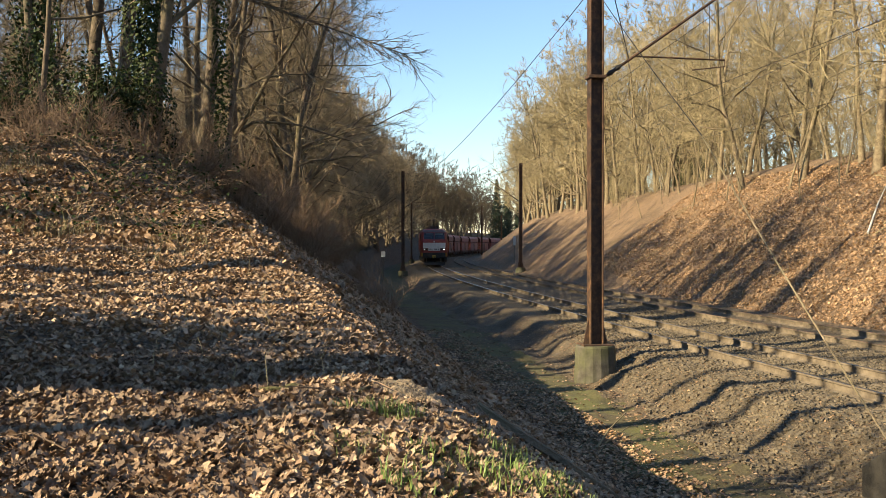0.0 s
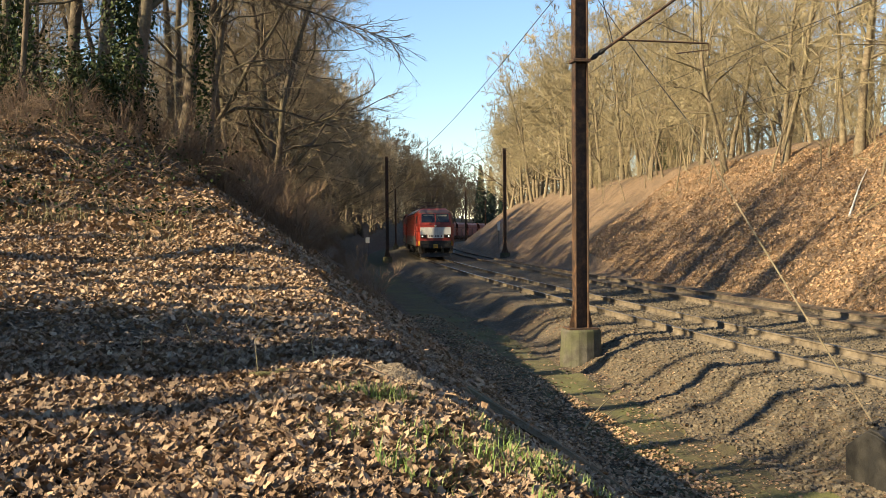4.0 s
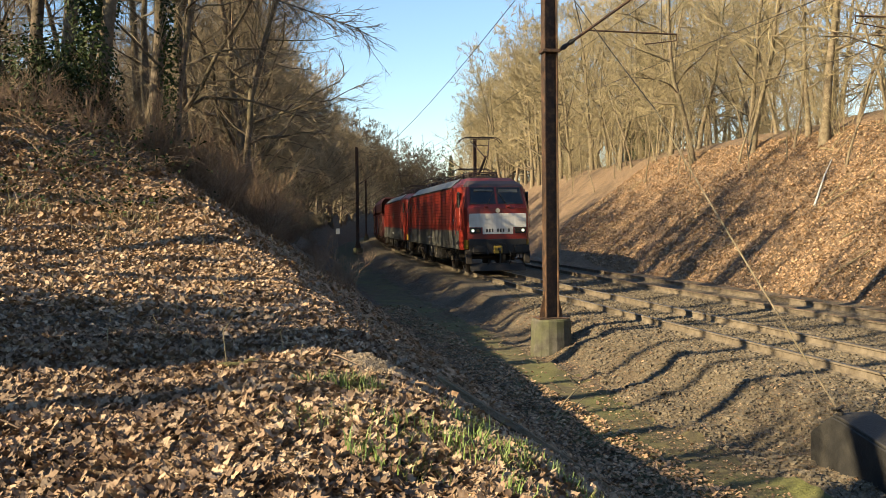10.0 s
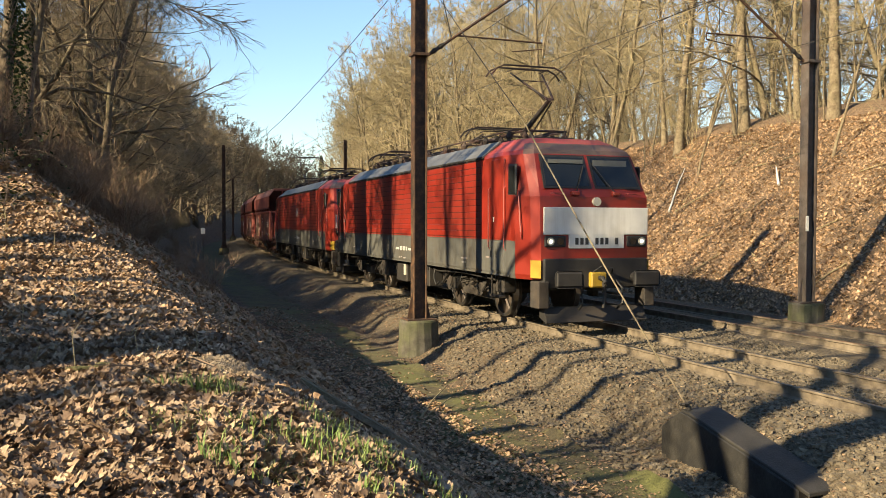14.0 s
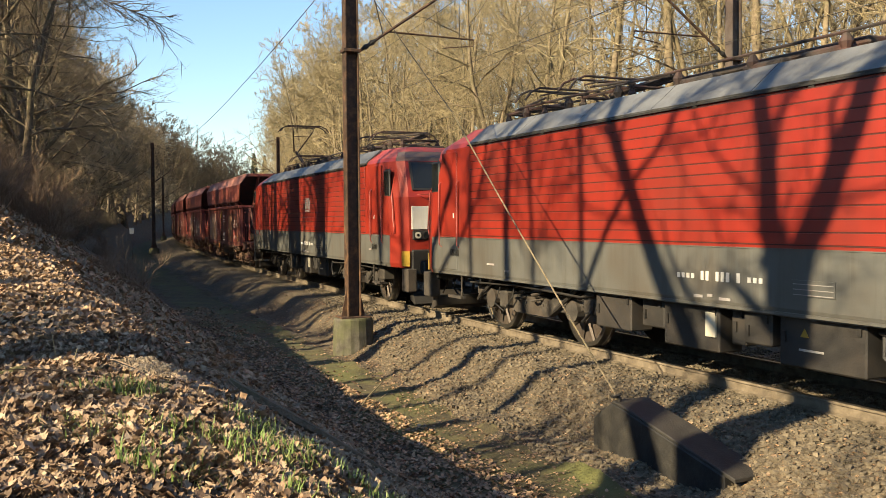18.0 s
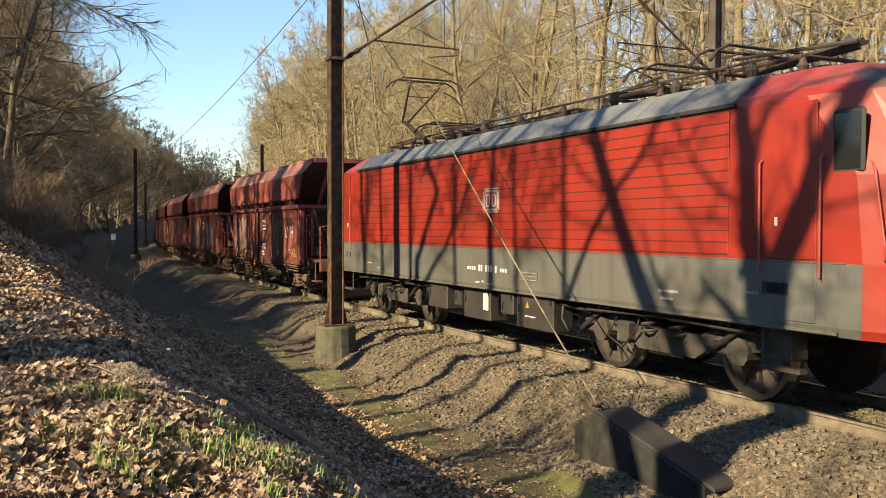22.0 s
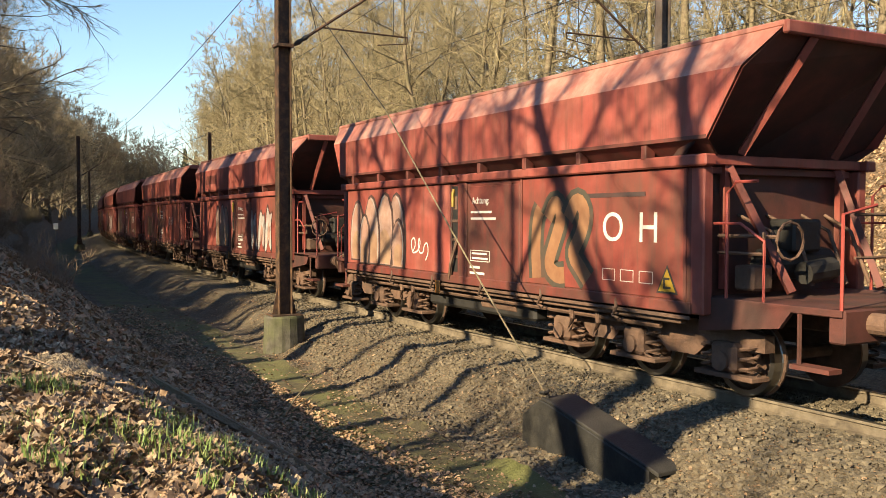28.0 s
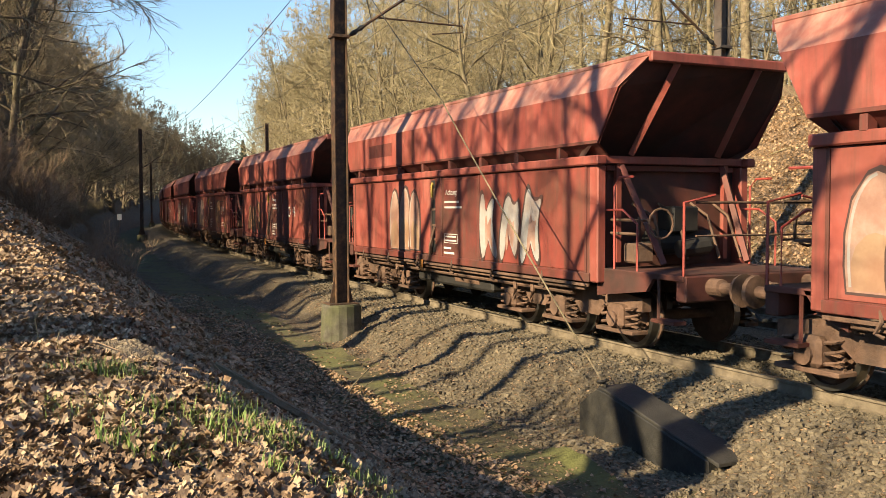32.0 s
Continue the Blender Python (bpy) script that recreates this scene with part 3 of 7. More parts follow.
# ==== trees ====
class Shape:
    def __init__(self):
        self.v, self.f = [], []

    def limb(self, pts, rads, sides, tip=True):
        base, n = len(self.v), len(pts)
        for i in range(n):
            p = pts[i]
            q0, q1 = pts[max(i - 1, 0)], pts[min(i + 1, n - 1)]
            d = (q1[0] - q0[0], q1[1] - q0[1], q1[2] - q0[2])
            L = math.sqrt(d[0] ** 2 + d[1] ** 2 + d[2] ** 2) or 1
            d = (d[0] / L, d[1] / L, d[2] / L)
            ref = (1, 0, 0) if abs(d[2]) > 0.8 else (0, 0, 1)
            a = (d[1] * ref[2] - d[2] * ref[1], d[2] * ref[0] - d[0] * ref[2], d[0] * ref[1] - d[1] * ref[0])
            L = math.sqrt(a[0] ** 2 + a[1] ** 2 + a[2] ** 2) or 1
            a = (a[0] / L, a[1] / L, a[2] / L)
            b = (d[1] * a[2] - d[2] * a[1], d[2] * a[0] - d[0] * a[2], d[0] * a[1] - d[1] * a[0])
            if tip and i == n - 1:
                self.v.append(tuple(p))
                break
            for k in range(sides):
                c, s = math.cos(k * 6.2832 / sides) * rads[i], math.sin(k * 6.2832 / sides) * rads[i]
                self.v.append((p[0] + a[0] * c + b[0] * s, p[1] + a[1] * c + b[1] * s, p[2] + a[2] * c + b[2] * s))
        rings = n - 1 if tip else n
        for i in range(rings - 1):
            for k in range(sides):
                k2 = (k + 1) % sides
                self.f.append((base + i * sides + k, base + i * sides + k2, base + (i + 1) * sides + k2, base + (i + 1) * sides + k))
        if tip:
            e = base + rings * sides
            for k in range(sides):
                self.f.append((e - sides + k, e - sides + (k + 1) % sides, e))


def bend(rng, p, d, length, n, wobble, lift):
    """A wandering line from p along d; lift pulls it upwards."""
    pts = [p]
    d = Vector(d).normalized()
    for _ in range(n):
        d = (d + Vector((rng.gauss(0, wobble), rng.gauss(0, wobble), rng.gauss(0, wobble) + lift))).normalized()
        p = (p[0] + d.x * length / n, p[1] + d.y * length / n, p[2] + d.z * length / n)
        pts.append(p)
    return pts


def at(pts, f):
    i = min(int(f * (len(pts) - 1)), len(pts) - 2)
    g = f * (len(pts) - 1) - i
    a, b = pts[i], pts[i + 1]
    return tuple(a[k] + (b[k] - a[k]) * g for k in range(3)), (b[0] - a[0], b[1] - a[1], b[2] - a[2])


def aside(rng, d, angle):
    d = Vector(d).normalized()
    o = d.orthogonal().normalized()
    o.rotate(Matrix.Rotation(rng.uniform(0, 6.283), 3, d))
    return d * math.cos(angle) + o * math.sin(angle)


def bare_tree(name, seed, height, r0, start, limbs, branches, twigs, fork=False, lean=0.05, bark="bark", twig="twig", spread_f=0.36, twig_r=0.011, up=0.10):
    """A leafless broad tree: a trunk with limbs, and a crown of branches and twigs."""
    rng = random.Random(seed)
    wood, crown = Shape(), Shape()
    stems = []
    trunk = bend(rng, (0, 0, -0.3), (rng.gauss(0, lean), rng.gauss(0, lean), 1), height, 9, 0.07, 0.05)
    wood.limb(trunk, [r0 * (1.35 if i == 0 else 1.0 - 0.9 * i / 9) for i in range(10)], 8)
    stems.append((trunk, r0, 1.0))
    if fork:
        p, d = at(trunk, 0.42)
        second = bend(rng, p, aside(rng, d, 0.42), height * 0.6, 7, 0.06, 0.10)
        wood.limb(second, [r0 * 0.55 * (1 - 0.88 * i / 7) for i in range(8)], 7)
        stems.append((second, r0 * 0.5, 0.5))
    for stem, r, share in stems:
        for k in range(max(3, int(limbs * share))):
            f = start + (0.98 - start) * ((k + rng.random()) / max(3, int(limbs * share))) if share == 1.0 else 0.2 + 0.78 * rng.random()
            p, d = at(stem, f)
            length = height * spread_f * (1.15 - f) * rng.uniform(0.7, 1.25) + 0.7
            lr = max(0.018, r * (1.05 - f) * rng.uniform(0.35, 0.55))
            line = bend(rng, p, aside(rng, d, rng.uniform(0.65, 1.25)), length, 6, 0.23, up)
            wood.limb(line, [lr * (1 - 0.85 * i / 6) for i in range(7)], 5)
            for _ in range(branches):
                g = rng.uniform(0.12, 0.98)
                q, e = at(line, g)
                bl = length * rng.uniform(0.22, 0.55) * (1.2 - g * 0.6)
                sub = bend(rng, q, aside(rng, e, rng.uniform(0.5, 1.2)), bl, 3, 0.34, up)
                crown.limb(sub, [max(twig_r * 1.4, lr * 0.30), max(twig_r * 1.2, lr * 0.22), max(twig_r, lr * 0.14), 0], 3)
                for _ in range(twigs):
                    q2, e2 = at(sub, rng.uniform(0.1, 1.0))
                    tl = rng.uniform(0.35, 1.0) * (0.34 + bl * 0.26)
                    way = aside(rng, e2, rng.uniform(0.35, 0.95))
                    tip = (q2[0] + way.x * tl, q2[1] + way.y * tl, q2[2] + (way.z + up) * tl)
                    i0 = len(crown.v)
                    side = way.orthogonal().normalized() * twig_r
                    ups = way.cross(side)
                    crown.v += [(q2[0] + side.x, q2[1] + side.y, q2[2] + side.z), (q2[0] - side.x * 0.5 + ups.x, q2[1] - side.y * 0.5 + ups.y, q2[2] - side.z * 0.5 + ups.z), (q2[0] - side.x * 0.5 - ups.x, q2[1] - side.y * 0.5 - ups.y, q2[2] - side.z * 0.5 - ups.z), tip]
                    crown.f += [(i0, i0 + 1, i0 + 3), (i0 + 1, i0 + 2, i0 + 3), (i0 + 2, i0, i0 + 3)]
    root = new(name)
    raw("trunk", wood.v, wood.f, M[bark], root, smooth=True)
    raw("crown", crown.v, crown.f, M[twig], root)
    return root


def shrub(name, seed, height, stems, twigs, twig="twig_dark"):
    """Leafless undergrowth: many thin stems from one foot."""
    rng = random.Random(seed)
    sh = Shape()
    for _ in range(stems):
        a, q = rng.uniform(0, 6.283), rng.uniform(0, 0.5)
        tilt = rng.uniform(0.05, 0.75)
        line = bend(rng, (q * math.cos(a), q * math.sin(a), -0.15), (math.cos(a) * tilt, math.sin(a) * tilt, 1), height * rng.uniform(0.5, 1.1), 5, 0.22, 0.02)
        r = rng.uniform(0.008, 0.02)
        sh.limb(line, [r * (1 - 0.8 * i / 5) for i in range(6)], 4)
        for _ in range(twigs):
            p, d = at(line, rng.uniform(0.2, 1))
            sh.limb(bend(rng, p, aside(rng, d, rng.uniform(0.4, 1.0)), height * rng.uniform(0.12, 0.35), 2, 0.2, 0.02), [0.007, 0.006, 0], 3)
    root = new(name)
    raw("brushwood", sh.v, sh.f, M[twig], root)
    return root


def leaf_quads(rng, spots, size, flat=0.6):
    """Small folded leaves at spots: (place, outward)."""
    v, f = [], []
    for p, n in spots:
        n = Vector(n).normalized()
        a = n.orthogonal().normalized()
        a.rotate(Matrix.Rotation(rng.uniform(0, 6.283), 3, n))
        a = (a + n * rng.gauss(0, flat)).normalized()
        b = n.cross(a).normalized()
        s = size * rng.uniform(0.6, 1.3)
        p = Vector(p)
        i = len(v)
        v += [tuple(p - a * s), tuple(p + b * s * 0.7 + n * s * 0.2), tuple(p + a * s), tuple(p - b * s * 0.7 + n * s * 0.2)]
        f += [(i, i + 1, i + 2), (i, i + 2, i + 3)]
    return v, f


def ivy_coat(root, seed, height, radius, count, size=0.06):
    rng = random.Random(seed)
    spots = []
    for _ in range(count):
        z = height * rng.random() ** 0.85
        a = rng.uniform(0, 6.283)
        r = radius * (1.0 + 0.5 * math.sin(z * 2.1 + a * 2) + rng.uniform(0, 0.6))
        spots.append(((r * math.cos(a), r * math.sin(a), z), (math.cos(a), math.sin(a), 0.3)))
    v, f = leaf_quads(rng, spots, size)
    raw("ivy", v, f, M["ivy"], root)["label"] = "glossy dark green ivy leaves"


def conifer(name, seed, height, width, mat):
    rng = random.Random(seed)
    root = new(name)
    sh = Shape()
    sh.limb([(0, 0, -0.3), (0, 0, height * 0.5), (0, 0, height)], [0.22, 0.13, 0], 6)
    raw("trunk", sh.v, sh.f, M["bark_dark"], root)
    spots = []
    for _ in range(3200):
        z = height * (0.06 + 0.94 * rng.random() ** 1.3)
        a = rng.uniform(0, 6.283)
        lobe = 0.75 + 0.25 * math.sin(3 * a + z * 1.3) * math.cos(z * 2.3)
        r = width * (1.03 - z / height) ** 0.75 * lobe * rng.uniform(0.55, 1.05)
        spots.append(((r * math.cos(a), r * math.sin(a), z - 0.2 * r), (math.cos(a), math.sin(a), 0.5)))
    v, f = leaf_quads(rng, spots, 0.32)
    raw("crown", v, f, mat, root)
    return root


TREE_LABEL = {"right": "leafless sunlit broadleaf tree standing on the leafy bank", "left": "leafless broadleaf tree toned dark for shade on the wooded bank"}


def place(ob, x, y, turn=0.0, size=1.0, sink=0.0):
    ob.scale = (size, size, size)
    c = copy_thing(ob, pose(x, y, ground_at(x, y) - sink, 0, 0, turn))
    return c


def discard(ob):
    for o in (*ob.children_recursive, ob):
        bpy.data.objects.remove(o)


def plant_woods():
    rng = random.Random(4)
    protos = [bare_tree("bare_tree", 10 + i, h, r, st, li, 10, 15, fork=fk, lean=0.10, up=0.02, spread_f=0.42, twig_r=0.0062) for i, (h, r, st, li, fk) in enumerate(
        [(14, 0.15, 0.20, 18, False), (15, 0.19, 0.26, 17, True), (12.5, 0.11, 0.16, 17, False), (16, 0.22, 0.30, 18, False), (13.5, 0.13, 0.18, 17, True)])]
    back = [bare_tree("bare_tree", 20 + i, h, r, 0.12, 15, 8, 11, fork=fk, lean=0.08, up=0.02, spread_f=0.42, twig_r=0.010) for i, (h, r, fk) in enumerate([(14, 0.15, False), (16, 0.18, True), (12.5, 0.11, False)])]
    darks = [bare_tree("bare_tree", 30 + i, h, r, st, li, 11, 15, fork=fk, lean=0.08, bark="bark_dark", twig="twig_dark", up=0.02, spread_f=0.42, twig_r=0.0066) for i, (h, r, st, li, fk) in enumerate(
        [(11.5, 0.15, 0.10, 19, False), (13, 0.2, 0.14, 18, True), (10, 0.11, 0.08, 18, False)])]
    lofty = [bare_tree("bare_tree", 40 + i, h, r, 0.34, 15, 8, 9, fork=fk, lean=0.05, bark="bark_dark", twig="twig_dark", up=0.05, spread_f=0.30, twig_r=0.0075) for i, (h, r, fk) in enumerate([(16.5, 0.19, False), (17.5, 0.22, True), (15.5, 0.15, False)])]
    poles = [bare_tree("young_tree", 50 + i, h, r, 0.25, 11, 6, 7, lean=0.07, twig_r=0.008) for i, (h, r) in enumerate([(8, 0.055), (10, 0.075), (6, 0.04)])]
    far_sun = [bare_tree("bare_tree", 63 + i, h, 0.2, 0.10, 18, 9, 14, lean=0.05, twig_r=0.014, fork=True, spread_f=0.42) for i, h in enumerate((14.5, 16))]
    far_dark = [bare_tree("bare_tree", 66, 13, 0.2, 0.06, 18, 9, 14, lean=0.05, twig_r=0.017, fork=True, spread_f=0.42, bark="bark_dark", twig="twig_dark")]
    shrubs = [shrub("shrub", 70 + i, h, 26, 12) for i, h in enumerate((1.7, 2.7))]
    shrubs_red = [shrub("shrub", 75 + i, h, 30, 14, "twig_red") for i, h in enumerate((1.6, 2.5))]
    shrubs_light = [shrub("shrub", 80 + i, h, 16, 10, "twig") for i, h in enumerate((2.4, 4.2))]

    def put(kind, x, y, tag, size=None, group=""):
        ob = place(kind, x, y, rng.uniform(0, 360), size or rng.uniform(0.8, 1.15), 0.05)
        return tagged(ob, tag[0], tag[1], group or tag[2])

    right = (TREE_LABEL["right"], "tree", "trees on the sunlit bank")
    left = (TREE_LABEL["left"], "tree", "trees on the shaded bank")
    young = ("slender leafless young tree on the leafy bank", "tree", "young trees")
    bush = ("tangled leafless brown undergrowth on the bank", "shrub", "undergrowth")
    # sunlit bank: first rank along the crest, then the wood behind it
    y = 4.0
    while y < 185:
        u = 15.0 + rng.uniform(-0.8, 1.3)
        put(rng.choice(protos if y < 70 else far_sun), float(track_x(y)) + u, y, right, rng.uniform(0.9, 1.15))
        y += rng.uniform(1.6, 3.0) * (1 + y / 130)
    for _ in range(110):
        y = 4 + 150 * rng.random() ** 1.1
        put(rng.choice(back if y < 65 else far_sun), float(track_x(y)) + 16.5 + 20 * rng.random() ** 1.2, y, right, rng.uniform(0.9, 1.2))
    for _ in range(46):
        y = 8 + 70 * rng.random()
        put(rng.choice(back), float(track_x(y)) + 27 + 34 * rng.random(), y, right, rng.uniform(0.95, 1.25))
    for _ in range(110):
        y = 6 + 70 * rng.random() ** 1.1
        put(rng.choice(poles), float(track_x(y)) + rng.uniform(14.3, 24), y, young)
    for _ in range(14):
        y = 24 + 50 * rng.random()
        put(rng.choice(poles), float(track_x(y)) + rng.uniform(12.4, 14.3), y, young, rng.uniform(0.5, 0.8))
    for _ in range(80):
        y = 6 + 85 * rng.random() ** 1.1
        put(rng.choice(shrubs_light), float(track_x(y)) + rng.uniform(14.6, 30), y, bush)
    # unseen trees past the eye, added to hold back sky light
    for _ in range(22):
        y = rng.uniform(-34, 4)
        put(rng.choice(back), float(track_x(y)) + rng.uniform(13, 26), y, right)
    # shaded bank: bark and twigs in the darker, shade-toned copies
    y = 30.0
    while y < 140:
        put(rng.choice(darks if y < 75 else far_dark), float(track_x(y)) - rng.uniform(10.2, 13.0) - max(0, 32 - y) * 0.25, y, left)
        y += rng.uniform(1.5, 2.8) * (1 + y / 120)
    for _ in range(26):
        y = rng.uniform(42, 80)
        put(rng.choice(darks), float(track_x(y)) - rng.uniform(10.0, 12.5), y, left, rng.uniform(0.95, 1.2))
    for _ in range(9):
        y = rng.uniform(19.5, 37)
        put(rng.choice(lofty), float(track_x(y)) - rng.uniform(13.0, 17.5) - max(0, 26 - y) * 0.5, y, left, rng.uniform(0.9, 1.08))
    for _ in range(30):
        y = rng.uniform(78, 190)
        put(far_dark[0], float(track_x(y)) - rng.uniform(8.6, 12.0), y, left, rng.uniform(1.1, 1.4))
    for _ in range(60):
        y = 26 + 100 * rng.random() ** 1.2
        put(rng.choice(darks if y < 75 else far_dark), float(track_x(y)) - 16 - 22 * rng.random() ** 1.2, y, left)
    for _ in range(60):
        y = 24 + 80 * rng.random() ** 1.3
        put(rng.choice(shrubs), float(track_x(y)) - rng.uniform(9.2, 13.5) - max(0, 30 - y) * 0.3, y, bush)
    for _ in range(18):
        y = rng.uniform(17.5, 24)
        put(rng.choice(shrubs_red), rng.uniform(-0.62, -0.26) * y - 1.0, y, bush, rng.uniform(0.5, 0.85))
    for _ in range(70):
        y = 22 + 34 * rng.random()
        put(rng.choice(shrubs_red), float(track_x(y)) - rng.uniform(9.0, 12.8), y, bush, rng.uniform(0.65, 1.05))
    for _ in range(60):
        y = 34 + 90 * rng.random()
        put(rng.choice(shrubs), float(track_x(y)) - rng.uniform(8.2, 11), y, bush, rng.uniform(0.55, 0.95))
    for _ in range(26):
        y = 20 + 55 * rng.random() ** 1.2
        put(rng.choice(shrubs_red), float(track_x(y)) - rng.uniform(7.2, 9.2), y, bush, rng.uniform(0.28, 0.5))
    for _ in range(10):
        y = rng.uniform(85, 165)
        put(far_dark[0], float(track_x(y)) - rng.uniform(10.5, 20), y, left)
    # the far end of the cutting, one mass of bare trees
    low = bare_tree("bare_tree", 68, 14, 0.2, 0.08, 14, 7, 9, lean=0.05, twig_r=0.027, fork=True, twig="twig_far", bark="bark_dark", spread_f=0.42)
    spots = []
    for _ in range(60):
        y = rng.uniform(150, 320)
        spots.append((float(track_x(y)) + rng.choice((-1, 1)) * rng.uniform(11, 40), y, rng.uniform(0.9, 1.2)))
    for _ in range(60):
        y = rng.uniform(175, 280)
        spots.append((float(track_x(y)) - rng.uniform(11, 30), y, rng.uniform(1.15, 1.5)))
    for _ in range(130):
        spots.append((rng.uniform(-50, 80), rng.uniform(300, 400), rng.uniform(0.8, 1.35)))
    verts, faces, index, count = [], [], [], 0
    for piece, slot in zip(low.children, (0, 1)):
        v0 = np.array([p.co[:] for p in piece.data.vertices])
        f0 = [tuple(p.vertices) for p in piece.data.polygons]
        for k, (x, y, size) in enumerate(spots):
            a = k * 2.4
            turned = np.stack([v0[:, 0] * math.cos(a) - v0[:, 1] * math.sin(a), v0[:, 0] * math.sin(a) + v0[:, 1] * math.cos(a), v0[:, 2]], -1) * size
            verts.append(turned + (x, y, ground_at(x, y)))
            faces += [tuple(i + count for i in f) for f in f0]
            index += [slot] * len(f0)
            count += len(v0)
    mats = [piece.data.materials[0] for piece in low.children]
    wood = raw("far_wood", np.concatenate(verts).tolist(), faces, mats, index=index)
    tagged(wood, "mass of distant leafless grey brown trees closing the cutting", "wood", kind="stuff")
    discard(low)
    for ob in protos + back + darks + lofty + poles + far_sun + far_dark + shrubs + shrubs_red + shrubs_light:
        discard(ob)


plant_woods()


def plant_conifers():
    tall = conifer("conifer", 5, 23, 3.6, M["needle"])
    for x, y, s in ((16.5, 270, 1.0), (19.5, 268, 0.95), (23.5, 275, 0.72), (22, 262, 0.6), (27.5, 280, 0.6)):
        tagged(place(tall, x, y, x * 40, s), "dark green conifer rising behind the curve", "conifer", "conifers")
    discard(tall)
    pine = conifer("pine", 8, 15, 2.4, M["pine"])
    for x, y, s in ((26.5, 95, 1.0), (30, 104, 0.9)):
        tagged(place(pine, x, y, x * 30, s), "yellowish green pine among bare trees", "pine", "pines")
    discard(pine)


plant_conifers()


# trees at the eye's back: they stand towards the sun and throw the long shadows
def sun_tree(seed, x, y, stems, limbs=10):
    """A bare tree with set stems: rows of (points from its foot, thickness at both ends), each with limbs and twigs."""
    rng = random.Random(seed)
    wood, crown = Shape(), Shape()
    for line, r0, r1, bare in stems:
        line = [(a, b, c * 0.89) for a, b, c in line]
        fine = []
        for p, q in zip(line, line[1:]):
            fine += [tuple(p[k] + (q[k] - p[k]) * i / 3 + (rng.gauss(0, 0.03) if k < 2 and (i or fine) else 0) for k in range(3)) for i in range(3)]
        fine.append(line[-1])
        n = len(fine) - 1
        wood.limb(fine, [r0 + (r1 - r0) * i / n for i in range(n + 1)], 8)
        for _ in range(limbs):
            f = bare + (1 - bare) * rng.random()
            p, d = at(fine, f)
            length = rng.uniform(1.2, 3.4)
            lr = max(0.02, (r0 + (r1 - r0) * f) * rng.uniform(0.25, 0.45))
            limb = bend(rng, p, aside(rng, d, rng.uniform(0.5, 1.1)), length, 6, 0.22, 0.05)
            wood.limb(limb, [lr * (1 - 0.85 * i / 6) for i in range(7)], 5)
            for _ in range(5):
                q, e = at(limb, rng.uniform(0.15, 0.98))
                sub = bend(rng, q, aside(rng, e, rng.uniform(0.4, 1.1)), length * rng.uniform(0.25, 0.6), 4, 0.25, 0.05)
                crown.limb(sub, [0.018, 0.015, 0.012, 0.009, 0], 3)
                for _ in range(4):
                    q2, e2 = at(sub, rng.uniform(0.2, 1.0))
                    crown.limb(bend(rng, q2, aside(rng, e2, rng.uniform(0.4, 1.0)), rng.uniform(0.3, 0.9), 2, 0.2, 0.03), [0.009, 0.007, 0], 3)
    t = new("bare_tree")
    raw("trunk", wood.v, wood.f, M["bark_dark"], t, smooth=True)
    raw("crown", crown.v, crown.f, M["twig_dark"], t)
    t.matrix_world = pose(x, y, ground_at(x, y) - 0.1)
    return tagged(t, "leafless tree standing beside the path, throwing long shadows", "tree", "trees beside the path")


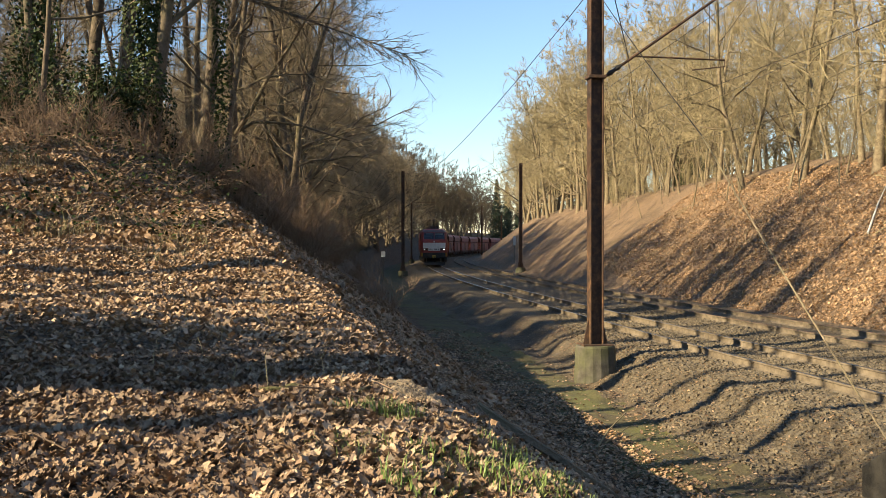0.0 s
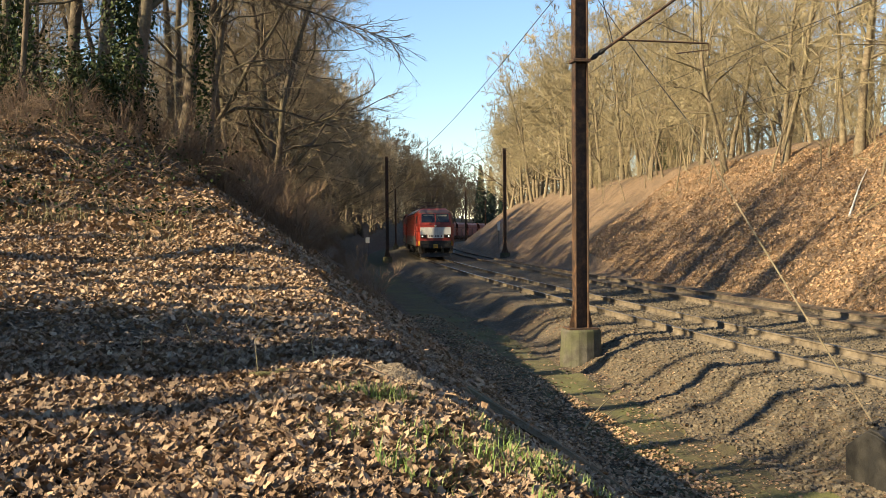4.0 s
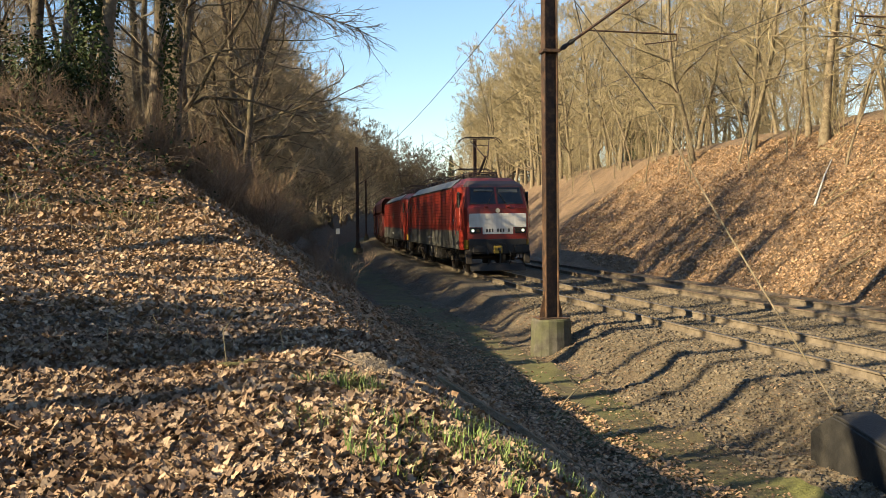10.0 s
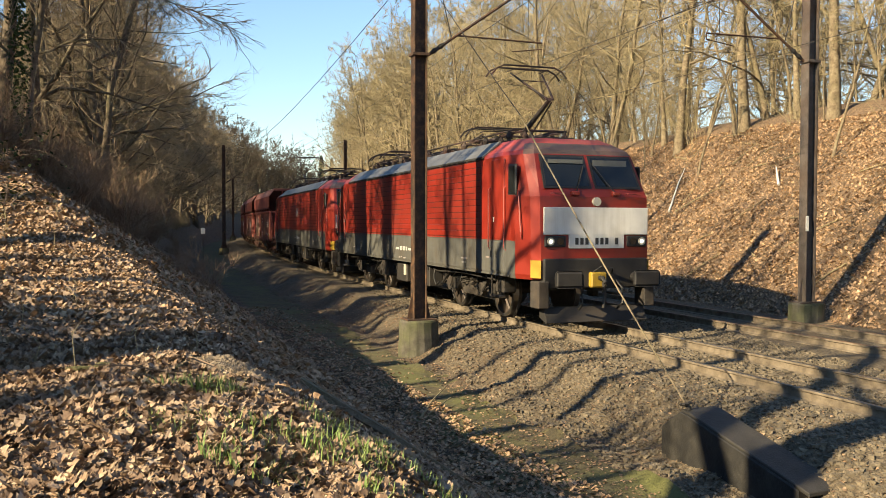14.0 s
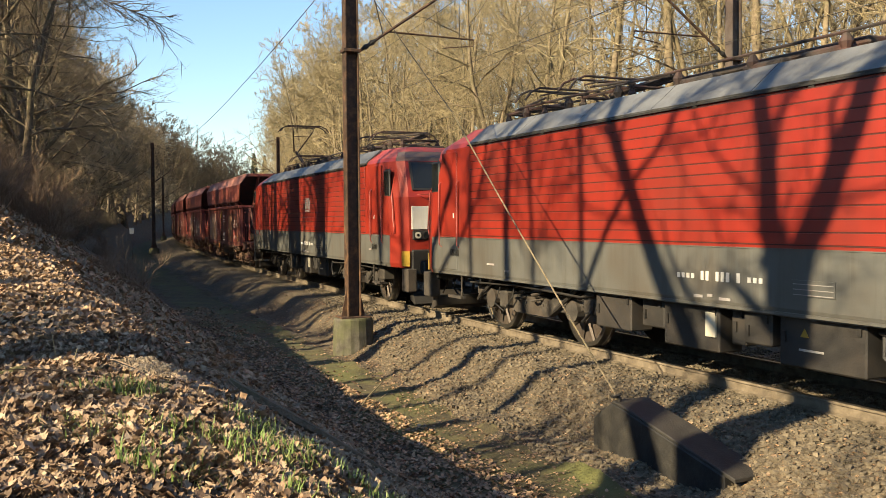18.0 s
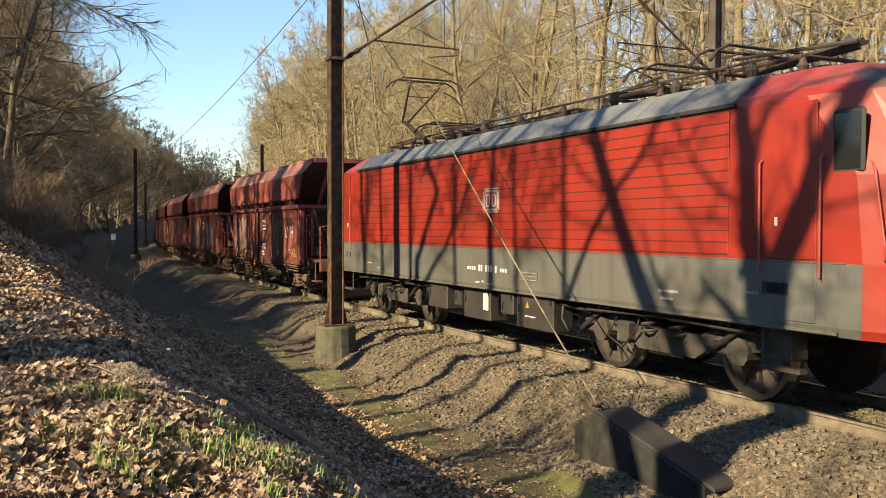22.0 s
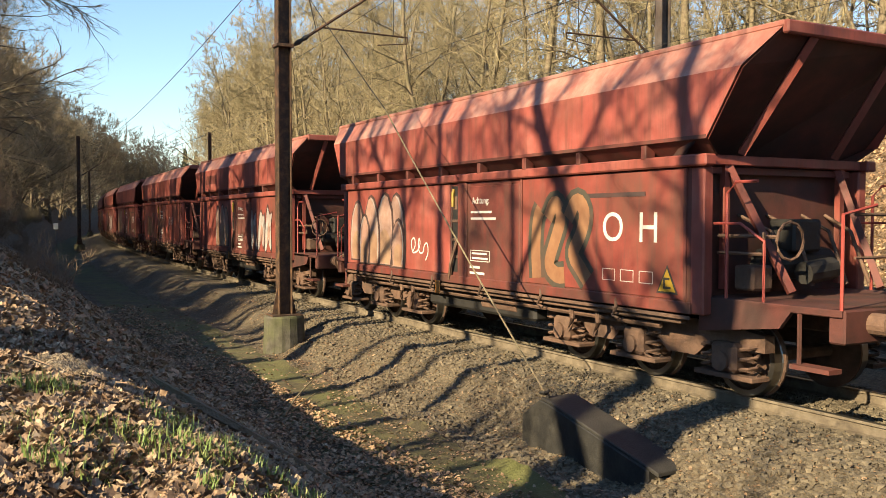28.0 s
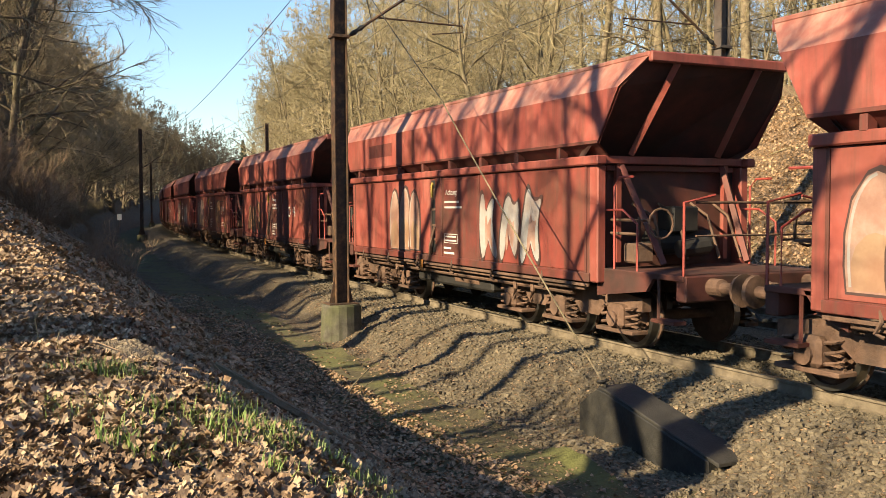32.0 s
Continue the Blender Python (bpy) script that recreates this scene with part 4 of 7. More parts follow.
def plant_shadow_trees():
    # a thick trunk that forks in two
    sun_tree(90, -5.59, 2.80, [([(0, 0, -0.2), (-0.03, 0.05, 4), (0, 0, 7.9)], 0.46, 0.31, 0.8), ([(0, 0.03, 7.6), (-0.03, 0.15, 8.6), (-0.06, 0.32, 10.2), (0.1, 0.4, 14), (0.3, 0.2, 19)], 0.22, 0.04, 0.15),
                               ([(0, -0.03, 7.5), (0.06, -0.45, 8.6), (0.16, -1.0, 9.9), (0.5, -2.0, 12.5), (0.4, -2.6, 17)], 0.24, 0.04, 0.15)])
    # a leaning tree and its neighbours
    sun_tree(91, -7.05, 2.0, [([(0, 0, -0.2), (-0.05, 0.6, 4.3), (-0.16, 1.85, 7.8), (-0.38, 3.3, 10.7), (-0.5, 4.3, 13.5), (-0.4, 4.9, 17)], 0.25, 0.05, 0.45)])
    sun_tree(92, -6.75, 7.0, [([(0, 0, -0.2), (0.02, -0.1, 4), (0.06, -0.4, 7.6), (0.23, -1.4, 9.1), (0.4, -2.5, 10.1), (0.5, -3.4, 12)], 0.10, 0.03, 0.5)])
    sun_tree(93, -9.39, 5.36, [([(0, 0, -0.2), (0.05, 0.08, 5), (0, -0.05, 10), (0, 0.03, 12), (0.1, 0.1, 22)], 0.12, 0.03, 0.62)], limbs=18)
    sun_tree(94, -10.67, 7.3, [([(0, 0, -0.2), (-0.05, 0.1, 5), (0, 0.0, 10), (0.02, -0.12, 12.2), (0.1, 0.1, 23)], 0.21, 0.05, 0.62)], limbs=18)
    sun_tree(95, -12.0, 10.3, [([(0, 0, -0.2), (0, 0.1, 6), (-0.02, -0.1, 10.4), (0.15, -1.2, 12), (0.0, -0.3, 13.2), (0, 0.3, 23)], 0.20, 0.04, 0.62)], limbs=18)
    sun_tree(96, -10.3, 11.4, [([(0, 0, -0.2), (0.05, 0.1, 6), (0, 0, 11.5), (0.3, -0.2, 17)], 0.15, 0.04, 0.4), ([(0.02, 0, 8.0), (0.3, -1.8, 9.6), (0.4, -2.6, 10.6), (0.6, -3.4, 13)], 0.09, 0.02, 0.3)])
    sun_tree(100, -8.35, 0.2, [([(0, 0, -0.2), (0.05, 0.1, 3), (0.0, 0.0, 4.5), (0.1, 0.2, 6.5)], 0.17, 0.04, 0.5)])
    sun_tree(97, -9.2, -7.4, [([(0, 0, -0.2), (0.2, -0.2, 7), (0.1, 0.3, 12), (0.6, 0.2, 20)], 0.26, 0.04, 0.4)])
    sun_tree(98, -13.5, 13.0, [([(0, 0, -0.2), (0.2, -0.2, 7), (0.1, 0.3, 12), (0.2, 0.2, 23)], 0.17, 0.04, 0.62)], limbs=18)
    # saplings close by
    for k, (x, y, h, r) in enumerate(((-8.5, 3.1, 6.4, 0.15), (-9.2, 3.9, 6.8, 0.12), (-8.0, 4.7, 6.2, 0.13))):
        sun_tree(140 + k, x, y, [([(0, 0, -0.2), (0.03, 0.05, h * 0.4), (-0.04, 0.1 * (-1) ** k, h * 0.75), (0.1, 0.2, h)], r, 0.05, 0.45)], limbs=8)
    # slim straight trees in a row beside the path
    for k, (x, y, r) in enumerate(((-11.2, 5.9, 0.10), (-12.4, 7.9, 0.13), (-13.0, 11.8, 0.14), (-14.2, 15.6, 0.13), (-15.6, 18.0, 0.15))):
        sun_tree(130 + k, x, y, [([(0, 0, -0.2), (0.05, 0.1 * (-1) ** k, 6), (-0.1, 0.15, 12), (0.1, 0.3 * (-1) ** k, 23)], r, 0.04, 0.55)], limbs=20)
    # tall unseen trees added behind them, towards the sun, to streak the bank with shadow
    tall = [sun_tree(120, 0, 0, [([(0, 0, -0.3), (0.2, -0.2, 7), (0.1, 0.4, 14), (0.4, 0.2, 24)], 0.30, 0.05, 0.35)]),
            sun_tree(121, 0, 0, [([(0, 0, -0.3), (-0.2, 0.1, 8), (0.0, 0.0, 11)], 0.33, 0.22, 0.5), ([(0, 0, 10.6), (-0.6, 1.2, 15), (-0.8, 2.2, 23)], 0.19, 0.04, 0.2), ([(0, 0, 10.6), (0.5, -1.0, 15), (0.9, -1.6, 24)], 0.19, 0.04, 0.2)]),
            sun_tree(122, 0, 0, [([(0, 0, -0.3), (0.1, 0.5, 8), (-0.3, 1.4, 15), (-0.4, 1.7, 22)], 0.22, 0.04, 0.4)])]
    rng = random.Random(77)
    for x, y in ((-24, 17), (-19, -14), (-9, -16), (-14, -20), (-5, -22), (-25, 25), (-26, 8)):
        c = place(rng.choice(tall), x + rng.uniform(-1, 1), y + rng.uniform(-1, 1), rng.uniform(0, 360), rng.uniform(0.9, 1.12), 0.1)
        tagged(c, "tall unseen leafless tree added behind the path to throw shadows", "tree", "tall trees behind the path")
    for ob in tall:
        discard(ob)


plant_shadow_trees()


# trees clad in ivy, the evergreen bush and the overhanging limb
def plant_ivy_trees():
    for seed, x, y, h, r, n, coat in ((101, -7.35, 22.0, 15, 0.20, 7500, 0.36), (102, -6.7, 26.5, 13, 0.13, 1800, 0.18), (103, -11.0, 23.5, 14, 0.14, 4200, 0.27), (104, -8.6, 25.0, 13, 0.12, 1500, 0.17), (105, -9.6, 21.2, 12, 0.08, 1900, 0.2)):
        t = bare_tree("ivy_clad_tree", seed, h, r, 0.2, 14, 7, 7, bark="bark_dark", twig="twig_dark")
        ivy_coat(t, seed, h * 0.62, coat, n, 0.055)
        if seed == 101:
            rng = random.Random(7)
            sh = Shape()
            line = [(a, b, c - ground_at(x, y)) for a, b, c in ((0, 0, 8.9), (0.8, 1.0, 9.25), (1.9, 1.8, 9.0), (3.5, 2.0, 8.5), (5.2, 2.0, 7.9), (6.5, 2.0, 7.45))]
            sh.limb(line, [0.07, 0.05, 0.038, 0.028, 0.018, 0], 6)
            for _ in range(70):
                p, d = at(line, rng.uniform(0.22, 1))
                sub = bend(rng, p, aside(rng, d, rng.uniform(0.3, 0.75)), rng.uniform(0.5, 1.5), 5, 0.2, -0.05)
                sh.limb(sub, [0.013, 0.011, 0.009, 0.008, 0.006, 0], 4)
                for _ in range(9):
                    q, e = at(sub, rng.uniform(0.15, 1))
                    sh.limb(bend(rng, q, aside(rng, e, rng.uniform(0.3, 0.9)), rng.uniform(0.15, 0.55), 3, 0.22, -0.04), [0.007, 0.006, 0.005, 0], 3)
            raw("overhanging_limb", sh.v, sh.f, M["bark_dark"], t)
        t.matrix_world = pose(x, y, ground_at(x, y) - 0.1)
        tagged(t, "leafless tree with its trunk wrapped in dark green ivy", "tree", "ivy-clad trees")
    # bush 114 stands out of view, added to lay a broad shadow band
    for seed, x, y, w, h, n in ((111, -7.9, 20.6, 1.1, 1.9, 4200), (112, -10.4, 20.5, 0.9, 1.3, 2000), (113, -10.6, 22.5, 0.7, 2.6, 1900), (114, -4.6, 4.5, 0.9, 2.4, 6500)):
        rng = random.Random(seed)
        b = new("evergreen_bush")
        sh = Shape()
        spots = []
        for _ in range(22):
            a = rng.uniform(0, 6.283)
            line = bend(rng, (0, 0, -0.1), (0.5 * math.cos(a), 0.5 * math.sin(a), 1), h * rng.uniform(0.7, 1.1), 4, 0.15, 0)
            sh.limb(line, [0.016, 0.013, 0.01, 0.007, 0], 4)
            for _ in range(n // 22):
                p, d = at(line, rng.uniform(0.2, 1.0))
                o = Vector((rng.gauss(0, 0.3 * w), rng.gauss(0, 0.3 * w), rng.gauss(0, 0.2)))
                spots.append(((p[0] + o.x, p[1] + o.y, max(0.05, p[2] + o.z)), (o.x, o.y, 0.4 + abs(o.z))))
        raw("framework", sh.v, sh.f, M["twig_dark"], b)["label"] = "thin brown twigs"
        v, f = leaf_quads(rng, spots, 0.055)
        raw("foliage", v, f, M["ivy"], b)["label"] = "dark green evergreen leaves"
        b.matrix_world = pose(x, y, ground_at(x, y))
        tagged(b, "dark green evergreen bush with small glossy leaves", "bush", "evergreen bushes")


plant_ivy_trees()


# ==== train ====
# In a vehicle's own space x points the way it goes, -y is the side towards the eye, z is up from the rail.
LOCO_LEN, WAGON_LEN, WAGONS = 19.58, 15.15, 14


def hull(levels, mat_of, mats, name, parent):
    """Plan outlines lofted upwards. levels: (z, half length at the nose, half width, nose half width, taper)."""
    bm = bmesh.new()
    rings = []
    for z, xf, w, wn, taper in levels:
        half = [(xf, wn * 0.6), (xf - 0.05, wn), (xf - 0.28, wn + (w - wn) * 0.45), (xf - taper, w), (xf - taper - 1.3, w)]
        right = [(x, -y) for x, y in half]
        ring = right + [(-x, y) for x, y in right[::-1]] + [(-x, y) for x, y in half] + half[::-1]
        rings.append([bm.verts.new((x, y, z)) for x, y in ring])
    n = len(rings[0])
    for k, (a, b) in enumerate(zip(rings, rings[1:])):
        for i in range(n):
            f = bm.faces.new((a[i], a[(i + 1) % n], b[(i + 1) % n], b[i]))
            f.material_index = mat_of(k, i, f.calc_center_median())
    bm.faces.new(rings[-1]).material_index = mat_of(len(levels), -1, Vector((0, 0, levels[-1][0])))
    bm.faces.new(rings[0][::-1]).material_index = 3
    bmesh.ops.recalc_face_normals(bm, faces=bm.faces)
    return part(name, bm, mats, parent)


def wheelset(parent, x, radius, mat, spokes=False):
    """Axle with two wheels, turning about y; its origin is the axle's middle."""
    bm = bmesh.new()
    disc(bm, (0, 0, 0), (0, 1, 0), 0.085, 1.5, 10)
    ob = part("wheelset", bm, mat, parent)
    for s in (-1, 1):
        bm = bmesh.new()
        prof = [(0.66, radius + 0.028), (0.69, radius + 0.03), (0.715, radius + 0.012), (0.73, radius), (0.85, radius - 0.004), (0.85, radius - 0.075), (0.80, radius - 0.085), (0.79, 0.24), (0.87, 0.2), (0.88, 0.08), (0.88, 0.0)]
        n = 28
        rings = [[bm.verts.new((r * math.cos(k * 2 * math.pi / n), s * y, r * math.sin(k * 2 * math.pi / n))) for k in range(n)] for y, r in prof[:-1]]
        for q, (a, b) in enumerate(zip(rings, rings[1:])):
            for k in range(n):
                bm.faces.new((a[k], a[(k + 1) % n], b[(k + 1) % n], b[k])).material_index = 1 if q in (2, 3, 4) else 0
        bm.faces.new(rings[-1])
        bm.faces.new(rings[0])
        if spokes:
            for k in range(9):
                a = k * 2 * math.pi / 9
                c, q = math.cos(a), math.sin(a)
                tube(bm, [(0.15 * c, s * 0.85, 0.15 * q), ((radius - 0.08) * c, s * 0.82, (radius - 0.08) * q)], 0.03, 4)
        bmesh.ops.recalc_face_normals(bm, faces=bm.faces)
        part("wheel", bm, [mat, M["tread"]], ob, "steel wheel with a bright rim")
    ob.location = (x, 0, radius)
    return ob


def spring(bm, x, y, z0, z1, r, turns=5):
    pts = [(x + r * math.cos(k * 0.9), y + r * math.sin(k * 0.9), z0 + (z1 - z0) * k / (turns * 7)) for k in range(turns * 7 + 1)]
    tube(bm, pts, 0.022, 5)


def loco_bogie(parent, cx):
    """Two-axle bogie with frame, springs, axle boxes and dampers."""
    b = new("bogie")
    b.parent = parent
    b.location = (cx, 0, 0)
    for s in (-1, 1):
        bm = bmesh.new()
        prism(bm, [(-2.15, 0.66), (-2.15, 0.86), (-0.9, 0.86), (-0.7, 0.74), (0.7, 0.74), (0.9, 0.86), (2.15, 0.86), (2.15, 0.66), (0.9, 0.60), (0.6, 0.42), (-0.6, 0.42), (-0.9, 0.60)], s * 1.02 - 0.06, s * 1.02 + 0.06)
        part("side_frame", bm, M["under"], b)
        for ax in (-1.45, 1.45):
            bm = bmesh.new()
            disc(bm, (ax, s * 1.02, 0.62), (0, 1, 0), 0.19, 0.26, 14)
            box(bm, ax - 0.17, ax + 0.17, s * 1.02 - 0.10, s * 1.02 + 0.10, 0.52, 0.74, 0.03)
            box(bm, ax - 0.62, ax - 0.17, s * 1.08 - 0.04, s * 1.08 + 0.04, 0.55, 0.66, 0.02)
            part("axle_box", bm, M["under"], b)
            for d in (-0.36, 0.36):
                bm = bmesh.new()
                spring(bm, ax + d, s * 1.06, 0.66, 0.96, 0.085, 3)
                part("spring", bm, M["under"], b)
            part("damper", tubed([(ax - 0.5, s * 1.18, 0.56), (ax + 0.25, s * 1.2, 1.0)], 0.035, 6), M["dark"], b)
            part("brake_unit", boxed(ax + 0.5, ax + 0.78, s * 1.14 - 0.09, s * 1.14 + 0.09, 0.48, 0.8, 0.03), M["under"], b)
        for d in (-0.3, 0.3):
            bm = bmesh.new()
            spring(bm, d, s * 1.1, 0.62, 1.06, 0.13, 4)
            part("spring", bm, M["under"], b)
        part("sand_pipe", tubed([(-2.1, s * 0.9, 0.85), (-2.25, s * 0.8, 0.4), (-2.12, s * 0.76, 0.12)], 0.022, 5), M["dark"], b)
        part("sand_box", boxed(1.95, 2.4, s * 1.1 - 0.16, s * 1.1 + 0.16, 0.62, 1.04, 0.03), M["under"], b)
        part("cable", tubed([(-0.9, s * 1.22, 0.92), (-1.1, s * 1.25, 0.55), (-0.8, s * 1.22, 0.42), (-0.5, s * 1.2, 0.7), (-0.4, s * 1.18, 1.0)], 0.018, 5), M["black"], b)
    part("crossbeam", boxed(-0.35, 0.35, -1.0, 1.0, 0.5, 0.72, 0.03), M["under"], b)
    for ax in (-1.45, 1.45):
        wheelset(parent, cx + ax, 0.60, M["wheel"], True)
    return b


def pantograph(parent, cx, raised, way=1):
    """Half-scissors current collector on four insulators."""
    p = new("pantograph")
    p.parent = parent
    p.location = (cx, 0, 4.02)
    bm = bmesh.new()
    for x in (-0.7, 0.7):
        tube(bm, [(x, -0.55, 0.28), (x, 0.55, 0.28)], 0.03, 6)
    for y in (-0.5, 0.5):
        tube(bm, [(-0.75, y, 0.28), (0.75, y, 0.28)], 0.03, 6)
    part("base_frame", bm, M["roofgear"], p)
    for x in (-0.7, 0.7):
        for y in (-0.5, 0.5):
            part("insulator", tubed([(x, y, 0), (x, y, 0.06), (x, y, 0.10), (x, y, 0.16), (x, y, 0.20), (x, y, 0.27)], [0.05, 0.08, 0.05, 0.08, 0.05, 0.04], 8), M["roofgear"], p)
    if raised:
        knee, head = (way * -0.95, 0, 0.98), (way * 0.35, 0, 1.82)
    else:
        knee, head = (way * -1.15, 0, 0.42), (way * 0.6, 0, 0.52)
    foot = (way * 0.55, 0, 0.32)
    part("lower_arm", tubed([foot, knee], [0.065, 0.05], 8), M["roofgear"], p)
    part("thrust_rod", tubed([(foot[0] - way * 0.3, 0.12, 0.32), (knee[0] + way * 0.12, 0.1, knee[2] - 0.05)], 0.02, 6), M["roofgear"], p)
    for s in (-1, 1):
        part("upper_arm", tubed([(knee[0], s * 0.08, knee[2]), (head[0], s * 0.42, head[2] - 0.06)], [0.03, 0.022], 6), M["roofgear"], p)
    part("arm_brace", tubed([(head[0] - way * 0.35, -0.31, head[2] - 0.06 - (head[2] - knee[2]) * 0.27), (head[0] - way * 0.35, 0.31, head[2] - 0.06 - (head[2] - knee[2]) * 0.27)], 0.014, 5), M["roofgear"], p)
    for d in (-0.19, 0.19):
        x, z = head[0] + d, head[2] + 0.09
        part("contact_strip", tubed([(x, -0.98, z - 0.24), (x, -0.86, z - 0.09), (x, -0.66, z), (x, 0.66, z), (x, 0.86, z - 0.09), (x, 0.98, z - 0.24)], 0.022, 6), M["roofgear"], p)
    part("head_frame", tubed([(head[0] - 0.19, -0.42, head[2]), (head[0] + 0.19, -0.42, head[2]), (head[0] + 0.19, 0.42, head[2]), (head[0] - 0.19, 0.42, head[2])], 0.016, 5), M["roofgear"], p)
    return p


def loco(raised_front, logo):
    L = new("electric_locomotive")
    nose = 9.22
    levels = [(1.02, nose, 1.46, 1.18, 0.75), (1.12, nose + 0.03, 1.49, 1.22, 0.75), (1.80, nose + 0.03, 1.49, 1.24, 0.75), (2.72, nose - 0.02, 1.49, 1.24, 0.78), (2.86, nose - 0.10, 1.49, 1.22, 0.8), (3.62, nose - 0.52, 1.47, 1.14, 0.95), (3.72, nose - 0.62, 1.40, 1.10, 0.95), (3.88, nose - 0.95, 1.17, 0.96, 0.7), (4.02, nose - 1.30, 0.98, 0.8, 0.5)]

    def pick(k, i, c):
        cab = abs(c.x) > 6.7
        if k <= 1:
            return 1 if abs(c.x) < 8.7 else 0
        if k <= 4 or (k == 5 and abs(c.x) < 8.3):
            return 0
        if cab:
            return 5 if abs(c.x) > 8.15 else 2
        return 4
    hull(levels, pick, [M["red"], M["skirt"], M["redroof"], M["under"], M["roofgrey"], M["roofbrown"]], "body", L)
    for s in (-1, 1):
        # ribbed side panels
        for k in range(12):
            z = 1.86 + k * 0.145
            part("side_panel", boxed(-6.6, 6.6, s * 1.492 - 0.010, s * 1.492 + 0.010, z, z + 0.130, 0.004), M["red"], L)
        for k in range(13):
            z = 1.845 + k * 0.145
            part("panel_seam", boxed(-6.6, 6.6, s * 1.4935 - 0.003, s * 1.4935 + 0.003, z + 0.001, z + 0.014), M["seam"], L)
        # sloped roof cowls with seams
        for k in range(7):
            x0 = -6.66 + k * 1.905
            bm = bmesh.new()
            a = [(x0, s * 1.475, 3.655), (x0 + 1.89, s * 1.475, 3.655), (x0 + 1.89, s * 1.03, 4.02), (x0, s * 1.03, 4.02)]
            v = [bm.verts.new(q) for q in a] + [bm.verts.new((q[0], q[1] + s * 0.02, q[2] + 0.025)) for q in a]
            for f in ((4, 5, 6, 7), (0, 1, 5, 4), (1, 2, 6, 5), (2, 3, 7, 6), (3, 0, 4, 7)):
                bm.faces.new([v[i] for i in f])
            bmesh.ops.recalc_face_normals(bm, faces=bm.faces)
            part("roof_cowl", bm, M["roofgrey"], L)
            part("vent_grille" if k in (0, 1, 5) else "lifting_eye", boxed(x0 + 0.85, x0 + 0.93, s * 1.485 - 0.012, s * 1.485 + 0.02, 3.60, 3.68, 0.004), M["dark"], L)
        part("roof_gutter", boxed(-6.7, 6.7, s * 1.49 - 0.02, s * 1.49 + 0.02, 3.625, 3.652), M["dark"], L)
        part("skirt_rail", boxed(-8.2, 8.2, s * 1.495 - 0.008, s * 1.495 + 0.008, 1.04, 1.075), M["skirt"], L)
        part("stripe", boxed(-8.3, 8.3, s * 1.4945 - 0.004, s * 1.4945 + 0.004, 1.795, 1.81), M["skirt"], L)
        for e in (-1, 1):
            # cab door, window, rails, step, plate
            door = part("cab_door", boxed(min(e * 7.22, e * 7.92), max(e * 7.22, e * 7.92), s * 1.492 - 0.01, s * 1.492 + 0.010, 1.83, 3.56, 0.006), M["red"], L)
            part("door_handle", boxed(e * 7.36 - 0.02, e * 7.36 + 0.02, s * 1.503 - 0.01, s * 1.503 + 0.015, 2.2, 2.3, 0.004), M["letter"], door)
            part("door_foot", boxed(min(e * 7.22, e * 7.92), max(e * 7.22, e * 7.92), s * 1.492 - 0.01, s * 1.492 + 0.010, 1.14, 1.78, 0.006), M["skirt"], L)
            for x in (7.14, 8.0):
                part("grab_rail", tubed([(e * x, s * 1.49, 1.60), (e * x, s * 1.54, 1.64), (e * x, s * 1.54, 2.92), (e * x, s * 1.49, 2.96)], 0.014, 6), M["handrail"], L)
            w = part("side_window", boxed(min(e * 8.10, e * 8.50), max(e * 8.10, e * 8.50), s * 1.466 - 0.025, s * 1.466 + 0.028, 2.74, 3.42, 0.03), M["black"], L)
            part("pane", boxed(min(e * 8.14, e * 8.46), max(e * 8.14, e * 8.46), s * 1.494 - 0.004, s * 1.494 + 0.005, 2.79, 3.37, 0.002), M["glass"], w)
            part("cab_step", boxed(min(e * 7.1, e * 7.7), max(e * 7.1, e * 7.7), s * 1.42 - 0.06, s * 1.42 + 0.06, 0.55, 0.6), M["under"], L)
            part("ladder", tubed([(e * 7.12, s * 1.44, 1.1), (e * 7.12, s * 1.44, 0.55)], 0.02, 5), M["under"], L)
            part("data_plate", boxed(min(e * 8.05, e * 8.5), max(e * 8.05, e * 8.5), s * 1.478 - 0.004, s * 1.478 + 0.018, 1.9, 2.02), M["plate"], L, "small white lettered plate")
            bm = bmesh.new()
            q = [(nose - 0.24, 1.355), (nose + 0.0, 1.235)]
            pts = [(q[0][0], q[0][1], 1.06), (q[1][0], q[1][1], 1.06), (q[1][0], q[1][1] + 0.004, 1.42), (q[0][0], q[0][1] + 0.002, 1.42)]
            outer = [bm.verts.new((e * (x + 0.014), s * (y + 0.012), z)) for x, y, z in pts]
            inner = [bm.verts.new((e * (x - 0.02), s * (y - 0.02), z)) for x, y, z in pts]
            bm.faces.new(outer)
            for i in range(4):
                bm.faces.new((outer[i], outer[(i + 1) % 4], inner[(i + 1) % 4], inner[i]))
            bmesh.ops.recalc_face_normals(bm, faces=bm.faces)
            part("corner_plate", bm, M["yellow"], L, "yellow warning panel")
            part("corner_rail", tubed([(e * 8.72, s * 1.45, 1.85), (e * 8.74, s * 1.475, 2.0), (e * 8.62, s * 1.47, 2.75), (e * 8.55, s * 1.45, 2.85)], 0.016, 6), M["handrail"], L)
            part("vent_slot", boxed(min(e * 7.15, e * 7.55), max(e * 7.15, e * 7.55), s * 1.497 - 0.005, s * 1.497 + 0.008, 1.42, 1.56, 0.003), M["dark"], L)
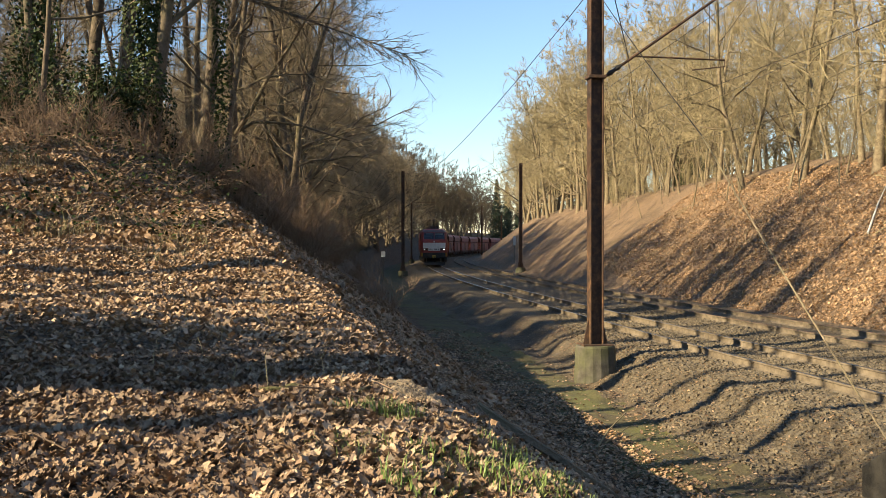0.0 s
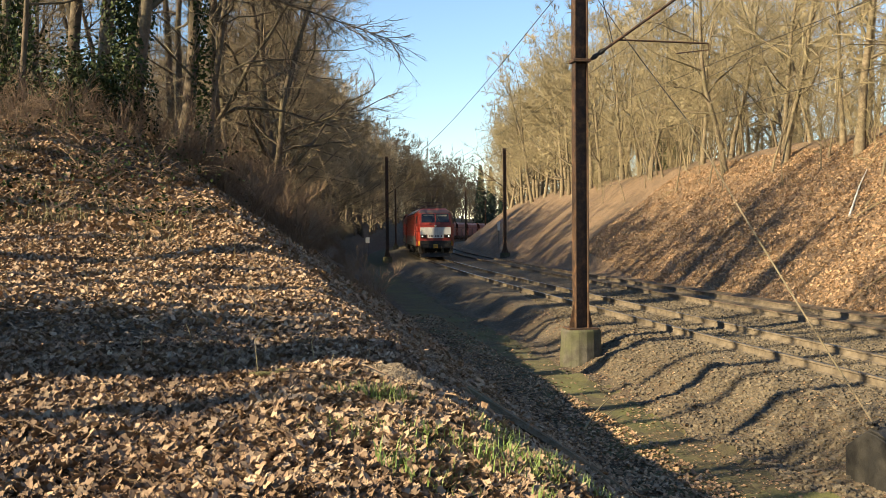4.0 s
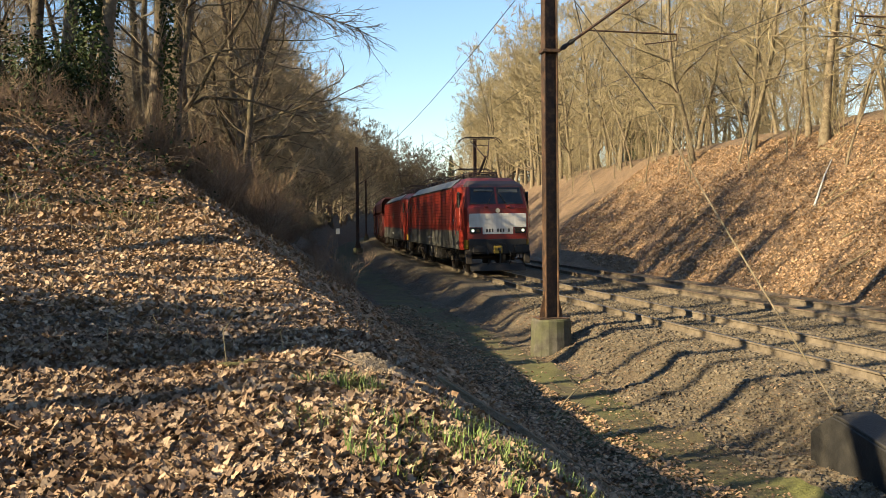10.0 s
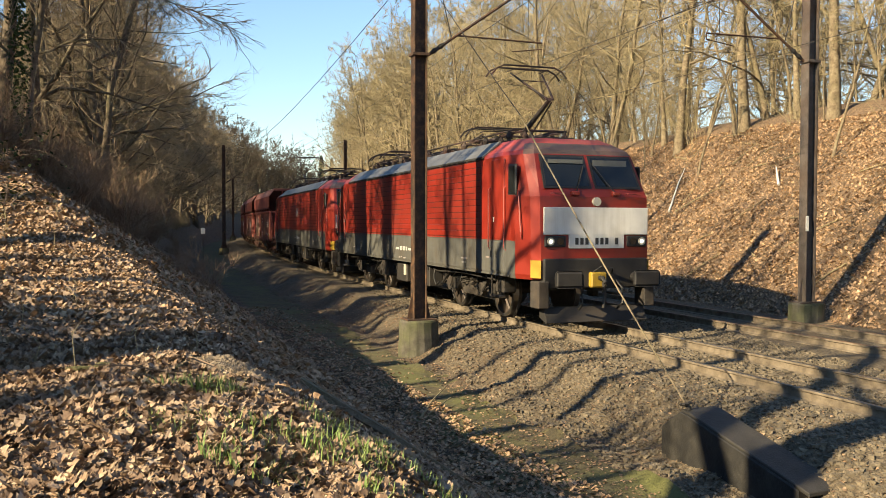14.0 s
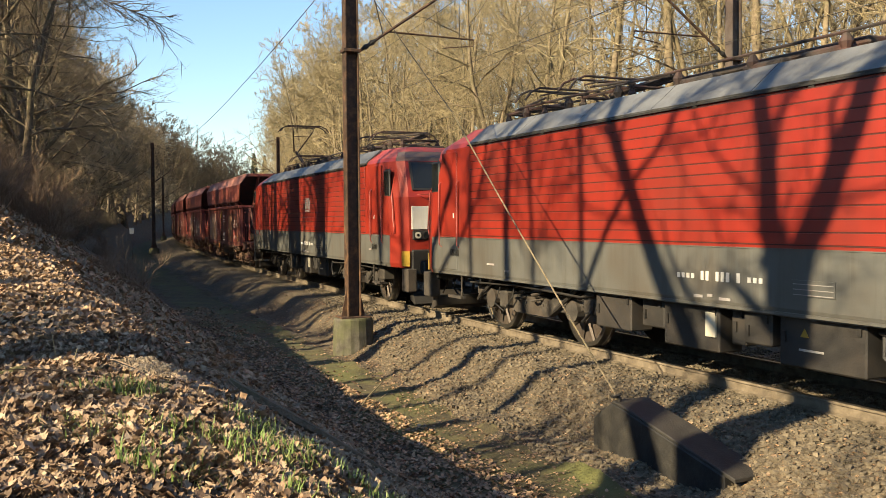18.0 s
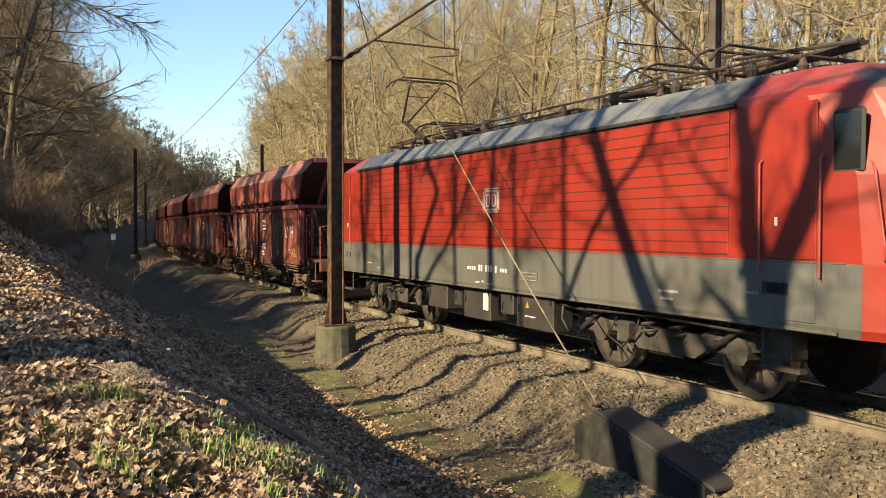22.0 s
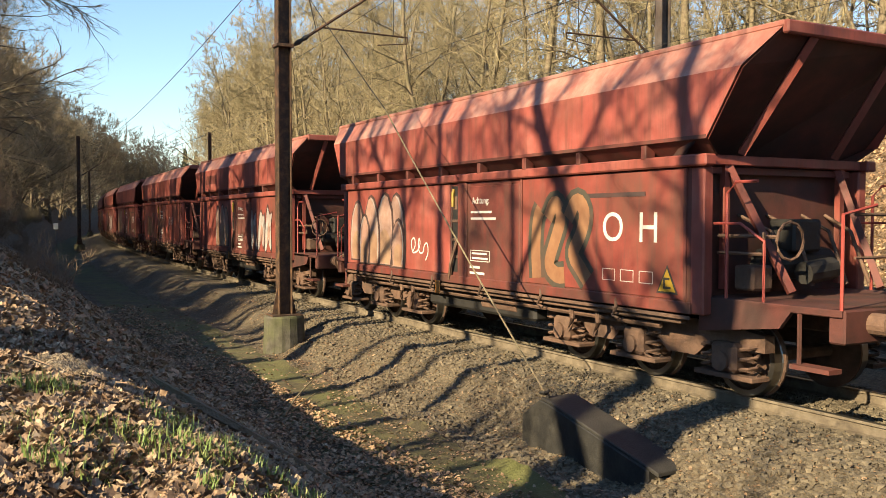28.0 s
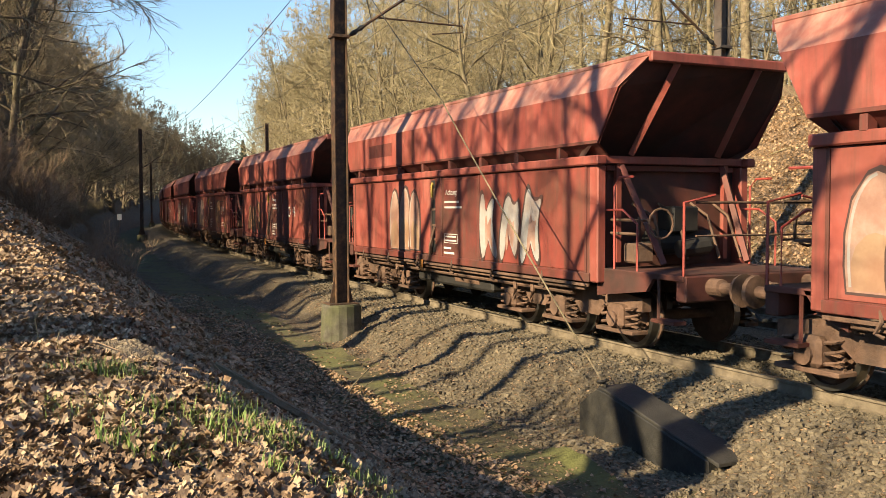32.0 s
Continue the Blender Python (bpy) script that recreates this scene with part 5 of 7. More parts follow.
        # underframe boxes between the bogies
        for x0, x1, z0, d in ((-2.45, -1.55, 0.50, 0.0), (-1.45, -0.95, 0.60, 0.12), (-0.85, 0.25, 0.42, 0.04), (0.36, 0.62, 0.55, 0.14), (0.72, 1.18, 0.62, 0.0), (1.3, 2.5, 0.44, 0.0)):
            bx = part("equipment_box", boxed(x0, x1, s * (1.18 - d) - 0.2, s * (1.18 - d) + 0.2, z0, 1.03, 0.02), M["boxdark"], L)
            part("latch", boxed(x0 + 0.06, x0 + 0.11, s * (1.39 - d) - 0.015, s * (1.39 - d) + 0.01, 0.72, 0.85), M["dark"], bx)
            part("hinge", boxed(x1 - 0.10, x1 - 0.05, s * (1.39 - d) - 0.015, s * (1.39 - d) + 0.008, 0.9, 0.98), M["dark"], bx)
            part("box_edge", boxed(x0 - 0.01, x1 + 0.01, s * (1.385 - d) - 0.01, s * (1.385 - d) + 0.006, 1.0, 1.035), M["under"], bx)
        bm = bmesh.new()
        prism(bm, [(1.62, 0.80), (1.74, 0.80), (1.68, 0.90)], s * 1.384 - 0.003, s * 1.384 + 0.003)
        part("warning_triangle", bm, M["yellow"], L, "small yellow warning triangle")
        part("data_line", boxed(1.6, 1.95, s * 1.383 - 0.003, s * 1.383 + 0.003, 0.64, 0.665), M["spray_white"], L)
        part("hanging_pipe", tubed([(2.62, s * 1.25, 1.02), (2.66, s * 1.3, 0.7), (2.85, s * 1.3, 0.52), (3.05, s * 1.28, 0.6)], 0.028, 6), M["black"], L)
        part("hanging_pipe", tubed([(-2.6, s * 1.22, 1.02), (-2.7, s * 1.3, 0.66), (-2.95, s * 1.3, 0.5)], 0.024, 6), M["black"], L)
        part("valve_box", boxed(0.02, 0.20, s * 1.35 - 0.02, s * 1.35 + 0.02, 0.62, 0.94, 0.005), M["lens"], L)
        part("pipe_run", tubed([(-2.6, s * 1.3, 0.95), (-3.0, s * 1.32, 0.9), (-5.0, s * 1.32, 0.96), (-7.0, s * 1.3, 0.9)], 0.022, 6), M["dark"], L)
        part("pipe_run", tubed([(2.6, s * 1.3, 0.95), (3.0, s * 1.32, 0.9), (5.0, s * 1.32, 0.96), (7.0, s * 1.3, 0.9)], 0.022, 6), M["dark"], L)
    for e in (-1, 1):
        ex = e * nose
        # windscreen in two panes with a dark frame
        def face_x(z):
            return nose - 0.10 - (z - 2.86) / 0.76 * 0.42
        for s in (-1, 1):
            bm = bmesh.new()
            ring = [(2.89, 0.04), (2.89, 1.12), (3.60, 1.06), (3.60, 0.04)]
            outer = [bm.verts.new((e * (face_x(z) + 0.012), s * y, z)) for z, y in ring]
            inner = [bm.verts.new((e * (face_x(z) - 0.03), s * y, z)) for z, y in ring]
            bm.faces.new(outer)
            for i in range(4):
                bm.faces.new((outer[i], outer[(i + 1) % 4], inner[(i + 1) % 4], inner[i]))
            bmesh.ops.recalc_face_normals(bm, faces=bm.faces)
            frame_ob = part("windscreen", bm, M["black"], L)
            bm = bmesh.new()
            ring = [(2.94, 0.09), (2.94, 1.07), (3.55, 1.01), (3.55, 0.09)]
            bm.faces.new([bm.verts.new((e * (face_x(z) + 0.017), s * y, z)) for z, y in ring])
            bmesh.ops.recalc_face_normals(bm, faces=bm.faces)
            part("pane", bm, M["glass"], frame_ob)
            if logo == 0 and e == 1:
                part("sun_blind", boxed(min(e * (face_x(3.4) + 0.02), e * (face_x(3.4) + 0.03)), max(e * (face_x(3.4) + 0.02), e * (face_x(3.4) + 0.03)), min(s * 0.12, s * 0.92), max(s * 0.12, s * 0.92), 3.27 if s == e else 3.42, 3.50), M["blind"], frame_ob, "drawn grey sun blind")
            part("wiper", tubed([(e * (nose + 0.0), s * 0.45, 2.80), (e * (face_x(3.05) + 0.05), s * 0.3, 3.05), (e * (face_x(3.38) + 0.05), s * 0.12, 3.38)], 0.014, 5), M["dark"], L)
            part("wiper_housing", boxed(min(e * (nose - 0.12), e * (nose + 0.04)), max(e * (nose - 0.12), e * (nose + 0.04)), s * 0.47 - 0.09, s * 0.47 + 0.09, 2.74, 2.83, 0.02), M["red"], L)
            part("grab_handle", tubed([(e * (nose - 0.02), s * 0.72, 2.78), (e * (nose + 0.05), s * 0.74, 2.78), (e * (nose + 0.05), s * 1.0, 2.78), (e * (nose - 0.02), s * 1.02, 2.78)], 0.014, 5), M["handrail"], L)
            lampbox = part("lamp_housing", boxed(min(e * nose, e * (nose + 0.05)), max(e * nose, e * (nose + 0.05)), min(s * 0.70, s * 1.18), max(s * 0.70, s * 1.18), 1.69, 1.92, 0.02), M["dark"], L)
            bm = bmesh.new()
            disc(bm, (e * (nose + 0.055), s * 1.05, 1.805), (1, 0, 0), 0.08, 0.02, 16)
            lamp_ob = part("headlamp", bm, M["lens"], lampbox, "round headlamp")
            bm = bmesh.new()
            disc(bm, (e * (nose + 0.062), s * 1.05, 1.805), (1, 0, 0), 0.034, 0.016, 12)
            part("bulb", bm, M["lamp"] if (e == 1 and logo == 0) else M["glass"], lamp_ob)
            bm = bmesh.new()
            disc(bm, (e * (nose + 0.055), s * 0.84, 1.805), (1, 0, 0), 0.075, 0.02, 16)
            part("tail_lamp", bm, M["glass"], lampbox, "dark tail lamp")
            bm = bmesh.new()
            disc(bm, (e * (nose + 0.30), s * 0.875, 1.06), (1, 0, 0), 0.10, 0.5, 12)
            box(bm, min(e * (nose + 0.50), e * 9.79), max(e * (nose + 0.50), e * 9.79), s * 0.875 - 0.31, s * 0.875 + 0.31, 0.89, 1.23, 0.05)
            part("buffer", bm, M["dark"], L, "black rectangular buffer")
            part("brake_hose", tubed([(e * (nose + 0.05), s * 0.45, 1.0), (e * (nose + 0.28), s * 0.47, 0.85), (e * (nose + 0.30), s * 0.46, 0.55), (e * (nose + 0.12), s * 0.44, 0.42)], 0.024, 6), M["black"], L)
            part("shunter_step", boxed(min(e * (nose - 0.3), e * (nose + 0.1)), max(e * (nose - 0.3), e * (nose + 0.1)), s * 1.22 - 0.12, s * 1.22 + 0.12, 0.45, 1.0, 0.02), M["under"], L)
        part("panel", boxed(min(e * (nose - 0.0), e * (nose + 0.048)), max(e * (nose - 0.0), e * (nose + 0.048)), -1.2, 1.2, 1.94, 2.50, 0.01), M["white"], L, "white front panel")
        part("number_panel", boxed(min(e * (nose - 0.0), e * (nose + 0.047)), max(e * (nose - 0.0), e * (nose + 0.047)), -0.64, 0.64, 1.66, 1.96, 0.01), M["white"], L, "white number panel")
        for k in (-4, -3, -2, 0, 1, 2, 4):
            part("number_bar", boxed(min(e * (nose + 0.046), e * (nose + 0.052)), max(e * (nose + 0.046), e * (nose + 0.052)), k * 0.115 - 0.036, k * 0.115 + 0.036, 1.74, 1.88, 0.0), M["number"], L)
        bm = bmesh.new()
        disc(bm, (e * (nose + 0.02), 0, 2.62), (1, 0, 0), 0.09, 0.08, 16)
        part("top_lamp", bm, M["lens"], L, "round upper headlamp")
        part("buffer_beam", boxed(min(e * (nose - 0.35), e * (nose + 0.06)), max(e * (nose - 0.35), e * (nose + 0.06)), -1.2, 1.2, 0.84, 1.46, 0.03), M["dark"], L)
        bm = bmesh.new()
        prism(bm, [(e * (nose - 0.25), 0.46), (e * (nose - 0.05), 0.46), (e * (nose + 0.12), 0.17), (e * (nose + 0.06), 0.15), (e * (nose - 0.25), 0.25)], -1.15, 1.15)
        part("rail_guard", bm, M["boxdark"], L)
        part("draw_hook", tubed([(e * (nose + 0.05), 0, 1.06), (e * (nose + 0.32), 0, 1.06), (e * (nose + 0.42), 0, 0.98), (e * (nose + 0.36), 0, 0.9)], [0.06, 0.05, 0.04, 0.03], 8), M["dark"], L)
        part("screw_coupling", tubed([(e * (nose + 0.34), 0.0, 0.98), (e * (nose + 0.30), 0.05, 0.7), (e * (nose + 0.33), 0.0, 0.46)], 0.035, 6), M["under"], L)
        part("coupling_cover", boxed(min(e * (nose + 0.05), e * (nose + 0.2)), max(e * (nose + 0.05), e * (nose + 0.2)), -0.2, 0.16, 0.86, 1.18, 0.03), M["yellow"] if logo == 0 else M["under"], L)
        part("cable_loop", tubed([(e * (nose + 0.06), 0.34, 1.14), (e * (nose + 0.24), 0.26, 1.26), (e * (nose + 0.22), 0.02, 1.3), (e * (nose + 0.06), -0.1, 1.16)], 0.02, 6), M["black"], L)
        loco_bogie(L, e * 4.95)
        part("cab_roof_gear", boxed(min(e * 6.9, e * 7.3), max(e * 6.9, e * 7.3), -0.5, 0.5, 4.0, 4.12, 0.02), M["roofgear"], L)
    # roof
    pantograph(L, 6.1, raised_front == 1, -1)
    pantograph(L, -6.1, raised_front == -1, 1)
    pantograph(L, 3.4, False, 1)
    pantograph(L, -3.4, False, -1)
    for s in (-1, 1):
        part("busbar", tubed([(-6.3, s * 0.55, 4.36), (6.3, s * 0.55, 4.36)], 0.022, 6), M["roofgear"], L)
        for k in range(9):
            x = -6.0 + k * 1.5
            part("insulator", tubed([(x, s * 0.55, 4.0), (x, s * 0.55, 4.1), (x, s * 0.55, 4.16), (x, s * 0.55, 4.24), (x, s * 0.55, 4.34)], [0.07, 0.09, 0.06, 0.09, 0.04], 8), M["roofgear"], L)
    part("roof_walkway", boxed(-1.7, 1.7, -0.4, 0.4, 4.2, 4.3, 0.02), M["roofgear"], L)
    for x in (-1.1, 0.2, 1.2):
        part("roof_unit", boxed(x - 0.35, x + 0.35, -0.6, 0.6, 4.0, 4.22, 0.03), M["roofgear"], L)
    # lettering on the side towards the eye
    for k in range(17):
        if k in (4, 7, 11, 13):
            continue
        big = 0.085 if 4 < k < 14 else 0.045
        x = -0.35 + k * 0.092
        part("number_bar", boxed(x - 0.027, x + 0.027, -1.502, -1.493, 1.40 - big * 0.4, 1.40 + big), M["letter"], L)
    for x0, x1, z in ((-0.05, 0.12, 1.14), (0.2, 0.3, 1.16), (0.42, 0.62, 1.13), (-5.9, -5.6, 1.3), (-5.2, -5.05, 1.2), (5.3, 5.7, 1.32), (5.35, 5.6, 1.22), (6.9, 7.1, 1.4)):
        part("data_line", boxed(x0, x1, -1.502, -1.493, z, z + 0.035), M["spray_white"], L)
    part("data_block", boxed(1.6, 2.2, -1.502, -1.490, 1.28, 1.46), M["skirt"], L)
    for k in range(3):
        part("data_line", boxed(1.62, 2.18, -1.506, -1.500, 1.29 + k * 0.06, 1.299 + k * 0.06), M["spray_white"], L)
    if logo:
        bm = bmesh.new()
        for r, cut in ((0.31, 0.02), (0.26, 0.035)):
            h = r * 0.72
            for x0, x1, z0, z1 in ((-r + 0.04, r - 0.04, h - cut, h), (-r + 0.04, r - 0.04, -h, -h + cut), (-r, -r + cut, -h + 0.04, h - 0.04), (r - cut, r, -h + 0.04, h - 0.04)):
                box(bm, x0 + 0.58, x1 + 0.58, -1.512, -1.503, z0 + 2.68, z1 + 2.68)
        for x0 in (-0.19, 0.03):
            for a0, a1, z0, z1 in ((0, 0.045, -0.12, 0.12), (0.045, 0.13, 0.08, 0.12), (0.045, 0.13, -0.12, -0.08), (0.12, 0.16, -0.09, 0.09)):
                box(bm, x0 + a0 + 0.58, x0 + a1 + 0.58, -1.512, -1.503, 2.68 + z0, 2.68 + z1)
        part("emblem", bm, M["spray_white"], L, "white framed emblem")
    return L


def wagon_bogie(parent, cx):
    b = new("bogie")
    b.parent = parent
    b.location = (cx, 0, 0)
    for s in (-1, 1):
        bm = bmesh.new()
        prism(bm, [(-2.15, 0.60), (-2.15, 0.80), (-1.2, 0.90), (1.2, 0.90), (2.15, 0.80), (2.15, 0.60), (1.25, 0.60), (1.05, 0.44), (0.55, 0.44), (0.4, 0.58), (-0.4, 0.58), (-0.55, 0.44), (-1.05, 0.44), (-1.25, 0.60)], s * 1.02 - 0.08, s * 1.02 + 0.08)
        part("side_frame", bm, M["wagon_under"], b)
        for ax in (-1.62, 0.0, 1.62):
            bm = bmesh.new()
            box(bm, ax - 0.2, ax + 0.2, s * 1.06 - 0.18, s * 1.06 + 0.18, 0.32, 0.68, 0.05)
            disc(bm, (ax, s * 1.25, 0.46), (0, 1, 0), 0.12, 0.06, 12)
            part("axle_box", bm, M["wagon_under"], b)
            for d in (-0.3, 0.3):
                bm = bmesh.new()
                spring(bm, ax + d, s * 1.10, 0.30, 0.66, 0.11, 3)
                part("spring", bm, M["wagon_under"], b)
            part("spring_seat", boxed(ax - 0.46, ax + 0.46, s * 1.08 - 0.15, s * 1.08 + 0.15, 0.25, 0.31, 0.01), M["wagon_under"], b)
        part("brake_lever", tubed([(-0.3, s * 1.14, 0.75), (0.2, s * 1.16, 0.35), (0.35, s * 1.1, 0.25)], 0.025, 5), M["wagon_under"], b)
        part("side_bearer", boxed(-0.25, 0.25, s * 1.0 - 0.14, s * 1.0 + 0.14, 0.86, 0.98, 0.02), M["wagon_under"], b)
    part("bolster", boxed(-0.3, 0.3, -0.95, 0.95, 0.45, 0.8, 0.03), M["wagon_under"], b)
    for ax in (-1.62, 0.0, 1.62):
        wheelset(parent, cx + ax, 0.46, M["wagon_under"])
    return b


def hopper_wagon():
    W = new("hopper_wagon")
    xl, xr = -5.9, 4.9         # lower body
    tl, tr = -6.85, 6.06         # upper rim
    bl, br = -6.0, 5.1        # foot of the upper box
    # lower box with end walls
    for s in (-1, 1):
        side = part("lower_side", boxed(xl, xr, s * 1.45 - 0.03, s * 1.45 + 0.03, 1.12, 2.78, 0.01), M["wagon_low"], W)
        part("side_plate", boxed(xl + 0.06, -1.06, s * 1.481 - 0.012, s * 1.481 + 0.012, 1.16, 2.76, 0.006), M["wagon"], W, "faded red side plate")
        part("side_plate", boxed(1.28, xr - 0.12, s * 1.481 - 0.012, s * 1.481 + 0.012, 1.16, 2.76, 0.006), M["wagon_mid"], W, "red side plate browned towards the foot")
        for x in (xl + 0.03, 1.24, xr - 0.09):
            part("plate_edge", boxed(x - 0.025, x + 0.025, s * 1.485 - 0.02, s * 1.485 + 0.022, 1.14, 2.77, 0.006), M["wagon_low"], W)
        part("foot_rail", boxed(xl, xr, s * 1.50 - 0.02, s * 1.50 + 0.02, 0.93, 0.975, 0.004), M["wagon_under"], W)
        part("side_sill", boxed(xl - 0.02, xr + 0.02, s * 1.47 - 0.05, s * 1.47 + 0.05, 1.0, 1.14, 0.01), M["wagon_low"], W)
        part("ledge", boxed(bl - 0.1, br + 0.1, s * 1.46 - 0.10, s * 1.46 + 0.08, 2.78, 2.92, 0.02), M["wagon"], W)
        part("post", boxed(-0.75, -0.45, s * 1.47 - 0.04, s * 1.47 + 0.035, 1.0, 2.78, 0.01), M["wagon_low"], W)
        # flat dark sheet in place of an open gap; its shade is coloured in
        part("ladder_recess", boxed(-1.02, -0.78, s * 1.465 - 0.02, s * 1.465 + 0.018, 1.2, 2.72, 0.004), M["dark"], W, "dark sheet standing for the shaded recess between side panels")
        part("crank_box", boxed(-1.0, -0.8, s * 1.47 - 0.02, s * 1.47 + 0.03, 2.3, 2.55, 0.01), M["wagon_under"], W)
        part("release_lever", tubed([(-0.92, s * 1.49, 2.66), (-0.90, s * 1.52, 2.6), (-0.90, s * 1.52, 2.36)], 0.03, 6), M["yellow"], W, "yellow release lever")
        for z in (1.45, 1.75, 2.08):
            part("recess_bar", boxed(-1.04, -0.76, s * 1.485 - 0.015, s * 1.485 + 0.02, z, z + 0.05, 0.006), M["wagon_under"], W)
        part("recess_pipe", tubed([(-0.98, s * 1.49, 1.2), (-0.97, s * 1.5, 1.9), (-0.97, s * 1.49, 2.7)], 0.022, 6), M["wagon_end"], W)
        part("hanging_tag", boxed(-1.52, -1.34, s * 1.54 - 0.006, s * 1.54 + 0.006, 0.78, 1.02, 0.004), M["spray_tag"], W, "orange hanging tag")
        part("lock_lever", tubed([(-1.05, s * 1.5, 1.05), (-0.9, s * 1.56, 1.35), (-0.75, s * 1.52, 1.75)], 0.035, 6), M["wagon_under"], W)
        part("door_panel", boxed(-0.40, 1.20, s * 1.48 - 0.02, s * 1.48 + 0.02, 1.1, 2.70, 0.01), M["wagon_low"], W, "dark reddish brown side panel")
        part("door_track", boxed(xl + 0.3, xr - 0.2, s * 1.40 - 0.05, s * 1.40 + 0.05, 0.86, 0.96, 0.01), M["wagon_under"], W)
        for k in range(6):
            x = xl + 0.7 + k * 1.75
            part("discharge_hook", tubed([(x, s * 1.5, 1.1), (x + 0.04, s * 1.54, 0.98), (x - 0.04, s * 1.53, 0.86), (x + 0.05, s * 1.5, 0.82)], 0.022, 5), M["wagon_under"], W)
        part("end_pillar", boxed(xr - 0.02, xr + 0.2, s * 1.40 - 0.08, s * 1.40 + 0.08, 1.0, 2.78, 0.02), M["wagon"], W)
        part("end_pillar", boxed(xl - 0.2, xl + 0.02, s * 1.40 - 0.08, s * 1.40 + 0.08, 1.0, 2.78, 0.02), M["wagon"], W)
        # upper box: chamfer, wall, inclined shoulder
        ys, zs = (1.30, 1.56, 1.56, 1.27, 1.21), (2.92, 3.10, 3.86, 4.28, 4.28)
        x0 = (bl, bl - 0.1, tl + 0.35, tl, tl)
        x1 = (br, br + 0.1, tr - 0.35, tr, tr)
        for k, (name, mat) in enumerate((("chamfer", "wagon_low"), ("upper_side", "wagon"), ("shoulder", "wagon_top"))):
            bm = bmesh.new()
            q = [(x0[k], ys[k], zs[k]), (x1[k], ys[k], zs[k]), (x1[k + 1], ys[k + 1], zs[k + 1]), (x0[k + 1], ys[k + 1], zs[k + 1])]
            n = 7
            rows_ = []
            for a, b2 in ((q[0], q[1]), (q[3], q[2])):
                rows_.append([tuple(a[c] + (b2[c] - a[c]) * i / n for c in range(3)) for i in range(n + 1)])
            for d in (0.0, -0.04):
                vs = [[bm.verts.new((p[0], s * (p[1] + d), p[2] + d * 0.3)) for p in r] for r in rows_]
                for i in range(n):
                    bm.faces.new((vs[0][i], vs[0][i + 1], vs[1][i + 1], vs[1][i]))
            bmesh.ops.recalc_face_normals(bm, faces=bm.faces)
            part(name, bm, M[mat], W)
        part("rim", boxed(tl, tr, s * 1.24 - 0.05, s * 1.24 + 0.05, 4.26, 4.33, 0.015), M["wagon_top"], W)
        part("seam", boxed(bl - 0.1, br + 0.1, s * 1.562 - 0.006, s * 1.562 + 0.012, 3.09, 3.14, 0.003), M["wagon_low"], W)
        for k in range(8):
            x = bl + 0.6 + k * 1.36
            part("bracket", boxed(x - 0.05, x + 0.05, s * 1.46 - 0.10, s * 1.46 + 0.06, 2.90, 3.08, 0.01), M["wagon_low"], W)
    # sloping end sheets of the funnel and their ribs
    for e, rim, foot, low in ((1, tr, br - 1.75, 1.95), (-1, tl, bl + 1.0, 1.95)):
        bm = bmesh.new()
        w_hi = 1.10
        pts = [(rim, -1.25, 4.26), (rim, 1.25, 4.26), (rim - e * 0.35, 1.54, 3.86), (rim - e * 1.0, 1.54, 3.1), (foot, 1.30, low), (foot, -1.30, low), (rim - e * 1.0, -1.54, 3.1), (rim - e * 0.35, -1.54, 3.86)]
        for d in (0.0, -0.05):
            bm.faces.new([bm.verts.new((x + e * d, y, z)) for x, y, z in pts])
        bmesh.ops.recalc_face_normals(bm, faces=bm.faces)
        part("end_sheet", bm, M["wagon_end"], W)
        part("end_rim", boxed(min(rim - 0.04, rim + 0.05), max(rim - 0.04, rim + 0.05), -1.28, 1.28, 4.18, 4.33, 0.02), M["wagon"], W)
        for y in (-0.85, 0.85):
            part("end_rib", tubed([(rim - e * 0.02, y * 0.9, 4.20), (rim - e * 0.98, y, 2.95)], 0.065, 4), M["wagon"], W)
        part("end_beam", boxed(min(rim - e * 1.12, rim - e * 0.98), max(rim - e * 1.12, rim - e * 0.98), -1.5, 1.5, 2.80, 2.92, 0.01), M["wagon"], W)
        for y in (-1.05, 1.05):
            part("end_post", tubed([(rim - e * 1.05, y, 2.82), (rim - e * 1.05, y, 1.3)], 0.06, 4), M["wagon"], W)
        for y in (-1, 1):
            part("diagonal_strut", tubed([(rim - e * 1.05, y * 1.0, 2.8), (rim - e * 0.25, y * 0.8, 1.3)], 0.06, 4), M["wagon_low"], W)
        floor_x = (rim - e * 1.2, e * 6.88)
        # end parts dark too: shade under the overhang is put into their colour
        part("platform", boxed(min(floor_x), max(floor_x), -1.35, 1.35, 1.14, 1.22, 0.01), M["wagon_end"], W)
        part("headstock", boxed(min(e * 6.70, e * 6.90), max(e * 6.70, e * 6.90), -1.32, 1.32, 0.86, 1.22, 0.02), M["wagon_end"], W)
        part("air_tank", tubed([(rim - e * 0.85, -0.6, 1.6), (rim - e * 0.85, 0.5, 1.6)], 0.2, 12), M["dark"], W)
        part("brake_cylinder", tubed([(rim - e * 0.5, -0.3, 1.5), (rim - e * 0.5, 0.2, 1.55)], 0.14, 10), M["dark"], W)
        part("valve_rod", tubed([(rim - e * 1.0, -1.2, 1.75), (rim - e * 0.3, -1.22, 1.75), (rim - e * 0.3, -1.22, 2.0)], 0.022, 5), M["wagon_under"], W)
        part("valve_rod", tubed([(rim - e * 1.0, -1.2, 1.95), (rim - e * 0.2, -1.1, 1.95)], 0.022, 5), M["wagon_under"], W)
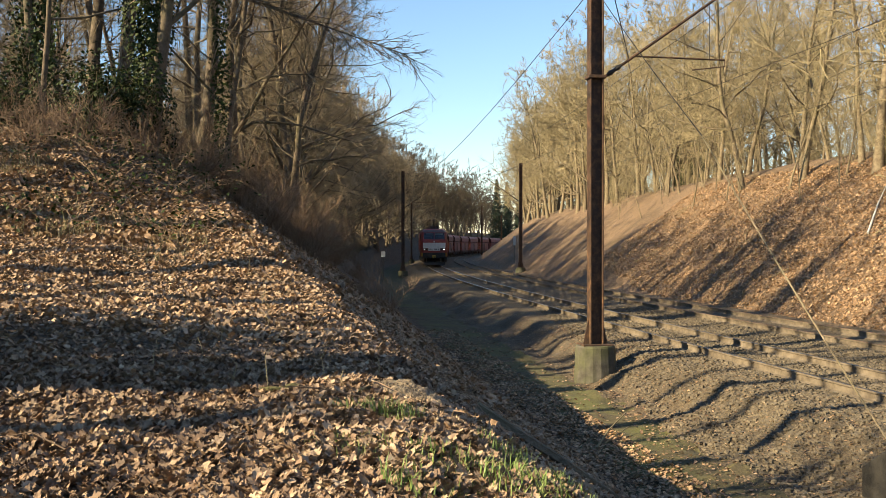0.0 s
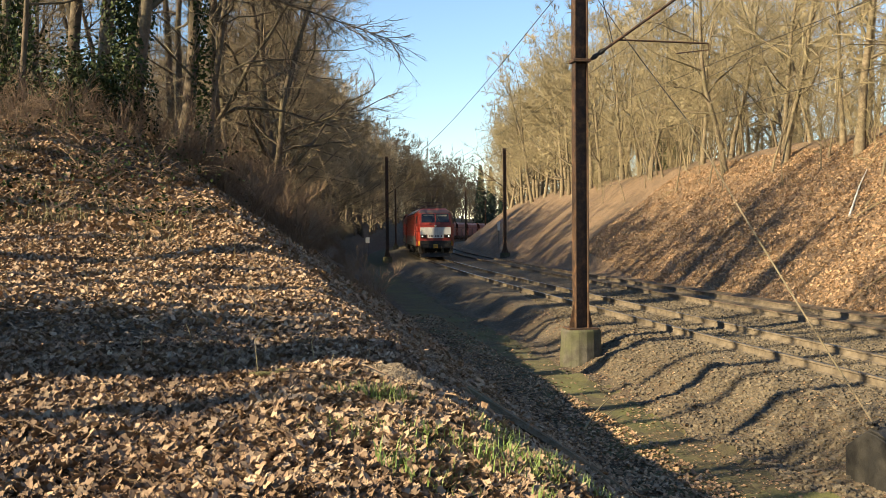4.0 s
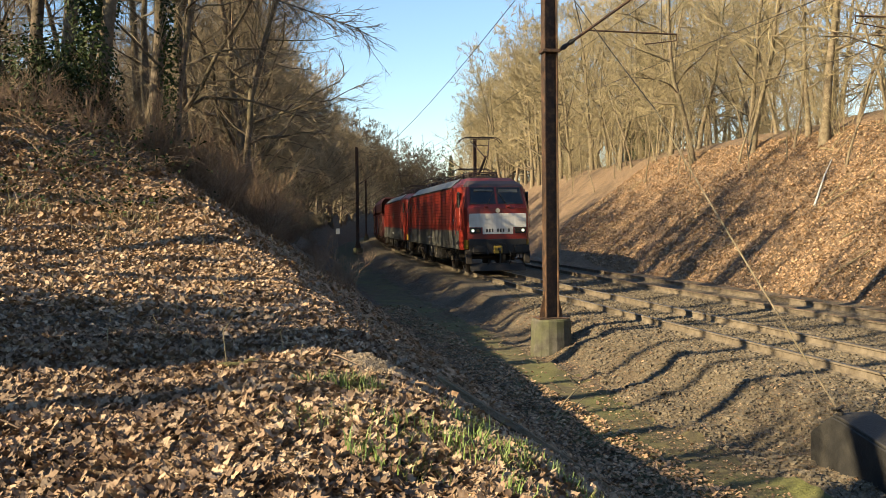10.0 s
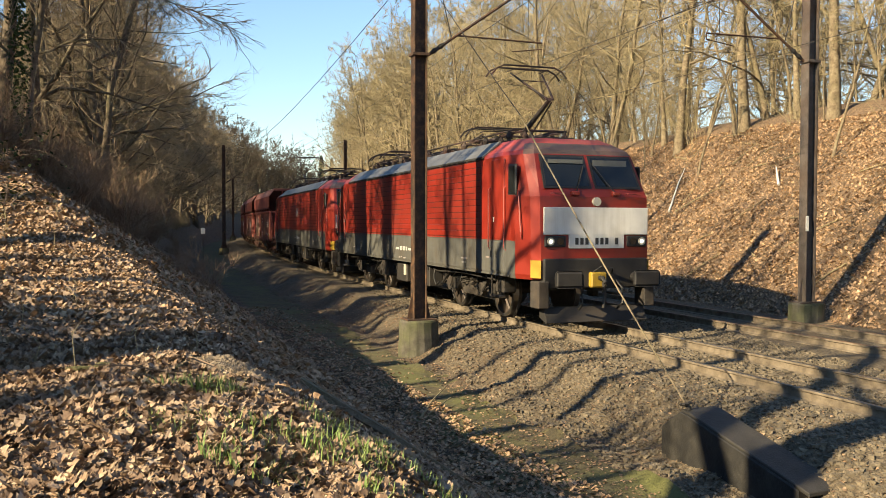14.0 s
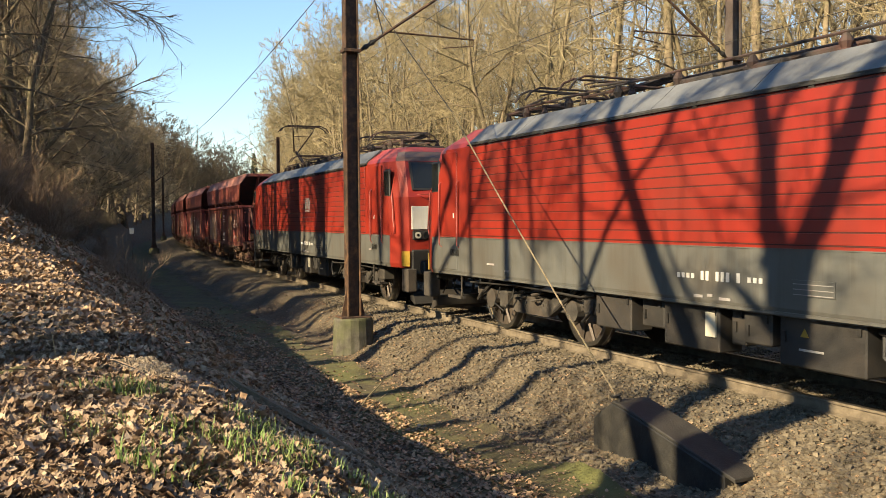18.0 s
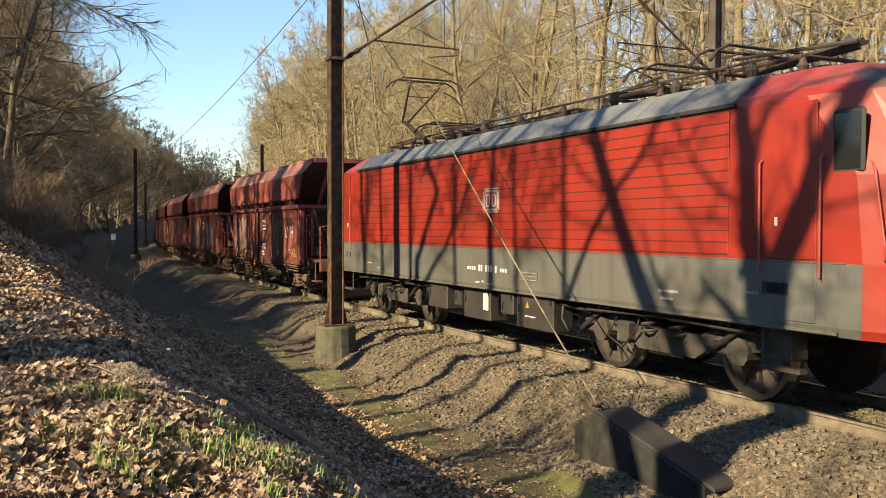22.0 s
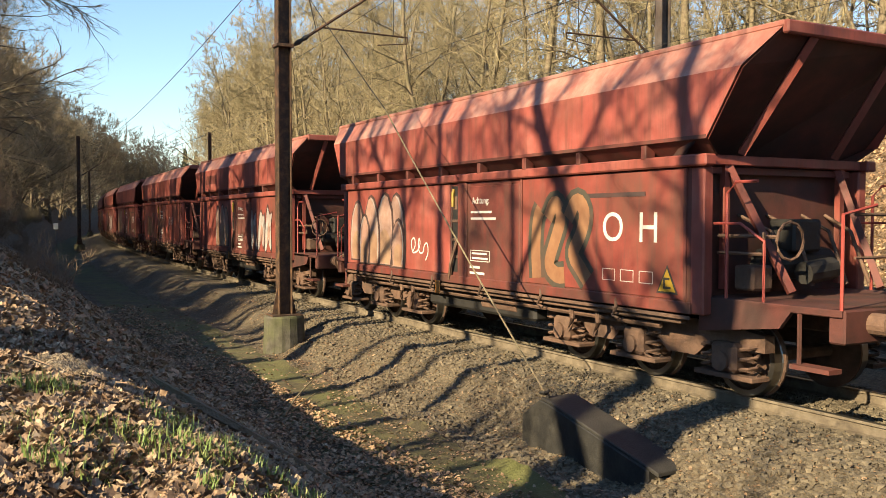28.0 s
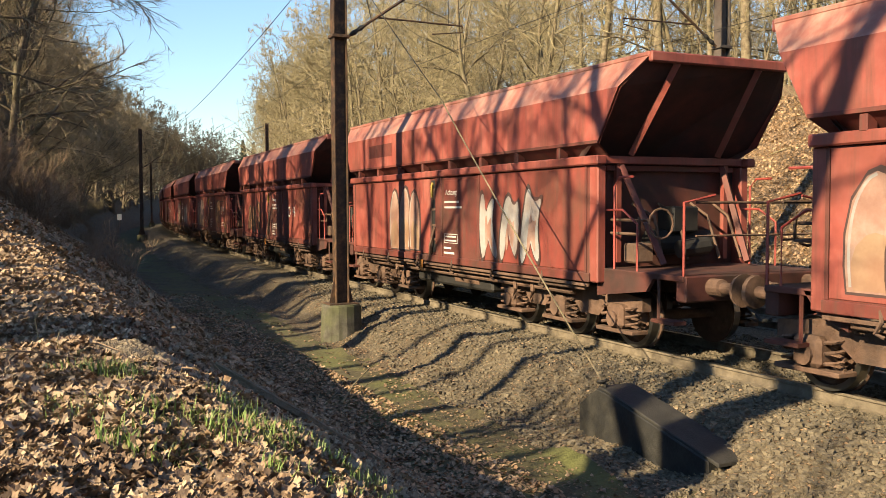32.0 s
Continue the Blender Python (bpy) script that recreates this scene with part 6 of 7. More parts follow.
        part("handbrake_wheel", tubed([(rim - e * 0.2 + 0.0, -0.9 + 0.22 * math.cos(k * 0.524), 1.9 + 0.22 * math.sin(k * 0.524)) for k in range(13)], 0.018, 5), M["wagon_under"], W)
        for y in (-1.32, 1.32):
            part("grab_rail", tubed([(rim - e * 0.75, y, 1.2), (rim - e * 0.75, y, 2.45), (rim - e * 0.62, y, 2.58), (rim - e * 0.3, y, 2.58)], 0.02, 6), M["handrail"], W)
            part("grab_rail", tubed([(e * 6.86, y, 1.2), (e * 6.86, y, 2.2), (e * 6.86, y * 0.6, 2.3)], 0.02, 6), M["handrail"], W)
            part("buffer", tubed([(e * 6.88, y * 0.66, 1.06), (e * 7.1, y * 0.66, 1.06), (e * 7.12, y * 0.66, 1.06), (e * 7.43, y * 0.66, 1.06), (e * 7.45, y * 0.66, 1.06), (e * 7.5, y * 0.66, 1.06)], [0.12, 0.12, 0.08, 0.08, 0.21, 0.22], 14), M["wagon_under"], W, "round steel buffer")
            part("step", boxed(min(e * 6.3, e * 6.8), max(e * 6.3, e * 6.8), y - 0.1, y + 0.1, 0.55, 0.6), M["wagon_low"], W)
            part("step_hanger", tubed([(e * 6.35, y, 1.15), (e * 6.35, y, 0.58)], 0.025, 5), M["wagon_low"], W)
            bm = bmesh.new()
            prism(bm, [(rim - e * 1.15, 1.2), (e * 6.3, 1.2), (e * 6.1, 0.95), (rim - e * 1.15, 0.8)], y - 0.03, y + 0.03)
            part("side_plate", bm, M["wagon_end"], W)
        part("rear_rail", tubed([(e * 6.84, -1.1, 2.2), (e * 6.84, 1.1, 2.2)], 0.02, 6), M["wagon_under"], W)
        part("rear_rail", tubed([(e * 6.84, -1.1, 1.75), (e * 6.84, 1.1, 1.75)], 0.016, 6), M["wagon_under"], W)
        for y in (-0.7, -0.2, 0.45, 0.9):
            part("control_rod", tubed([(rim - e * 1.15, y, 2.2), (rim - e * 0.7, y * 0.9, 2.0), (rim - e * 0.45, y * 0.95, 1.35)], 0.025, 5), M["wagon_under"], W)
        part("gear_box", boxed(min(rim - e * 1.0, rim - e * 0.6), max(rim - e * 1.0, rim - e * 0.6), -0.35, 0.15, 1.75, 2.15, 0.03), M["dark"], W)
        part("gear_box", boxed(min(rim - e * 0.9, rim - e * 0.6), max(rim - e * 0.9, rim - e * 0.6), -1.05, -0.7, 1.3, 1.6, 0.03), M["wagon_under"], W)
        for y in (-1.32, 1.32):
            part("grab_rail", tubed([(rim - e * 0.2, y, 1.2), (rim - e * 0.2, y, 1.9), (rim - e * 0.55, y, 2.1), (rim - e * 0.95, y, 2.1)], 0.018, 6), M["handrail"], W)
        part("draw_hook", tubed([(e * 6.9, 0, 1.06), (e * 7.2, 0, 1.06), (e * 7.3, 0, 0.95)], [0.06, 0.05, 0.035], 8), M["wagon_under"], W)
        part("brake_hose", tubed([(e * 6.9, -0.4, 0.95), (e * 7.15, -0.42, 0.75), (e * 7.35, -0.42, 0.62), (e * 7.5, -0.4, 0.66)], 0.024, 6), M["black"], W)
        wagon_bogie(W, 3.55 if e == 1 else -4.75)
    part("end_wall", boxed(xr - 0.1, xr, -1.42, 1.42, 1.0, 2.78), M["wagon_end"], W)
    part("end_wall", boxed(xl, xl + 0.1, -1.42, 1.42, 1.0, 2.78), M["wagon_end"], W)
    part("centre_sill", boxed(-6.7, 6.7, -0.28, 0.28, 0.82, 1.08, 0.02), M["wagon_under"], W)
    for s in (-1, 1):
        for x in (-3.4, -2.9, 2.3, 2.9):
            part("lever_gear", tubed([(x, s * 1.3, 0.95), (x + 0.1, s * 1.36, 0.7), (x - 0.05, s * 1.3, 0.5)], 0.04, 6), M["wagon_under"], W)
        part("shaft", tubed([(-5.0, s * 1.3, 0.78), (4.2, s * 1.3, 0.78)], 0.04, 6), M["wagon_under"], W)
        part("brake_reservoir", tubed([(-0.4, s * 1.05, 0.72), (0.7, s * 1.05, 0.72)], 0.19, 12), M["wagon_under"], W)
    part("hopper_floor", boxed(bl + 0.1, br - 0.1, -1.25, 1.25, 2.70, 2.78), M["wagon_low"], W)
    part("discharge_chute", boxed(-2.4, 1.2, -1.2, 1.2, 0.5, 1.02, 0.05), M["dark"], W)
    return W


def blob(parent, name, outline, y, mat, label=""):
    """A flat painted patch on the side towards the eye."""
    bm = bmesh.new()
    f = bm.faces.new([bm.verts.new((x, y, z)) for x, z in outline])
    bmesh.ops.recalc_face_normals(bm, faces=bm.faces)
    if f.normal.y > 0:
        f.normal_flip()
    part(name, bm, mat, parent, label)


def ribbon(pts, width):
    """Outline of a painted stroke of one width along points in x and z, with rounded ends."""
    n = len(pts)
    lefts, rights = [], []
    for i, (x, z) in enumerate(pts):
        p, q = pts[max(i - 1, 0)], pts[min(i + 1, n - 1)]
        L = math.hypot(q[0] - p[0], q[1] - p[1]) or 1
        nx, nz = -(q[1] - p[1]) / L * width / 2, (q[0] - p[0]) / L * width / 2
        lefts.append((x + nx, z + nz))
        rights.append((x - nx, z - nz))
    return lefts, rights


def stroke(parent, name, pts, width, y, mat):
    """One sprayed stroke: a flat strip of quads just off the plate."""
    for _ in range(2):
        pts = [pts[0]] + [tuple(p[i] * f + q[i] * (1 - f) for i in (0, 1)) for p, q in zip(pts, pts[1:]) for f in (0.75, 0.25)] + [pts[-1]]
    a, b = ribbon(pts, width)
    n = len(a)
    ob = raw(name, [(x, y, z) for x, z in a] + [(x, y, z) for x, z in b], [(i, i + 1, n + i + 1, n + i) for i in range(n - 1)], mat, parent)
    return ob


def petal(cx, z0, z1, w, lean=0.0):
    """A pointed arch, as bubble letters have them."""
    h = z1 - z0
    side = [(-0.50, 0.0), (-0.58, 0.22), (-0.60, 0.48), (-0.50, 0.76), (-0.22, 0.96), (0.0, 1.0)]
    out = side + [(-x, f) for x, f in side[-2::-1]]
    return [(cx + x * w + lean * f * h, z0 + f * h) for x, f in out]


def paint_bubbles(W, rows, mat, y0=-1.4955):
    """Bubble lettering too distorted to read: pointed lobes, rows of (middle, foot, top, width, lean)."""
    for k, (cx, z0, z1, w, lean) in enumerate(rows):
        y = y0 - 0.0012 * k
        blob(W, "graffiti_outline", petal(cx + 0.03, z0 - 0.03, z1 + 0.06, w + 0.10, lean), y, M["spray_dark"])
        blob(W, "graffiti_fill", petal(cx, z0, z1, w, lean), y - 0.0003, mat)
        blob(W, "graffiti_shade", petal(cx + 0.02, z0 + 0.02, z0 + (z1 - z0) * 0.5, w * 0.8, lean), y - 0.0006, M["spray_tan"])
        edge = petal(cx, z0 + 0.05, z1 - 0.03, w * 0.86, lean)
        stroke(W, "graffiti_shine", edge[5:] if k % 2 else edge[:6], 0.035, y - 0.0009, M["spray_white"])


def paint_strokes(W, lines, width, mat, y0=-1.4955):
    """Broad curved strokes, each with a dark outline."""
    for k, line in enumerate(lines):
        stroke(W, "graffiti_outline", line, width + 0.17, y0 - 0.0012 * k, M["spray_olive"])
        stroke(W, "graffiti_fill", line, width, y0 - 0.0005 - 0.0012 * k, mat)


def paint_tag(W, x0, mat, z0=1.75, wide=1.0):
    """Spiky lettering too distorted to read."""
    shapes = [[(0, -0.55), (0.22, -0.55), (0.26, -0.05), (0.5, -0.55), (0.74, -0.5), (0.42, 0.1), (0.62, 0.6), (0.34, 0.5), (0.22, 0.2), (0.16, 0.75), (-0.05, 0.5)],
              [(0.72, -0.5), (0.95, -0.6), (1.02, 0.2), (1.2, -0.4), (1.42, -0.5), (1.5, 0.62), (1.28, 0.35), (1.1, 0.7), (0.86, 0.3)],
              [(1.45, -0.55), (1.7, -0.58), (1.78, 0.0), (2.0, -0.52), (2.2, -0.5), (2.05, 0.15), (2.3, 0.62), (1.95, 0.42), (1.8, 0.85), (1.62, 0.3)]]
    for k, sh in enumerate(shapes):
        for _ in range(2):
            sh = [tuple(p[i] * f + q[i] * (1 - f) for i in (0, 1)) for p, q in zip(sh, sh[1:] + sh[:1]) for f in (0.7, 0.3)]
        cx, cz = sum(p[0] for p in sh) / len(sh), sum(p[1] for p in sh) / len(sh)
        blob(W, "graffiti_outline", [(x0 + wide * (cx + (x - cx) * 1.16), z0 + cz + (z - cz) * 1.13) for x, z in sh], -1.5025 - 0.0012 * k, M["spray_dark"])
        blob(W, "graffiti_fill", [(x0 + wide * x, z0 + z) for x, z in sh], -1.5031 - 0.0012 * k, mat)
        blob(W, "graffiti_shade", [(x0 + wide * (cx + (x - cx) * 0.45 + 0.03), z0 + cz - 0.1 + (z - cz) * 0.5) for x, z in sh], -1.5037 - 0.0012 * k, M["spray_pink"])


def letter_wagon(W, style):
    face = lambda x, z, y=-1.5035: Matrix.Translation((x, y, z)) @ Matrix.Rotation(math.pi / 2, 4, "X")
    words("warning", "Achtung:", 0.155, M["letter"], W, face(0.02, 2.45))
    for k, w in enumerate((0.42, 0.50)):
        part("warning_line", boxed(-0.30, -0.30 + w * 1.6, -1.5035, -1.498, 2.24 - k * 0.11, 2.278 - k * 0.11), M["letter"], W)
    bm = bmesh.new()
    for a in ((-0.32, 0.32, 1.60, 1.612), (-0.32, 0.32, 1.42, 1.432), (-0.32, -0.308, 1.42, 1.612), (0.308, 0.32, 1.42, 1.612), (-0.26, 0.22, 1.54, 1.57), (-0.26, 0.25, 1.46, 1.49)):
        box(bm, a[0], a[1], -1.5035, -1.498, a[2], a[3])
    part("data_frame", bm, M["letter"], W, "white framed data lines")
    part("data_line", boxed(-0.33, 0.0, -1.5035, -1.498, 1.30, 1.34), M["letter"], W)
    part("data_line", boxed(-0.33, 0.15, -1.5035, -1.498, 1.20, 1.24), M["letter"], W)
    if style == 0:
        words("marking", "O", 0.56, M["letter"], W, face(3.46, 2.02, -1.4965))
        words("marking", "H", 0.56, M["letter"], W, face(4.16, 2.02, -1.4965))
        paint_bubbles(W, [(-5.33, 1.25, 2.5, 0.56, 0.05), (-3.27, 1.17, 2.62, 0.62, -0.02), (-3.9, 1.2, 2.64, 0.66, 0.05), (-4.45, 1.2, 2.6, 0.58, -0.06), (-4.9, 1.19, 2.2, 0.42, 0.02), (-3.2, 1.18, 2.1, 0.44, 0.0)], M["spray_pink"])
        stroke(W, "tag", [(-2.55, 1.5), (-2.62, 1.72), (-2.45, 1.8), (-2.42, 1.6), (-2.58, 1.48), (-2.35, 1.5), (-2.2, 1.66), (-2.28, 1.82), (-2.3, 1.5), (-2.1, 1.48), (-2.05, 1.66), (-1.92, 1.7), (-1.88, 1.5), (-2.0, 1.36)], 0.03, -1.4965, M["letter"])
        digits = [[(0, 0), (-0.04, 0.46), (0, 0.9), (0.1, 1.05)], [(0.28, 0.9), (0.45, 1.18), (0.65, 0.95), (0.45, 0.55), (0.28, 0.2), (0.5, 0.06), (0.7, 0.08)], [(0.78, 0.9), (0.98, 1.2), (1.2, 1.0), (1.08, 0.65), (0.86, 0.4), (1.08, 0.2), (1.24, 0.04)]]
        paint_strokes(W, [[(1.68 + x, 1.25 + z) for x, z in line] for line in digits], 0.24, M["spray_orange"])
        bm = bmesh.new()
        prism(bm, [(4.32, 1.22), (4.70, 1.22), (4.51, 1.58)], -1.499, -1.494)
        tri = part("warning_triangle", bm, M["number"], W, "yellow warning triangle with a dark sign")
        bm = bmesh.new()
        prism(bm, [(4.36, 1.245), (4.66, 1.245), (4.51, 1.53)], -1.502, -1.4975)
        part("face", bm, M["yellow"], tri)
        bm = bmesh.new()
        for x0, x1, z0, z1 in ((4.45, 4.58, 1.28, 1.31), (4.45, 4.48, 1.31, 1.39), (4.45, 4.56, 1.39, 1.42)):
            box(bm, x0, x1, -1.505, -1.5005, z0, z1)
        part("sign", bm, M["number"], tri)
        for x in (3.25, 3.62, 3.99):
            bm = bmesh.new()
            for a in ((x, x + 0.26, 1.47, 1.478), (x, x + 0.26, 1.32, 1.328), (x, x + 0.008, 1.32, 1.478), (x + 0.252, x + 0.26, 1.32, 1.478)):
                box(bm, a[0], a[1], -1.4975, -1.492, a[2], a[3])
            part("stencil", bm, M["letter"], W)
        part("scribble", boxed(2.75, 4.1, -1.4975, -1.492, 2.44, 2.50), M["spray_dark"], W)
    elif style == 1:
        paint_tag(W, 1.3, M["spray_white"])
        paint_bubbles(W, [(-3.1, 1.2, 2.55, 0.5, 0.0), (-2.5, 1.2, 2.6, 0.56, 0.04), (-1.9, 1.22, 2.5, 0.5, -0.03)], M["spray_pink"])
        part("faded_lettering", boxed(-4.6, -3.1, -1.5665, -1.5625, 3.36, 3.66), M["wagon_low"], W)
    else:
        words("marking", "O", 0.5, M["letter"], W, face(2.2, 2.0, -1.4965))
        words("marking", "H", 0.5, M["letter"], W, face(2.85, 2.0, -1.4965))
        paint_strokes(W, [[(-4.6, 1.3), (-4.5, 1.9), (-4.3, 2.2), (-4.1, 1.7), (-4.2, 1.3)], [(-3.7, 2.2), (-3.8, 1.6), (-3.5, 1.3), (-3.3, 1.7), (-3.4, 2.2)], [(-2.9, 2.1), (-2.6, 2.3), (-2.5, 1.8), (-2.9, 1.5), (-2.5, 1.25)]], 0.2, M["spray_orange"])


def front_at(t):
    """Length from abreast of the eye to the first buffer."""
    return float(np.interp(t, TT, FF))


# the head's way along the line, smoothed between known places
_T = np.array([0, 2, 4, 6, 9, 13, 14.5, 17, 19, 21, 24, 27, 29, 32.0])
_F = np.array([94.0, 81.6, 69.4, 57.6, 41.0, 21.2, 14.8, 4.9, -3.3, -10.1, -19.3, -29.4, -35.75, -44.32])
_poly = np.polynomial.chebyshev.Chebyshev.fit(_T, _F, 6)
TT = np.linspace(0, 32, 641)
FF = _poly(TT)


def vehicle_pose(t, centre, pivot):
    """Pose of a vehicle whose middle runs centre metres behind the head."""
    s = front_at(t) + centre
    a, b = along(s - pivot), along(s + pivot)
    mx, my = (a[0] + b[0]) / 2, (a[1] + b[1]) / 2
    return pose(mx, my, 0, 0, 0, math.degrees(math.atan2(a[1] - b[1], a[0] - b[0])))


TRAIN = []


def build_train():
    one = loco(1, 0)
    tagged(one, "red and grey electric locomotive with white front panel, leading the train", "locomotive", "locomotives")
    two = loco(-1, 1)
    tagged(two, "red and grey electric locomotive coupled as second engine", "locomotive", "locomotives")
    TRAIN.append((one, LOCO_LEN / 2, 4.95))
    TRAIN.append((two, LOCO_LEN * 1.5, 4.95))
    first = hopper_wagon()
    label = "faded red steel hopper wagon with sloping funnel ends"
    tagged(first, label, "hopper wagon", "hopper wagons of the train")
    for k in range(WAGONS):
        w = first if k == 0 else copy_thing(first, Matrix())
        TRAIN.append((w, LOCO_LEN * 2 + WAGON_LEN * (k + 0.5), 5.0))
    looks = ("faded red steel hopper wagon with pink bubble graffiti and white letters", "faded red steel hopper wagon with spiky grey graffiti", "faded red steel hopper wagon with white letters and dull graffiti")
    for k in range(6):
        letter_wagon(TRAIN[2 + k][0], k % 3)
        tagged(TRAIN[2 + k][0], looks[k % 3])


build_train()


def turn_rows(centre, radius):
    """Poses of an axle that rolls with the train, in its bogie's space."""
    rows_, t = [], 0.0
    while t < 32.0:
        rows_.append(t)
        speed = (front_at(t) - front_at(min(t + 0.1, 32.0))) / 0.1 if t < 31.9 else 3.0
        t += min(0.4, 1.2 / max(1.0, speed / radius))
        t = round(t * FPS) / FPS
    rows_.append(32.0)
    return rows_


def motions():
    for k, (ob, centre, pivot) in enumerate(TRAIN):
        walk(ob, [(t, vehicle_pose(t, centre, pivot)) for t in np.arange(0, 32.01, 1.0)])
        if k > 4:
            continue
        for axle in [c for c in ob.children_recursive if c.name.startswith("wheelset")]:
            radius = axle.location.z
            x, z = axle.location.x, axle.location.z
            walk(axle, [(t, Matrix.Translation((x, 0, z)) @ Matrix.Rotation((front_at(0) - front_at(t)) / radius, 4, "Y")) for t in turn_rows(centre, radius)])


# ==== ground cover and small things ====
def scatter(n, seed, xr, yr, keep):
    """Random places within a stretch of the plan that pass keep(x, y, u, r)."""
    r = np.random.RandomState(seed)
    x, y = r.uniform(*xr, n), r.uniform(*yr, n)
    u = x - track_x(y)
    ok = keep(x, y, u, r.rand(n))
    return x[ok], y[ok], r


OAK = [(-1.0, 0.0), (-0.62, 0.26), (-0.50, 0.52), (-0.20, 0.30), (0.08, 0.66), (0.34, 0.34), (0.66, 0.46), (1.0, 0.0), (0.66, -0.46), (0.34, -0.34), (0.08, -0.66), (-0.20, -0.30), (-0.50, -0.52), (-0.62, -0.26)]
BLADE = [(-1.0, 0.0), (-0.4, 0.5), (0.4, 0.5), (1.0, 0.0), (0.4, -0.5), (-0.4, -0.5)]


def leaf_carpet(name, n, seed, xr, yr, keep, size, label, lift=0.02, upright=0.5, mat="leaf", outline=BLADE):
    """Curled dry leaves lying on the ground: six-cornered blades folded along the rib."""
    x, y, r = scatter(n, seed, xr, yr, keep)
    z = land(x, y)
    m = len(x)
    s = size * r.uniform(0.55, 1.35, m)
    a = r.uniform(0, 2 * np.pi, m)
    tilt, roll, curl = r.normal(0, upright, m), r.normal(0, upright, m), r.uniform(-0.1, 0.55, m)
    prof = np.array(outline)
    c = len(outline)
    jag = r.uniform(0.62, 1.32, (m, c))
    lx = prof[:, 0][None] * s[:, None] * 0.55 * jag
    ly = prof[:, 1][None] * s[:, None] * 0.75 * jag[:, ::-1]
    lz = (np.abs(prof[:, 1]) * 2 + 0.25 * (prof[:, 0] > 0.9))[None] * (curl * s)[:, None] * 0.5 * jag
    ca, sa = np.cos(a)[:, None], np.sin(a)[:, None]
    zz = lz + lx * np.sin(tilt)[:, None] + ly * np.sin(roll)[:, None]
    X = x[:, None] + lx * ca - ly * sa
    Y = y[:, None] + lx * sa + ly * ca
    zz = zz - np.minimum(0, zz.min(1) + lift)[:, None]
    Z = z[:, None] + zz + lift * r.uniform(0.0, 1.2, m)[:, None]
    v = np.stack([X, Y, Z], -1).reshape(-1, 3)
    base = (np.arange(m) * c)[:, None]
    f = np.concatenate([base + np.array(q)[None] for q in (list(range(c // 2 + 1)), [0] + list(range(c // 2, c)))], 0)
    ob = raw(name, v.tolist(), f.tolist(), M[mat])
    tagged(ob, label, "leaves", kind="stuff")


shoulder = lambda x, y, u, q: (u < -5.8) & (q < 1.4 / (1 + (np.hypot(x, y) / 4.2) ** 2)) & (np.abs(x) < 0.60 * y + 0.7) & (np.hypot(x + 0.15, y - 4.72) > 0.20)
leaf_carpet("leaf_litter", 430000, 1, (-8, 4.0), (2.2, 15), shoulder, 0.026, "curled dry brown oak leaves covering the path shoulder", upright=0.8, lift=0.012)
leaf_carpet("leaf_litter", 16000, 5, (-5, 2.0), (2.8, 11), lambda x, y, u, q: (u < -7.0) & (q < 1.5 / (1 + (y / 5) ** 2)), 0.040, "large pale dry oak leaves lying on top of the litter", upright=0.45, lift=0.018, mat="leaf_pale", outline=OAK)
leaf_carpet("leaf_litter", 7000, 14, (-0.7, 1.9), (2.5, 5.6), lambda x, y, u, q: u < -6.9, 0.036, "pale dry oak leaves among the grass at the edge of the path", upright=0.5, lift=0.022, mat="leaf_pale", outline=OAK)
leaf_carpet("leaf_litter", 90000, 8, (-3.6, 2.3), (2.2, 5.8), lambda x, y, u, q: (u < -6.6) & (np.abs(x) < 0.60 * y + 0.7) & (np.hypot(x + 0.15, y - 4.72) > 0.17 + 0.1 * q), 0.031, "lobed dry brown oak leaves strewn over the path shoulder", upright=0.8, lift=0.016, outline=OAK)
leaf_carpet("leaf_litter", 60000, 10, (-9, 3), (6.5, 17), lambda x, y, u, q: (u < -6.6) & (np.abs(x) < 0.60 * y + 0.5), 0.040, "sunlit dry brown leaves on the upper path shoulder", upright=0.7, mat="leaf_pale")
leaf_carpet("leaf_litter", 70000, 12, (-9, 3), (6.5, 17), lambda x, y, u, q: (u < -6.6) & (np.abs(x) < 0.60 * y + 0.5), 0.040, "orange brown dry leaves on the upper path shoulder", upright=0.7, mat="leaf_bank")
leaf_carpet("leaf_litter", 90000, 2, (-14, 1), (12, 34), lambda x, y, u, q: (u < -6.0) & (q < 1.15 - y / 40), 0.075, "dry brown leaves on the wooded slope", upright=0.6, mat="leaf_bank")
leaf_carpet("leaf_litter", 110000, 9, (-1, 6), (3.0, 30), lambda x, y, u, q: (u < -4.6) & (u > -8.6) & (q < 1.3 / (1 + (y / 15) ** 2)), 0.045, "dull brown leaves lying on the shaded slope of the ditch", upright=0.45, lift=0.014, mat="leaf_bank")
leaf_carpet("leaf_litter", 40000, 3, (0, 7), (3.5, 30), lambda x, y, u, q: (u < -2.2) & (u > -6.4) & (q < 0.16 + 0.6 * (u < -5)), 0.05, "scattered dry leaves in the ditch", upright=0.3)
leaf_carpet("leaf_litter", 230000, 4, (10, 28), (10, 58), lambda x, y, u, q: (u > 6.6) & (u < 15.3) & (q < 1.25 - y / 75), 0.072, "orange brown dry leaves on the sunlit bank", upright=0.75, mat="leaf_bank")

leaf_carpet("leaf_litter", 30000, 6, (3, 8.5), (4, 26), lambda x, y, u, q: (u < -1.1) & (u > -4.6) & (q < 0.7), 0.032, "small dry leaves caught on the ballast shoulder", upright=0.3, lift=0.012, mat="leaf_bank")


